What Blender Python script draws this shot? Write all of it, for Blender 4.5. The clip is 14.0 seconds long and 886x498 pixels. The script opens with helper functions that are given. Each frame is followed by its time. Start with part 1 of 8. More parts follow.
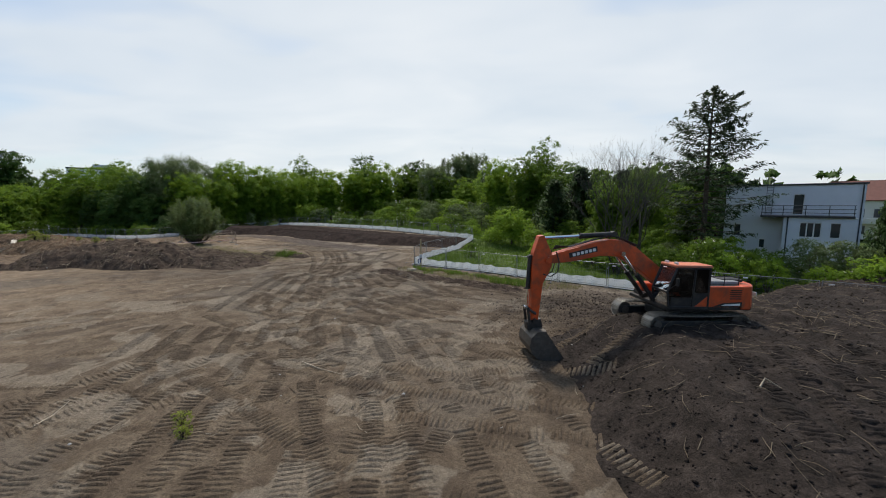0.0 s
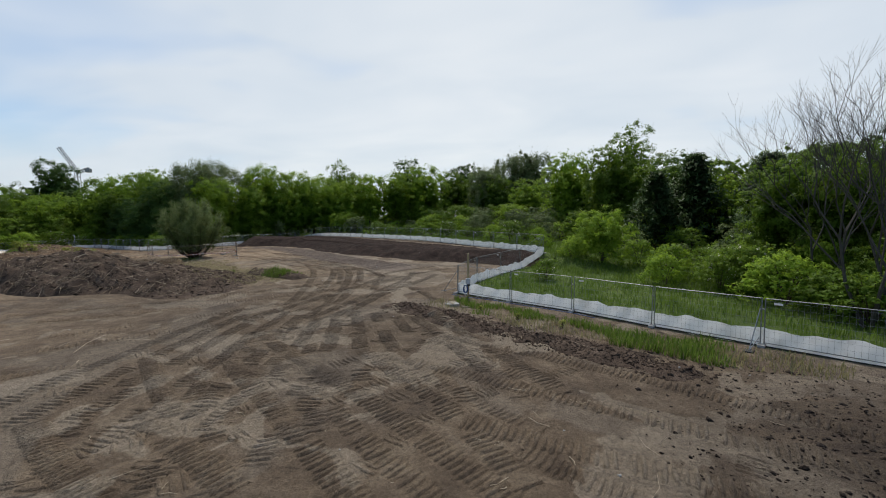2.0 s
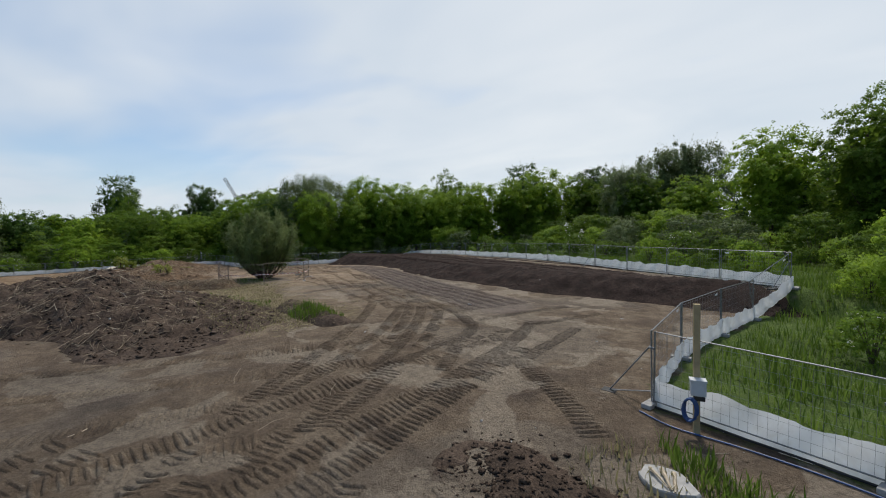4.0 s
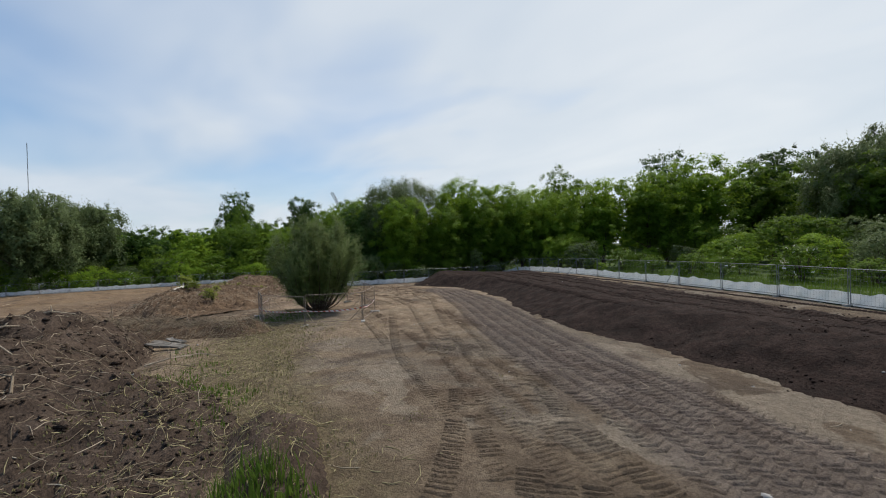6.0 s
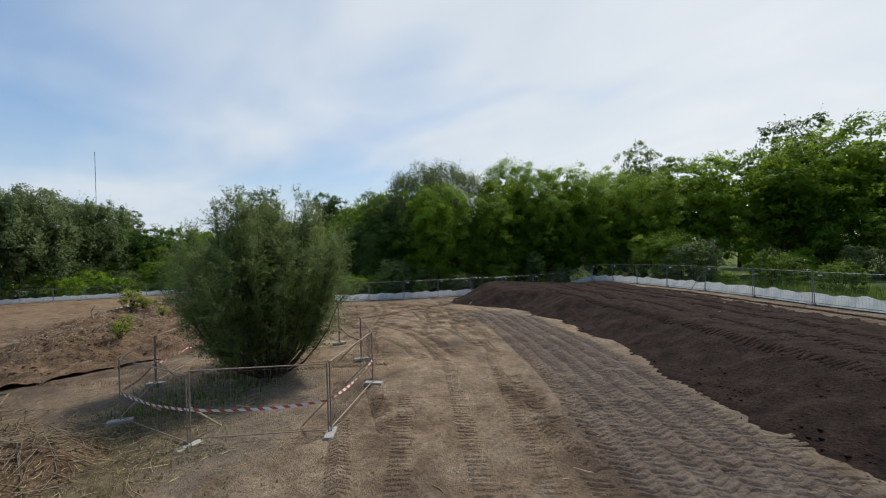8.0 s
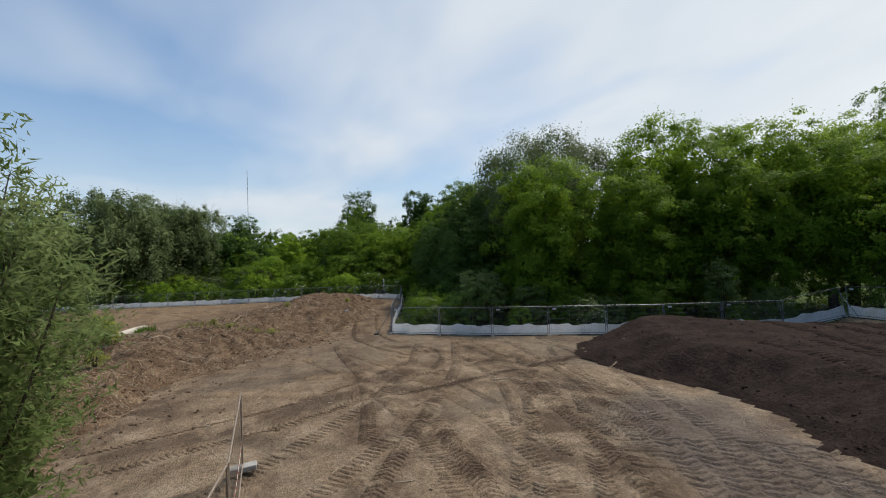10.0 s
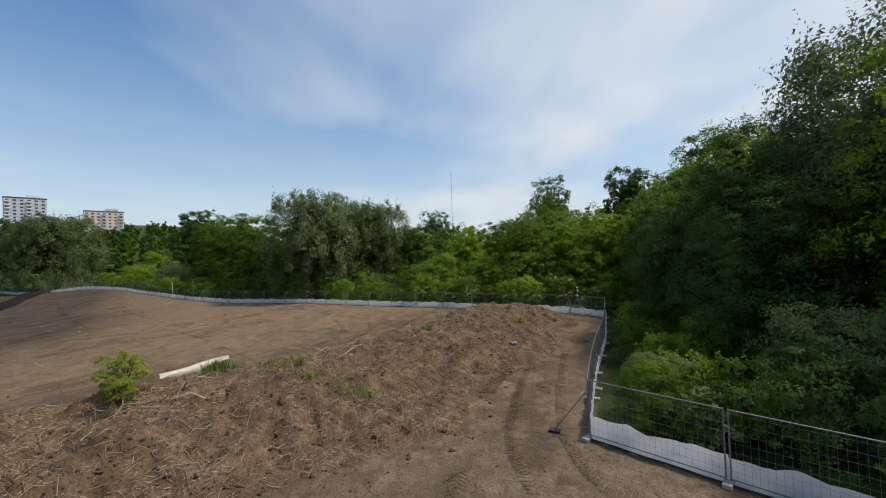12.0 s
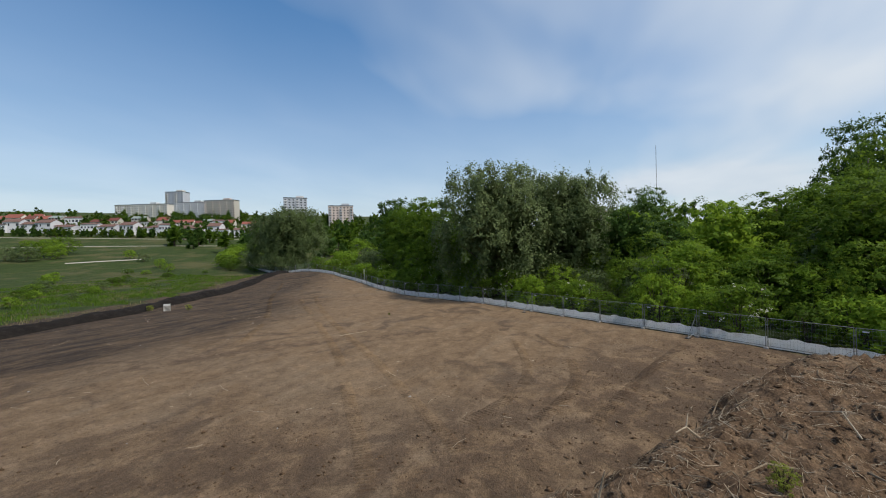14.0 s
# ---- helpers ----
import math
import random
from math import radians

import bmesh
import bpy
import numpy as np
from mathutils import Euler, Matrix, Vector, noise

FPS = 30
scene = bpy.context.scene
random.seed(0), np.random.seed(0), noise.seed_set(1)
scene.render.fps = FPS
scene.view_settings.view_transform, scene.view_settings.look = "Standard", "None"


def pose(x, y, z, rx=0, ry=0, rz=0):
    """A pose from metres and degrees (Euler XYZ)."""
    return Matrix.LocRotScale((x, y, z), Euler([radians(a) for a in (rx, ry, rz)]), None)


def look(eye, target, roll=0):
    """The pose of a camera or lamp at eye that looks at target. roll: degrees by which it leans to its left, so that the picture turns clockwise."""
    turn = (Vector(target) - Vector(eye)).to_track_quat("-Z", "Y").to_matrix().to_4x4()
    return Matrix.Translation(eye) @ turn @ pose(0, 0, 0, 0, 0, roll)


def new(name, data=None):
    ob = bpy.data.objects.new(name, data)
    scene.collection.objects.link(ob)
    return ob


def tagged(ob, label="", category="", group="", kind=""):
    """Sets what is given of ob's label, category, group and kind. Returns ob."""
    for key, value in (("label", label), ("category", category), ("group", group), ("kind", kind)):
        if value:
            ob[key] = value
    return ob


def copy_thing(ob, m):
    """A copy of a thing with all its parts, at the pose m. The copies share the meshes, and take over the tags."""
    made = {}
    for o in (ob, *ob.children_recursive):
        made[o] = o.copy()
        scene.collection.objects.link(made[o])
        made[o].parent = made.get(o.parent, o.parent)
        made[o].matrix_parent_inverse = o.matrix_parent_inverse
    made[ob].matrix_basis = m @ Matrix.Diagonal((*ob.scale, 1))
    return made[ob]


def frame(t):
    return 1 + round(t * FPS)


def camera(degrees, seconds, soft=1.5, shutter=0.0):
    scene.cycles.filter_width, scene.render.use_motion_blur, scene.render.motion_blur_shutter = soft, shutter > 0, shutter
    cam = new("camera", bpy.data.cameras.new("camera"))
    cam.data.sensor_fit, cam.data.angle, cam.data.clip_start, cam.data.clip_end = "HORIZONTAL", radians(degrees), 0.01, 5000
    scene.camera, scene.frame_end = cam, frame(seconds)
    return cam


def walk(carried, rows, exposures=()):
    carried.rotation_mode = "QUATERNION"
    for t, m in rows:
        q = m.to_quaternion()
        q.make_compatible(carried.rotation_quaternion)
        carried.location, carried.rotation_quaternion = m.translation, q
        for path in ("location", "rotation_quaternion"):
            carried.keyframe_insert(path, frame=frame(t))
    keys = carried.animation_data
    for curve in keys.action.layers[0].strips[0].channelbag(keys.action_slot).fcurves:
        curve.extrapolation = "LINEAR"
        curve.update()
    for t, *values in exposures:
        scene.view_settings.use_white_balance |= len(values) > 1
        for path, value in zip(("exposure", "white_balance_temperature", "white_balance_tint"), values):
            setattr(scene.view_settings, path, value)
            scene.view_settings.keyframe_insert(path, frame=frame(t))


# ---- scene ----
cam = camera(98.6, 14.0, soft=1.05)
METRES, EYE, TILT, LEAN, TURN = 110.0, 5.72, 0.0, 0.0, 0.0
ROWS = [
    (0.0, 0.0, 0.0, 0.0, -0.03, -7.13, 0.2),
    (0.5, -0.0001, 0.0372, -0.0042, 0.81, -6.75, 0.26),
    (1.0, -0.0013, 0.0746, -0.0081, 2.27, -6.29, 0.36),
    (1.5, -0.0041, 0.1114, -0.0117, 4.41, -5.74, 0.48),
    (2.0, -0.0068, 0.1483, -0.0144, 7.55, -5.06, 0.62),
    (2.5, -0.0099, 0.184, -0.017, 11.5, -4.37, 0.78),
    (3.0, -0.0155, 0.218, -0.0193, 15.84, -3.69, 0.96),
    (3.5, -0.0245, 0.2524, -0.021, 20.31, -2.92, 1.14),
    (4.0, -0.037, 0.286, -0.0221, 24.7, -2.09, 1.27),
    (6.5, -0.1383, 0.4279, -0.0167, 41.37, -0.17, 1.68),
    (7.0, -0.1633, 0.4529, -0.0165, 42.49, -0.16, 1.71),
    (9.5, -0.2864, 0.5764, -0.0137, 54.54, 0.47, 1.72),
    (10.0, -0.3139, 0.5997, -0.0126, 60.5, 0.72, 1.77),
    (10.5, -0.3429, 0.6199, -0.0114, 67.25, 0.77, 1.84),
    (11.0, -0.3746, 0.6357, -0.0101, 74.34, 0.81, 1.88),
    (11.5, -0.4088, 0.6468, -0.0089, 81.72, 0.73, 1.88),
    (12.0, -0.4441, 0.6524, -0.0079, 89.23, 0.59, 1.8),
    (12.5, -0.4795, 0.6527, -0.0073, 96.5, 0.38, 1.74),
    (13.0, -0.5157, 0.6472, -0.0066, 103.74, 0.13, 1.69),
    (13.5, -0.5507, 0.6359, -0.0055, 110.52, -0.25, 1.6),
    (14.0, -0.5837, 0.62, -0.0052, 116.89, -0.66, 1.51),
]
walk(cam, [(t, pose(0, 0, EYE, TILT, LEAN, TURN) @ pose(METRES * x, METRES * y, METRES * z, 90 + pitch, roll, yaw)) for t, x, y, z, yaw, pitch, roll in ROWS],
     exposures=[(0.0, 0.0, 6640, 10.0), (2.5, -0.07, 6580, 10.0), (4.0, -0.09, 6560, 10.0), (7.0, -0.06, 6600, 10.0), (9.5, 0.0, 6710, 10.0), (12.5, 0.0, 6790, 10.0), (14.0, -0.04, 6680, 10.0)])

# ---- light: hazy sun ahead of the first view, thin cloud with blue gaps to the west ----
SUN_AZ, SUN_EL = radians(3.0), radians(58.0)          # azimuth counted from +y towards -x
sun_dir = Vector((-math.sin(SUN_AZ) * math.cos(SUN_EL), math.cos(SUN_AZ) * math.cos(SUN_EL), math.sin(SUN_EL)))
sun_data = bpy.data.lights.new("sun", "SUN")
sun_data.energy, sun_data.angle, sun_data.color = 3.7, radians(7.0), (1.0, 0.95, 0.88)
sun = new("sun", sun_data)
sun.matrix_world = look(sun_dir * 100, (0, 0, 0))


def link(nt, a, b):
    nt.links.new(a, b)


def node(nt, kind, **values):
    """A node of that kind; keys are input names (spaces as _), given as values or as sockets."""
    n = nt.nodes.new(kind)
    for key, v in values.items():
        name = key.replace("_", " ")
        sock = n.inputs[int(key[1:])] if key[0] == "i" and key[1:].isdigit() else n.inputs[name]
        if isinstance(v, bpy.types.NodeSocket):
            nt.links.new(v, sock)
        else:
            sock.default_value = v
    return n


def maths(nt, op, a, b=0.0, clamp=False):
    n = nt.nodes.new("ShaderNodeMath")
    n.operation, n.use_clamp = op, clamp
    for i, v in enumerate((a, b)):
        if isinstance(v, bpy.types.NodeSocket):
            nt.links.new(v, n.inputs[i])
        else:
            n.inputs[i].default_value = v
    return n.outputs[0]


def mix(nt, fac, a, b):
    n = nt.nodes.new("ShaderNodeMix")
    n.data_type = "RGBA"
    for sock, v in ((n.inputs[0], fac), (n.inputs[6], a), (n.inputs[7], b)):
        if isinstance(v, bpy.types.NodeSocket):
            nt.links.new(v, sock)
        else:
            sock.default_value = (*v, 1.0) if isinstance(v, tuple) else v
    return n.outputs[2]


def ramp(nt, fac, *stops):
    n = nt.nodes.new("ShaderNodeValToRGB")
    el = n.color_ramp.elements
    while len(el) < len(stops):
        el.new(0.5)
    for e, (p, c) in zip(el, stops):
        e.position = p
        e.color = (*c, 1.0) if isinstance(c, tuple) else (c, c, c, 1.0)
    nt.links.new(fac, n.inputs[0])
    return n.outputs[0]


def noise_tex(nt, vec, scale, detail=4.0, rough=0.55, distort=0.0):
    n = node(nt, "ShaderNodeTexNoise", Scale=scale, Detail=detail, Roughness=rough, Distortion=distort)
    if vec is not None:
        nt.links.new(vec, n.inputs["Vector"])
    return n.outputs["Fac"]


def shade(nt, colour, value):
    n = nt.nodes.new("ShaderNodeVectorMath")
    n.operation = "SCALE"
    link(nt, colour, n.inputs[0]), link(nt, value, n.inputs["Scale"])
    return n.outputs[0]


def build_world():
    w = bpy.data.worlds.new("hazy_sky")
    scene.world = w
    w.use_nodes = True
    nt = w.node_tree
    nt.nodes.clear()
    sky = nt.nodes.new("ShaderNodeTexSky")
    sky.sky_type, sky.sun_disc = "NISHITA", False
    sky.sun_elevation, sky.sun_rotation = SUN_EL, -SUN_AZ
    sky.air_density, sky.dust_density, sky.ozone_density = 1.0, 0.8, 1.0
    d = nt.nodes.new("ShaderNodeTexCoord").outputs["Generated"]
    sep = node(nt, "ShaderNodeSeparateXYZ", Vector=d)
    z = maths(nt, "MAXIMUM", sep.outputs[2], 0.0)
    den = maths(nt, "ADD", z, 0.16)
    px, py = maths(nt, "DIVIDE", sep.outputs[0], den), maths(nt, "DIVIDE", sep.outputs[1], den)
    flat = node(nt, "ShaderNodeCombineXYZ", X=px, Y=py).outputs[0]
    turn = node(nt, "ShaderNodeMapping", Vector=flat, Rotation=(0, 0, 0.7), Scale=(0.55, 0.85, 1.0), Location=(0.35, 1.9, 0)).outputs[0]
    wide = noise_tex(nt, turn, 0.75, 3, 0.45, 0.4)
    fine = noise_tex(nt, turn, 1.9, 3, 0.5, 0.3)
    # nearness to the sun's side, 0 to 1: the veil thickens that way
    side = node(nt, "ShaderNodeVectorMath", i0=d, i1=(-math.sin(SUN_AZ), math.cos(SUN_AZ), 0.1))
    side.operation = "DOT_PRODUCT"
    toward = maths(nt, "MULTIPLY_ADD", side.outputs["Value"], 0.5, )
    toward.node.inputs[2].default_value = 0.5
    cover = maths(nt, "ADD", maths(nt, "MULTIPLY", wide, 2.5), maths(nt, "MULTIPLY", fine, 0.6))
    cover = maths(nt, "ADD", cover, maths(nt, "MULTIPLY", toward, 1.3))
    cover = maths(nt, "SUBTRACT", cover, 1.60, True)
    haze = maths(nt, "POWER", maths(nt, "SUBTRACT", 1.0, z, True), 2.5)
    cover = maths(nt, "MAXIMUM", cover, maths(nt, "MULTIPLY", haze, 0.96))
    tone = ramp(nt, fine, (0.3, (5.35, 5.95, 6.55)), (0.75, (6.5, 6.85, 7.15)))
    glow = maths(nt, "POWER", toward, 4.0)
    bright = mix(nt, glow, (0.86, 0.905, 0.97), (1.08, 1.07, 1.05))
    cloud = nt.nodes.new("ShaderNodeVectorMath")
    cloud.operation = "MULTIPLY"
    link(nt, tone, cloud.inputs[0]), link(nt, bright, cloud.inputs[1])
    clear = node(nt, "ShaderNodeHueSaturation", Hue=0.499, Saturation=1.55, Value=1.15, Color=sky.outputs[0]).outputs[0]
    colour = mix(nt, maths(nt, "MULTIPLY", cover, 0.93), clear, (1, 1, 1))
    link(nt, cloud.outputs[0], colour.node.inputs[7])
    bg = node(nt, "ShaderNodeBackground", Color=colour, Strength=0.125)
    out = nt.nodes.new("ShaderNodeOutputWorld")
    link(nt, bg.outputs[0], out.inputs[0])


build_world()


# ---- materials ----
def material(name):
    m = bpy.data.materials.new(name)
    m.use_nodes = True
    nt = m.node_tree
    nt.nodes.clear()
    out = nt.nodes.new("ShaderNodeOutputMaterial")
    return m, nt, out


def surface(nt, out, colour, rough=0.8, metal=0.0, bump=None, strength=0.4, distance=0.05, spec=0.3):
    p = node(nt, "ShaderNodeBsdfPrincipled", Roughness=rough, Metallic=metal)
    p.inputs["Specular IOR Level"].default_value = spec
    if isinstance(colour, bpy.types.NodeSocket):
        link(nt, colour, p.inputs["Base Color"])
    else:
        p.inputs["Base Color"].default_value = (*colour, 1)
    if bump is not None:
        b = node(nt, "ShaderNodeBump", Strength=strength, Distance=distance, Height=bump)
        link(nt, b.outputs[0], p.inputs["Normal"])
    link(nt, p.outputs[0], out.inputs[0])
    return p


def position(nt):
    return nt.nodes.new("ShaderNodeNewGeometry").outputs["Position"]


def soil_material(name, dark, mid, light, patch=None, rough=0.95, spec=0.12, bump_d=0.07):
    """Bare earth: clods, crumbs, pale dried patches."""
    m, nt, out = material(name)
    p = position(nt)
    big, med = noise_tex(nt, p, 0.16, 5, 0.6, 0.6), noise_tex(nt, p, 1.3, 6, 0.65)
    fine = noise_tex(nt, p, 9.0, 6, 0.7)
    c = ramp(nt, med, (0.32, dark), (0.52, mid), (0.75, light))
    if patch:
        f = ramp(nt, big, (0.50, 0.0), (0.62, 0.75))
        c = mix(nt, f, c, patch)
    # low spots of the bump noise darkened: crevice shade put into the colour
    c = mix(nt, ramp(nt, fine, (0.35, 0.55), (0.6, 0.0)), c, tuple(v * 0.55 for v in dark))
    c = shade(nt, c, ramp(nt, noise_tex(nt, p, 17.0, 5, 0.75), (0.30, 0.5), (0.50, 0.95), (0.72, 1.5)))
    h = maths(nt, "ADD", maths(nt, "MULTIPLY", med, 0.6), maths(nt, "MULTIPLY", fine, 0.5))
    surface(nt, out, c, rough, 0, h, 1.0, bump_d * 2.2, spec)
    return m


def ground_material():
    """The one sheet of ground: grey worked clay in the east, tan and reddish subsoil further on, green outside the fence."""
    m, nt, out = material("site_ground")
    p = position(nt)
    big, med = noise_tex(nt, p, 0.11, 5, 0.6, 0.8), noise_tex(nt, p, 0.9, 6, 0.62, 0.3)
    fine, grit = noise_tex(nt, p, 8.5, 6, 0.72), noise_tex(nt, p, 32.0, 3, 0.65)
    sx = node(nt, "ShaderNodeSeparateXYZ", Vector=p)
    west = node(nt, "ShaderNodeMapRange", Value=maths(nt, "ADD", sx.outputs[0], maths(nt, "MULTIPLY", big, 30.0)), i1=-4.0, i2=-27.0).outputs[0]
    far = node(nt, "ShaderNodeMapRange", Value=maths(nt, "ADD", sx.outputs[0], maths(nt, "MULTIPLY", med, 14.0)), i1=-36.0, i2=-62.0).outputs[0]
    grey = ramp(nt, med, (0.30, (0.096, 0.069, 0.047)), (0.52, (0.166, 0.123, 0.083)), (0.72, (0.232, 0.180, 0.126)))
    tan = ramp(nt, med, (0.30, (0.212, 0.149, 0.096)), (0.52, (0.330, 0.243, 0.162)), (0.74, (0.428, 0.332, 0.232)))
    red = ramp(nt, med, (0.30, (0.165, 0.110, 0.065)), (0.52, (0.228, 0.154, 0.092)), (0.74, (0.300, 0.208, 0.130)))
    c = mix(nt, far, mix(nt, west, grey, tan), red)
    lane = node(nt, "ShaderNodeMapping", Vector=p, Rotation=(0, 0, -0.86), Scale=(0.10, 0.5, 1.0)).outputs[0]
    lanes = noise_tex(nt, lane, 1.0, 5, 0.6, 1.3)
    c = mix(nt, maths(nt, "MULTIPLY", west, ramp(nt, lanes, (0.34, 0.4), (0.48, 0.0))), c, (0.115, 0.076, 0.047))       # long driven streaks, darker and paler
    c = mix(nt, maths(nt, "MULTIPLY", west, ramp(nt, lanes, (0.54, 0.0), (0.70, 0.4))), c, (0.285, 0.214, 0.144))
    crust = maths(nt, "MULTIPLY", ramp(nt, big, (0.53, 0.0), (0.565, 0.62)), maths(nt, "SUBTRACT", 1.0, maths(nt, "MULTIPLY", far, 0.75)))
    c = mix(nt, crust, c, (0.195, 0.160, 0.122))       # dried crust
    c = mix(nt, ramp(nt, noise_tex(nt, p, 0.23, 4, 0.5, 1.2), (0.56, 0.0), (0.66, 0.5)), c, (0.058, 0.043, 0.034))   # damp, turned earth
    flake = ramp(nt, noise_tex(nt, p, 0.42, 4, 0.5, 0.5), (0.545, 0.0), (0.568, 0.72))
    c = mix(nt, maths(nt, "MULTIPLY", flake, maths(nt, "SUBTRACT", 1.0, west)), c, (0.280, 0.230, 0.172))       # pale flakes of dry skin
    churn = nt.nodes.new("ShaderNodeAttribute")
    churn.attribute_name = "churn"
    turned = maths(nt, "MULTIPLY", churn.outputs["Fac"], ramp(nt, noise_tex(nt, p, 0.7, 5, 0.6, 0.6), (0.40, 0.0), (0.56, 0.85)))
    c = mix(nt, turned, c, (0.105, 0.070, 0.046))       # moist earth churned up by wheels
    pressed = nt.nodes.new("ShaderNodeAttribute")
    pressed.attribute_name = "lane"
    c = mix(nt, maths(nt, "MULTIPLY", pressed.outputs["Fac"], 0.72), c, ramp(nt, med, (0.32, (0.122, 0.094, 0.078)), (0.68, (0.188, 0.151, 0.129))))
    trodden = nt.nodes.new("ShaderNodeAttribute")
    trodden.attribute_name = "thatch"
    dead = ramp(nt, noise_tex(nt, p, 2.6, 6, 0.7, 0.8), (0.34, (0.080, 0.056, 0.034)), (0.52, (0.165, 0.128, 0.068)), (0.70, (0.270, 0.222, 0.120)))
    c = mix(nt, maths(nt, "MULTIPLY", trodden.outputs["Fac"], 0.85), c, dead)
    black = nt.nodes.new("ShaderNodeAttribute")
    black.attribute_name = "humus"
    c = mix(nt, maths(nt, "MULTIPLY", black.outputs["Fac"], ramp(nt, noise_tex(nt, lane, 2.2, 6, 0.65, 0.9), (0.36, 1.0), (0.62, 0.55))), c, (0.030, 0.023, 0.019))
    # hollows between crumbs painted darker, backing up the weak bump shading
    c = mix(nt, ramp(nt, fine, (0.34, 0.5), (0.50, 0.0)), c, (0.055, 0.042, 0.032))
    c = mix(nt, ramp(nt, grit, (0.62, 0.0), (0.72, 0.35)), c, (0.26, 0.22, 0.18))
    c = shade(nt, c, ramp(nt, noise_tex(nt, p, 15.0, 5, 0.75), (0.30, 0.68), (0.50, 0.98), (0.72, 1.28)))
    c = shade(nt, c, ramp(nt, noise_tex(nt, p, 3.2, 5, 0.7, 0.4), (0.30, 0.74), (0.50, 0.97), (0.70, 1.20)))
    green = nt.nodes.new("ShaderNodeAttribute")
    green.attribute_name = "turf"
    edge = maths(nt, "ADD", green.outputs["Fac"], maths(nt, "MULTIPLY", maths(nt, "SUBTRACT", med, 0.5), 0.9))
    turf = ramp(nt, noise_tex(nt, p, 0.35, 6, 0.65), (0.3, (0.042, 0.068, 0.014)), (0.55, (0.078, 0.118, 0.024)), (0.8, (0.130, 0.155, 0.044)))
    turf = mix(nt, ramp(nt, fine, (0.35, 0.6), (0.6, 0.0)), turf, (0.020, 0.034, 0.010))
    fresh = shade(nt, turf, maths(nt, "SUBTRACT", 1.18, maths(nt, "MULTIPLY", far, 0.62)))
    turf = mix(nt, maths(nt, "MULTIPLY", far, ramp(nt, noise_tex(nt, p, 0.07, 5, 0.6, 0.8), (0.50, 0.0), (0.62, 0.6))), fresh, (0.105, 0.092, 0.042))
    c = mix(nt, ramp(nt, edge, (0.42, 0.0), (0.58, 1.0)), c, turf)
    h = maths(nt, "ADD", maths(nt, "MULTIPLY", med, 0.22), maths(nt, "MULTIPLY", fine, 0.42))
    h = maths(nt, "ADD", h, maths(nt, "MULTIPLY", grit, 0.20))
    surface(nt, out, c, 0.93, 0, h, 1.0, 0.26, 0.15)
    return m


def leaf_material(name, dark, mid, light, through_amount=0.35, rough=0.55):
    m, nt, out = material(name)
    geo = nt.nodes.new("ShaderNodeNewGeometry")
    obj = nt.nodes.new("ShaderNodeObjectInfo")
    r = maths(nt, "ADD", maths(nt, "MULTIPLY", geo.outputs["Random Per Island"], 0.45), maths(nt, "MULTIPLY", obj.outputs["Random"], 0.5))
    c = ramp(nt, r, (0.05, dark), (0.5, mid), (0.95, light))
    spray = noise_tex(nt, position(nt), 0.75, 3, 0.6)
    c = mix(nt, ramp(nt, spray, (0.40, 0.45), (0.60, 0.0)), c, dark)       # older and younger sprays
    c = mix(nt, ramp(nt, spray, (0.52, 0.0), (0.70, 0.45)), c, light)
    p = node(nt, "ShaderNodeBsdfPrincipled", Base_Color=c, Roughness=rough)
    p.inputs["Specular IOR Level"].default_value = 0.07
    t = node(nt, "ShaderNodeBsdfTranslucent", Color=mix(nt, 0.5, c, tuple(min(1, v * 1.5) for v in light)))
    s = node(nt, "ShaderNodeMixShader", i0=through_amount, i1=p.outputs[0], i2=t.outputs[0])
    link(nt, s.outputs[0], out.inputs[0])
    return m


def plain(name, colour, rough=0.6, metal=0.0, vary=0.25, scale=6.0, spec=0.4, bump=0.0, dirt=None, dirt_amount=0.5, dirt_scale=2.5, tint=0.0):
    """A painted, plastic, wooden or metal surface with wear at two scales."""
    m, nt, out = material(name)
    p = nt.nodes.new("ShaderNodeTexCoord").outputs["Object"]
    a, b = noise_tex(nt, p, scale, 5, 0.6), noise_tex(nt, p, scale * 7, 3, 0.6)
    c = ramp(nt, a, (0.3, tuple(v * (1 - vary) for v in colour)), (0.7, tuple(min(1, v * (1 + vary * 0.6)) for v in colour)))
    if dirt:
        c = mix(nt, ramp(nt, noise_tex(nt, p, dirt_scale, 6, 0.65, 0.4), (0.46, 0.0), (0.66, dirt_amount)), c, dirt)
    if tint:
        c = shade(nt, c, ramp(nt, nt.nodes.new("ShaderNodeObjectInfo").outputs["Random"], (0.0, 1.0 - tint), (1.0, 1.0)))
    surface(nt, out, c, rough, metal, b, bump, 0.01, spec)
    return m


M = {}
M["ground"] = ground_material()
M["humus"] = soil_material("dark_topsoil", (0.017, 0.0108, 0.0085), (0.034, 0.0212, 0.0165), (0.062, 0.0405, 0.032))
M["mound"] = soil_material("grey_brown_spoil", (0.019, 0.015, 0.012), (0.040, 0.031, 0.026), (0.080, 0.063, 0.053))
M["black"] = soil_material("black_topsoil", (0.010, 0.0085, 0.0075), (0.018, 0.015, 0.013), (0.034, 0.028, 0.024))
M["heap"] = soil_material("brown_spoil", (0.078, 0.049, 0.030), (0.165, 0.108, 0.067), (0.285, 0.202, 0.130))
M["heap_grey"] = soil_material("grey_spoil", (0.044, 0.031, 0.023), (0.086, 0.061, 0.045), (0.145, 0.107, 0.081))
M["bark"] = plain("bark", (0.085, 0.066, 0.050), 0.9, vary=0.5, scale=5, spec=0.1, bump=0.5)
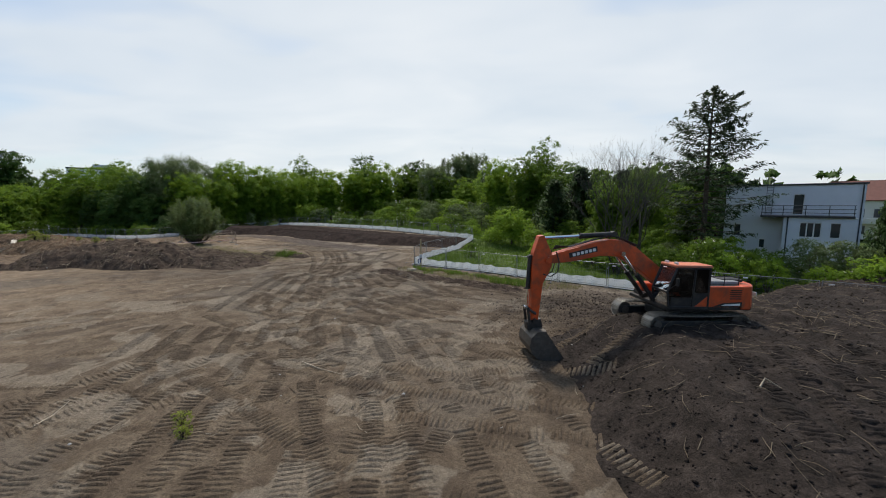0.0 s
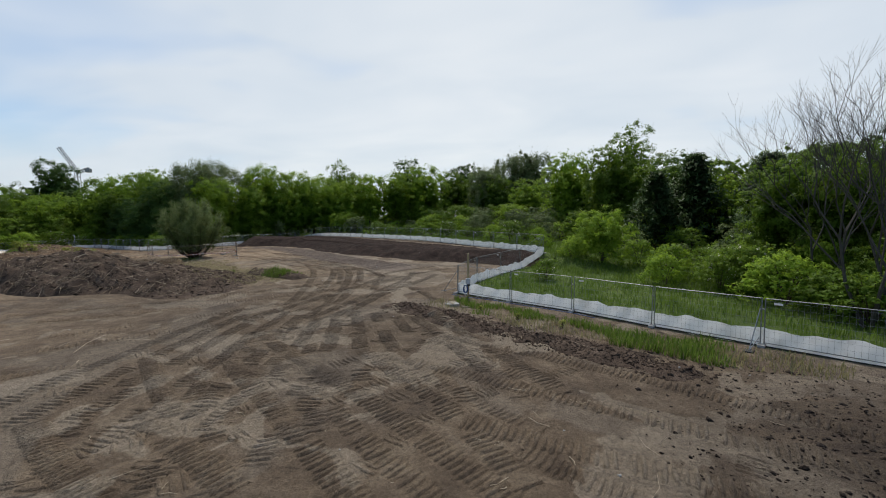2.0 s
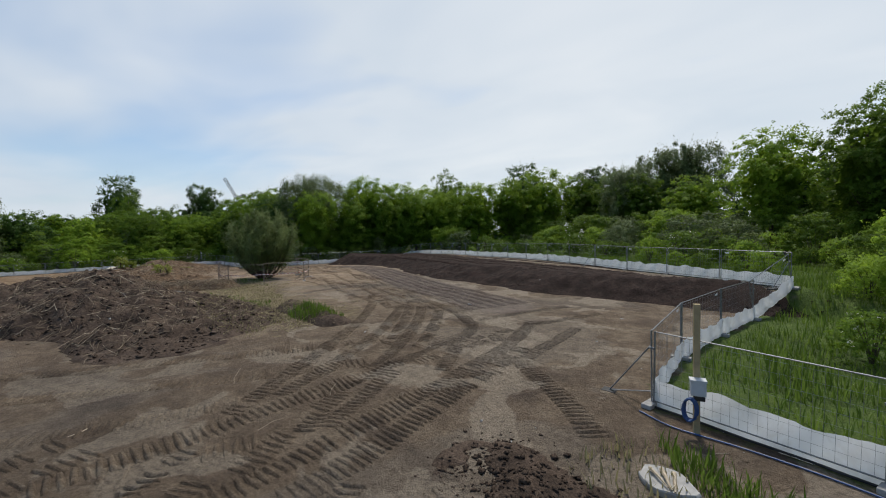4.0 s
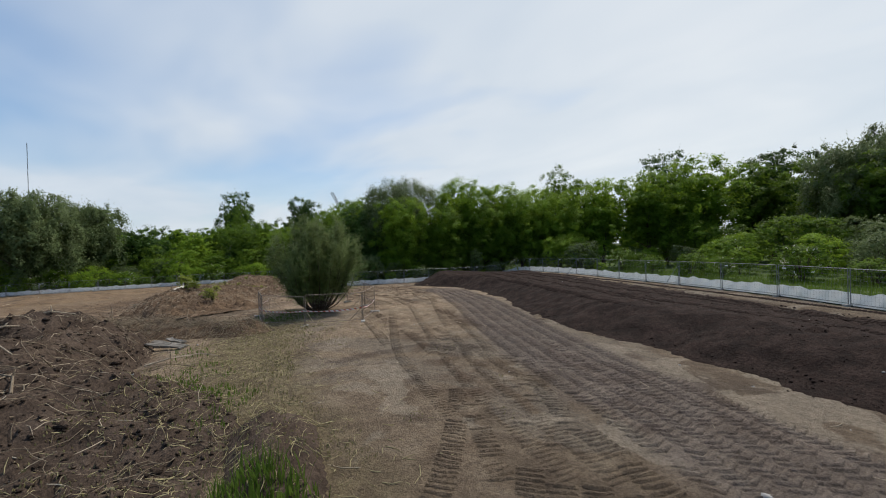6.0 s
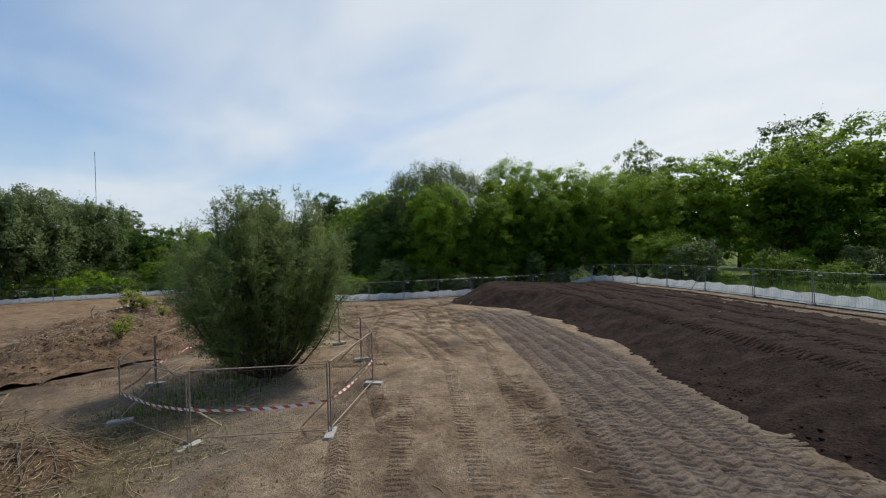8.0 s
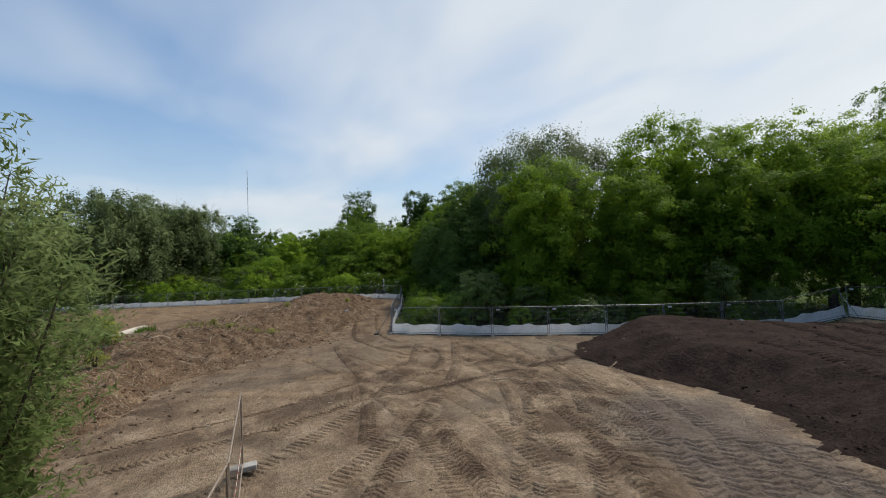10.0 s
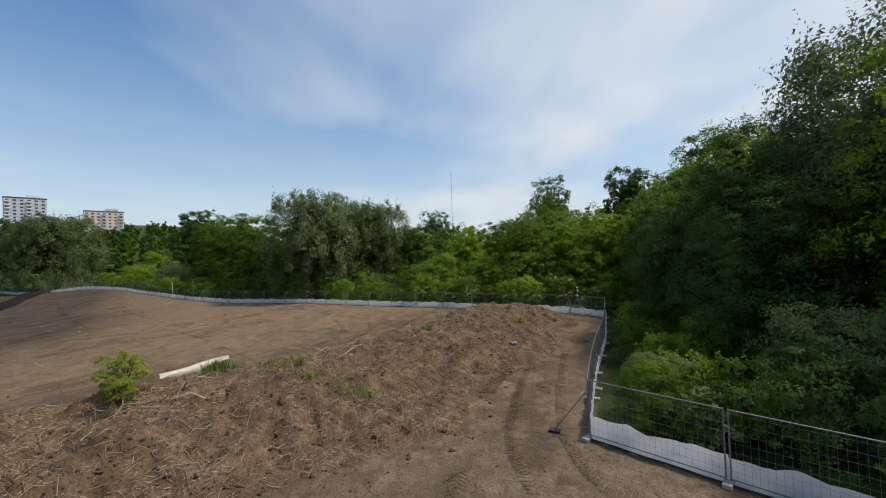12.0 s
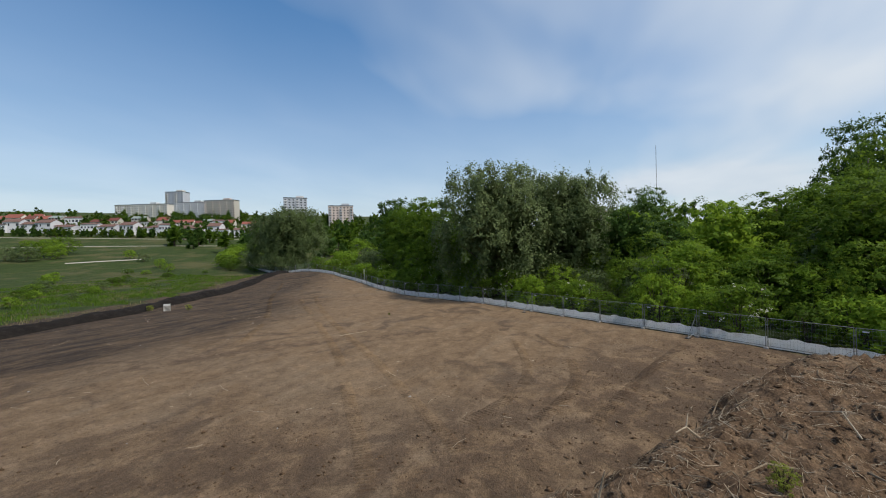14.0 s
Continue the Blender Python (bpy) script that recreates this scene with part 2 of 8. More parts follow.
M["bark_grey"] = plain("grey_bark", (0.14, 0.125, 0.105), 0.9, vary=0.4, scale=5, spec=0.1, bump=0.5)
M["bark_dark"] = plain("dark_twigs", (0.075, 0.068, 0.058), 0.9, vary=0.3, scale=5, spec=0.1)
M["leaf_bright"] = leaf_material("maple_leaf", (0.066, 0.125, 0.011), (0.143, 0.240, 0.020), (0.248, 0.358, 0.040), 0.44)
M["leaf_mid"] = leaf_material("broad_leaf", (0.037, 0.073, 0.007), (0.083, 0.149, 0.015), (0.154, 0.237, 0.029), 0.40)
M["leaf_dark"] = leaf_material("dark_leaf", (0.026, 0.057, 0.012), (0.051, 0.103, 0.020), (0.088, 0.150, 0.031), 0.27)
M["leaf_willow"] = leaf_material("willow_leaf", (0.051, 0.077, 0.027), (0.099, 0.139, 0.049), (0.167, 0.211, 0.092), 0.27)
M["leaf_sallow"] = leaf_material("sallow_leaf", (0.051, 0.080, 0.019), (0.120, 0.171, 0.050), (0.283, 0.336, 0.144), 0.32)
M["needle"] = leaf_material("spruce_needle", (0.014, 0.026, 0.013), (0.027, 0.047, 0.021), (0.050, 0.076, 0.034), 0.2)
M["needle_pine"] = leaf_material("pine_needle", (0.018, 0.038, 0.012), (0.038, 0.072, 0.022), (0.066, 0.108, 0.036), 0.2)
M["flower"] = leaf_material("white_blossom", (0.45, 0.45, 0.36), (0.6, 0.6, 0.5), (0.7, 0.7, 0.62), 0.25)
M["grass"] = leaf_material("grass_blade", (0.050, 0.090, 0.011), (0.086, 0.151, 0.019), (0.142, 0.205, 0.039), 0.40)
M["weed"] = leaf_material("pale_weed", (0.120, 0.150, 0.022), (0.220, 0.262, 0.044), (0.340, 0.375, 0.085), 0.42)
M["grass_dry"] = leaf_material("dry_grass", (0.130, 0.115, 0.050), (0.205, 0.185, 0.085), (0.310, 0.280, 0.150), 0.30)
M["board_grey"] = plain("weathered_grey_board", (0.235, 0.215, 0.185), 0.88, vary=0.35, scale=5, spec=0.1, bump=0.4, dirt=(0.10, 0.08, 0.06), dirt_amount=0.6)
M["twig"] = plain("dead_wood", (0.21, 0.165, 0.115), 0.85, vary=0.4, scale=8, spec=0.1, bump=0.3)
M["twig_pale"] = plain("pale_stripped_wood", (0.42, 0.345, 0.25), 0.8, vary=0.3, scale=8, spec=0.15, bump=0.3)
M["steel"] = plain("galvanised_steel", (0.26, 0.27, 0.28), 0.5, 0.7, vary=0.3, scale=9)
def cloth(name, colour):
    m, nt, out = material(name)
    p = position(nt)
    c = mix(nt, ramp(nt, noise_tex(nt, p, 1.3, 6, 0.65, 0.4), (0.5, 0.0), (0.7, 0.35)), colour, (0.42, 0.38, 0.33))
    d = node(nt, "ShaderNodeBsdfDiffuse", Color=c)
    t = node(nt, "ShaderNodeBsdfTranslucent", Color=c)
    b = node(nt, "ShaderNodeBump", Strength=0.3, Distance=0.03, Height=noise_tex(nt, p, 6.0, 4, 0.6))
    link(nt, b.outputs[0], d.inputs["Normal"])
    link(nt, node(nt, "ShaderNodeMixShader", i0=0.42, i1=d.outputs[0], i2=t.outputs[0]).outputs[0], out.inputs[0])
    return m


M["sheet"] = cloth("white_geotextile", (0.80, 0.81, 0.83))
M["concrete"] = plain("weathered_concrete", (0.33, 0.32, 0.30), 0.9, vary=0.25, scale=6, spec=0.15, bump=0.5)
M["rubber"] = plain("black_rubber", (0.022, 0.022, 0.022), 0.75, vary=0.3, scale=6, dirt=(0.09, 0.075, 0.06))


# ---- mesh helpers ----
def mesh_np(name, verts, quads=None, tris=None, mat=None, smooth=False, normals=None):
    """A mesh from arrays of points, quads and triangles; normals: one shading normal per point."""
    me = bpy.data.meshes.new(name)
    verts = np.asarray(verts, dtype=np.float32).reshape(-1, 3)
    parts_ = [np.asarray(f, dtype=np.int32) for f in (quads, tris) if f is not None and len(f)]
    loops = np.concatenate([f.ravel() for f in parts_])
    sizes = np.concatenate([np.full(len(f), f.shape[1], dtype=np.int32) for f in parts_])
    me.vertices.add(len(verts))
    me.vertices.foreach_set("co", verts.ravel())
    me.loops.add(len(loops))
    me.loops.foreach_set("vertex_index", loops)
    me.polygons.add(len(sizes))
    me.polygons.foreach_set("loop_start", np.concatenate(([0], np.cumsum(sizes)[:-1])).astype(np.int32))
    me.polygons.foreach_set("loop_total", sizes)
    if smooth:
        me.polygons.foreach_set("use_smooth", np.ones(len(sizes), dtype=bool))
    me.update(calc_edges=True)
    if normals is not None:
        me.polygons.foreach_set("use_smooth", np.ones(len(sizes), dtype=bool))
        me.normals_split_custom_set_from_vertices(np.asarray(normals, dtype=np.float32).tolist())
    if mat:
        me.materials.append(mat)
    return me


def part(name, bm, mat, parent=None, label="", smooth=False):
    """Links a bmesh (or a mesh) as one object under its thing."""
    if isinstance(bm, bmesh.types.BMesh):
        me = bpy.data.meshes.new(name)
        bm.normal_update()
        bm.to_mesh(me)
        bm.free()
        if smooth:
            me.polygons.foreach_set("use_smooth", np.ones(len(me.polygons), dtype=bool))
        me.materials.append(mat)
    else:
        me = bm
    ob = new(name, me)
    ob.parent = parent
    if label:
        ob["label"] = label
    return ob


def thing(name, label, category, group="", kind="", at=None):
    ob = new(name)
    ob.empty_display_size = 0.2
    if at is not None:
        ob.matrix_basis = at
    return tagged(ob, label, category, group, kind)


def add_box(bm, size, m=Matrix(), bevel=0.0, taper=None):
    r = bmesh.ops.create_cube(bm, size=1.0)
    vs = r["verts"]
    for v in vs:
        v.co = Vector((v.co.x * size[0], v.co.y * size[1], v.co.z * size[2]))
        if taper and v.co.z > 0:
            v.co.x *= taper[0]
            v.co.y *= taper[1]
    if bevel:
        es = list({e for v in vs for e in v.link_edges})
        out = bmesh.ops.bevel(bm, geom=es, offset=bevel, segments=2, affect="EDGES", profile=0.6)
        vs = list({v for f in out["faces"] for v in f.verts} | {v for v in vs if v.is_valid})
    bmesh.ops.transform(bm, matrix=m, verts=vs)
    return vs


def add_rod(bm, a, b, r0, r1=None, sides=6, caps=True):
    a, b = Vector(a), Vector(b)
    d = b - a
    if d.length < 1e-6:
        return
    m = Matrix.Translation((a + b) / 2) @ d.to_track_quat("Z", "Y").to_matrix().to_4x4()
    bmesh.ops.create_cone(bm, cap_ends=caps, segments=sides, radius1=r0, radius2=r0 if r1 is None else r1, depth=d.length, matrix=m)


def add_path(bm, pts, r, sides=6):
    """A round tube along points; r one radius or one per point."""
    pts = [Vector(p) for p in pts]
    rs = r if isinstance(r, (list, tuple)) else [r] * len(pts)
    rings = []
    for i, p in enumerate(pts):
        d = (pts[min(i + 1, len(pts) - 1)] - pts[max(i - 1, 0)]).normalized()
        side = d.cross(Vector((0, 0, 1)) if abs(d.z) < 0.9 else Vector((1, 0, 0))).normalized()
        up = side.cross(d)
        rings.append([bm.verts.new(p + (side * math.cos(k * math.tau / sides) + up * math.sin(k * math.tau / sides)) * rs[i]) for k in range(sides)])
    for a, b in zip(rings, rings[1:]):
        for k in range(sides):
            bm.faces.new((a[k], a[(k + 1) % sides], b[(k + 1) % sides], b[k]))
    bm.faces.new(rings[0][::-1]), bm.faces.new(rings[-1])


def add_prism(bm, outline, width, m=Matrix(), bevel=0.0):
    """A side outline (x, z) given a width along y, centred."""
    a = [bm.verts.new((x, -width / 2, z)) for x, z in outline]
    b = [bm.verts.new((x, width / 2, z)) for x, z in outline]
    faces = [bm.faces.new(a), bm.faces.new(b[::-1])]
    n = len(a)
    for i in range(n):
        faces.append(bm.faces.new((a[i], b[i], b[(i + 1) % n], a[(i + 1) % n])))
    bmesh.ops.recalc_face_normals(bm, faces=faces)
    vs = a + b
    if bevel:
        es = list({e for f in faces for e in f.edges})
        out = bmesh.ops.bevel(bm, geom=es, offset=bevel, segments=2, affect="EDGES", profile=0.6)
        vs = list({v for f in out["faces"] for v in f.verts} | {v for v in vs if v.is_valid})
    bmesh.ops.transform(bm, matrix=m, verts=vs)


# ---- the lie of the land ----
TABLE = np.random.RandomState(7).rand(256, 256)


def vnoise(x, y, scale, octaves=3, rough=0.5):
    """Smooth value noise, about -1 to 1."""
    total, amp, norm = 0.0, 1.0, 0.0
    for o in range(octaves):
        u, v = np.asarray(x) * scale + 17.3 * o, np.asarray(y) * scale - 9.1 * o
        i, j = np.floor(u).astype(int), np.floor(v).astype(int)
        fu, fv = u - i, v - j
        fu, fv = fu * fu * (3 - 2 * fu), fv * fv * (3 - 2 * fv)
        a, b, c, d = TABLE[i % 256, j % 256], TABLE[(i + 1) % 256, j % 256], TABLE[i % 256, (j + 1) % 256], TABLE[(i + 1) % 256, (j + 1) % 256]
        total = total + amp * ((a * (1 - fu) + b * fu) * (1 - fv) + (c * (1 - fu) + d * fu) * fv - 0.5) * 2
        norm += amp
        amp *= rough
        scale *= 2.0
    return total / norm


def step(x, a, b):
    t = np.clip((np.asarray(x, dtype=float) - a) / (b - a), 0, 1)
    return t * t * (3 - 2 * t)


def line_distance(x, y, pts):
    """Distance to an open line of points, and how far along it the nearest point lies."""
    x, y = np.asarray(x, dtype=float), np.asarray(y, dtype=float)
    best, where, run = np.full(x.shape, 1e9), np.zeros(x.shape), 0.0
    for (ax, ay), (bx, by) in zip(pts, pts[1:]):
        dx, dy = bx - ax, by - ay
        n = math.hypot(dx, dy)
        t = np.clip(((x - ax) * dx + (y - ay) * dy) / (n * n), 0, 1)
        d = np.hypot(x - ax - t * dx, y - ay - t * dy)
        where = np.where(d < best, run + t * n, where)
        best = np.minimum(best, d)
        run += n
    return best, where


def inside(x, y, poly):
    x, y = np.asarray(x, dtype=float), np.asarray(y, dtype=float)
    res = np.zeros(x.shape, dtype=bool)
    for (ax, ay), (bx, by) in zip(poly, poly[1:] + poly[:1]):
        cross = ((ay > y) != (by > y)) & (x < (bx - ax) * (y - ay) / ((by - ay) if by != ay else 1e-9) + ax)
        res ^= cross
    return res


# fence lines, corner by corner
FENCE_NEAR = [(27.0, 21.0), (20.0, 25.5), (15.5, 28.8), (11.0, 32.6), (5.6, 37.0), (0.0, 41.0), (-3.3, 42.8)]
FENCE_SIDE = [(-3.3, 42.8), (-2.0, 47.3), (-0.4, 50.5), (2.6, 56.0), (4.6, 58.4)]
FENCE_TERRACE = [(4.6, 58.4), (-11.0, 76.0), (-27.0, 89.8), (-43.3, 101.2)]
FENCE_NORTH = [(-43.3, 101.2), (-48.3, 94.0), (-52.1, 87.7), (-56.4, 81.8), (-61.8, 76.7)]
FENCE_NOOK = [(-61.8, 76.7), (-67.5, 79.2), (-76.0, 83.5), (-87.0, 88.4)]
FENCE_WEST = [(-87.0, 88.4), (-92.0, 84.6), (-94.4, 79.9), (-98.3, 72.0), (-102.6, 63.9), (-109.7, 50.2), (-113.2, 38.0), (-119.0, 28.5), (-130.0, 14.0), (-136.0, 0.7), (-139.8, -14.0)]
FENCE_FAR = [(-139.8, -14.0), (-149.0, -38.0), (-163.0, -68.0), (-185.0, -95.0)]
SITE = ([(70.0, -5.0), (40.0, 14.0)] + FENCE_NEAR + FENCE_SIDE[1:] + FENCE_TERRACE[1:] + FENCE_NORTH[1:] + FENCE_NOOK[1:] + FENCE_WEST[1:]
        + [(-146.0, -28.0), (-128.0, -13.0), (-106.0, 1.5), (-87.0, 11.5), (-74.0, 15.5), (-58.0, 20.0), (-50.0, -15.0), (-60.0, -80.0), (70.0, -80.0)])
TC, TD, TN = (4.6, 58.4), (-0.746, 0.666), (0.666, 0.746)   # the terrace fence: start, along, outward
KERB = [(-60.0, 23.0), (-76.0, 17.6), (-86.0, 13.8), (-105.0, 3.2), (-125.0, -10.5), (-143.0, -24.0)]   # black windrow on the south-west edge
SPOIL_W = [(-44.0, 44.2), (-38.0, 44.6), (-31.0, 43.6), (-24.0, 43.4)]
SPOIL_R = [(-55.0, 55.5), (-61.0, 57.2), (-65.5, 59.8), (-68.3, 65.0), (-73.5, 69.2), (-81.0, 72.7), (-88.0, 76.6)]


# wheel and track lines of the machines: centre lines of vehicles
RUTS = [
    [(-9.0, 4.0), (-7.5, 14.0), (-9.5, 26.0), (-11.5, 36.0), (-12.5, 46.0), (-17.0, 56.0), (-27.0, 65.0), (-40.0, 76.0), (-50.0, 80.0)],
    [(-1.5, 4.0), (-3.0, 12.0), (-7.0, 22.0), (-9.5, 34.0), (-11.0, 46.0), (-15.0, 55.0), (-24.0, 63.5), (-35.0, 74.0), (-44.0, 79.0)],
    [(6.0, 13.0), (1.0, 16.0), (-5.0, 22.0), (-11.0, 33.0), (-13.5, 44.0), (-18.5, 55.0), (-29.0, 64.0), (-38.5, 71.0), (-48.0, 73.0), (-58.0, 71.0)],
    [(8.5, 20.5), (4.0, 21.0), (-3.0, 25.0), (-9.5, 33.5)],
    [(9.0, 23.0), (4.0, 24.5), (-2.0, 29.0), (-6.5, 35.0)],
    [(5.0, 11.5), (-2.0, 14.0), (-8.0, 20.0), (-12.5, 29.0)],
    [(-16.0, 8.0), (-12.0, 16.0), (-9.0, 24.0), (-4.0, 30.5)],
    [(-22.0, 12.0), (-14.0, 13.0), (-6.0, 12.0), (2.0, 9.0)],
    [(-32.0, 30.0), (-22.0, 36.0), (-14.0, 42.0), (-10.0, 49.0), (-6.0, 54.0)],
    [(-60.0, 48.0), (-51.0, 53.0), (-45.0, 57.5), (-38.0, 66.0)],
    [(-38.0, 70.0), (-46.0, 77.0), (-55.0, 79.0)],
    [(-49.0, 62.0), (-50.0, 70.0), (-54.0, 77.0), (-60.0, 74.5), (-66.0, 76.0), (-74.0, 79.0)],
    [(-98.0, 34.0), (-108.0, 20.0), (-122.0, 3.0), (-137.0, -9.0)],
    [(-95.0, 38.0), (-104.0, 26.0), (-118.0, 9.0), (-134.0, -6.0)],
]

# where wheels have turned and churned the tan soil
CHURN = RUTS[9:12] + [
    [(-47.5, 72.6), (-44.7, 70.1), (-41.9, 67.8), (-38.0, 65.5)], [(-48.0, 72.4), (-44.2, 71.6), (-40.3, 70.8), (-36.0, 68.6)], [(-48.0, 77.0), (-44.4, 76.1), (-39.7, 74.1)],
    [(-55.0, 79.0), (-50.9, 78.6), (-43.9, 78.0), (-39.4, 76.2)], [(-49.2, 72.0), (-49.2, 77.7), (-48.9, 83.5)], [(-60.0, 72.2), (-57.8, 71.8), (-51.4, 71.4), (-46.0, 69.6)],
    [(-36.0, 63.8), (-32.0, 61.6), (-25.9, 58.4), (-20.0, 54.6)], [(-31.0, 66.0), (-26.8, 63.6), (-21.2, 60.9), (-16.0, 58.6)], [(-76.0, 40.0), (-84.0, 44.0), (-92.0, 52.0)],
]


def base(x, y):
    """Height of the ground without heaps and clods."""
    x, y = np.asarray(x, dtype=float), np.asarray(y, dtype=float)
    fall = np.logaddexp(0, (-x - 42) / 6) * 6
    fall = 100 * (1 - np.exp(-fall / 100))
    z = -1.30 + 0.36 * np.exp(-((x + 25) ** 2 + (y - 63) ** 2) / 648) - 0.024 * fall
    z = z - 0.15 * np.exp(-((x - 2) ** 2 + (y - 40) ** 2) / 200)
    # raised shelf along and behind the terrace fence
    q, s = (x - TC[0]) * TN[0] + (y - TC[1]) * TN[1], (x - TC[0]) * TD[0] + (y - TC[1]) * TD[1]
    z = z + 1.10 * step(q, -1.3, -0.2) * step(s, -9, 0) * (1 - step(s, 58, 78))
    # track-worn rise where the fence bends in the far west
    z = z + 1.7 * np.exp(-((x + 137) ** 2 + (y + 8) ** 2) / 260)
    # hillside of the town, south-west
    s = (x + 64) * -0.56 + (y - 68) * -0.83
    out = np.hypot(x + 64, y - 68) + 1e-6
    facing = ((x + 64) * -0.45 + (y - 68) * -0.89) / out
    z = z + np.minimum(0.118 * np.logaddexp(0, (s - 160) / 15) * 15, 72) * step(facing, 0.66, 0.84)
    # wooded rise, east and north
    return z


def rough_ground(x, y):
    """Uneven surface of the worked ground, fading outside."""
    x, y = np.asarray(x, dtype=float), np.asarray(y, dtype=float)
    near = 1 - step(np.hypot(x + 50, y - 45), 90, 130)
    z = near * (0.10 * vnoise(x, y, 0.17, 2) + 0.035 * vnoise(x, y, 0.8, 2))
    for pts in RUTS:
        d, _ = line_distance(x, y, pts)
        side = np.abs(d - 1.15)
        z = z - 0.055 * np.exp(-(side / 0.3) ** 2) + 0.04 * np.exp(-((side - 0.52) / 0.18) ** 2)
    return z


def mound_height(x, y):
    """The spoil bank under the digger, with its raw west face."""
    w = vnoise(x, y, 0.22, 3)
    west = step(np.asarray(x) + 1.1 * w - 0.10 * (np.asarray(y) - 12), 4.2, 8.8)
    north = 1 - step(np.asarray(y) + 0.9 * w - 0.35 * (np.asarray(x) - 11), 18.6, 22.5)
    south = step(np.asarray(y), -14, 8)
    east = 1 - step(np.asarray(x), 34, 46)
    lift = 1.55 + 0.25 * w + 0.35 * step(np.asarray(x), 14, 24) - 0.55 * step(-np.asarray(y), -13, -6)
    return lift * west * north * (0.35 + 0.65 * south) * east - 0.06


def heap_line(x, y, pts, width, height, right=None):
    """A ridge along a line; right: another half-width for the ground on the line's right."""
    d, s = line_distance(x, y, pts)
    w = vnoise(x, y, 0.25, 3)
    if right:
        (ax, ay), (bx, by) = pts[0], pts[-1]
        side = (bx - ax) * (np.asarray(y) - ay) - (by - ay) * (np.asarray(x) - ax)
        width = width + (right - width) * step(-side / math.dist(pts[0], pts[-1]), -1.5, 1.5)
    f = np.clip(1 - (d / (width * (1 + 0.30 * w))) ** 2, -0.2, 1)
    return height * (np.sign(f) * np.abs(f) ** 1.1) * (1 + 0.35 * w)


def spoil_w(x, y):
    tall = np.interp(x, [-50, -42, -37, -31, -26, -20], [1.6, 2.3, 2.3, 1.5, 0.75, 0.35])
    return heap_line(x, y, SPOIL_W, 4.9, 1.0) * tall


def spoil_r(x, y):
    return heap_line(x, y, SPOIL_R, np.interp(x, [-78, -70], [2.5, 3.4]), 1.35, 8.0)


def berm_height(x, y):
    """The terrace of dark topsoil between its raw front and the fence."""
    x, y = np.asarray(x, dtype=float), np.asarray(y, dtype=float)
    q, s = (x - TC[0]) * TN[0] + (y - TC[1]) * TN[1], (x - TC[0]) * TD[0] + (y - TC[1]) * TD[1]
    w = vnoise(x, y, 0.35, 3)
    toe = np.interp(s, [-4, 2, 5.7, 11.7, 15.3, 17.3, 19.7, 24.1, 35, 40, 44, 46.3, 48.4, 51, 53, 55.3, 58, 60, 62], [-1, -4.6, -6.3, -9.4, -9.8, -10.2, -10.9, -12.5, -12.0, -12.2, -11.9, -13.5, -12.9, -14.0, -16.4, -18.0, -17.8, -16.6, -15]) + 0.45 * w + 0.35 * vnoise(x, y, 0.9, 2)
    front = step(q - toe, 0, 3.9)
    ends = step(s, -2.5, 1.5) * (1 - step(s + 0.5 * w, 59.0, 63.2))
    back = 1 - step(q, -0.40, -0.12)
    top = 1.16 + 0.10 * w + 0.16 * np.exp(-((q - toe - 4.2) / 1.3) ** 2) + 0.30 * np.exp(-((s - 58) / 3.0) ** 2 - ((q + 12) / 4) ** 2)
    return (top * front * ends) * back - 0.05


SHEETS = []      # built earth surfaces: grid lines, heights, thickness of the heap there


def surface_z(x, y):
    """Top of whatever earth lies there."""
    x, y = np.asarray(x, dtype=float), np.asarray(y, dtype=float)
    z = base(x, y) + rough_ground(x, y)
    for k, (xs, ys, Z, H) in enumerate(SHEETS):
        inside_ = (x > xs[0]) & (x < xs[-1]) & (y > ys[0]) & (y < ys[-1])
        if not inside_.any():
            continue
        px_, py_ = np.clip(x, xs[0], xs[-1] - 1e-6), np.clip(y, ys[0], ys[-1] - 1e-6)
        i, j = np.clip(np.searchsorted(xs, px_, "right") - 1, 0, len(xs) - 2), np.clip(np.searchsorted(ys, py_, "right") - 1, 0, len(ys) - 2)
        u, v = (px_ - xs[i]) / (xs[i + 1] - xs[i]), (py_ - ys[j]) / (ys[j + 1] - ys[j])
        g = Z[i, j] * (1 - u) * (1 - v) + Z[i + 1, j] * u * (1 - v) + Z[i, j + 1] * (1 - u) * v + Z[i + 1, j + 1] * u * v
        if k == 0:
            z = np.where(inside_, g, z)
        else:
            z = np.where(inside_ & (H[i, j] > 0.0), np.maximum(g, z), z)
    return z


def ground_z(x, y):
    return float(base(x, y) + rough_ground(x, y))


def top_z(x, y):
    return float(surface_z(np.array([x]), np.array([y]))[0])


def spaced(stops):
    """Grid lines: (start, end, spacing) stretches one after another."""
    out = []
    for a, b, d in stops:
        n = max(1, int(round((b - a) / d)))
        out += list(a + (b - a) * np.arange(n) / n)
    return np.array(out + [stops[-1][1]])


def grid_faces(nx, ny):
    i, j = np.meshgrid(np.arange(nx - 1), np.arange(ny - 1), indexing="ij")
    a = (i * ny + j).ravel()
    return np.stack([a, a + ny, a + ny + 1, a + 1], axis=1)


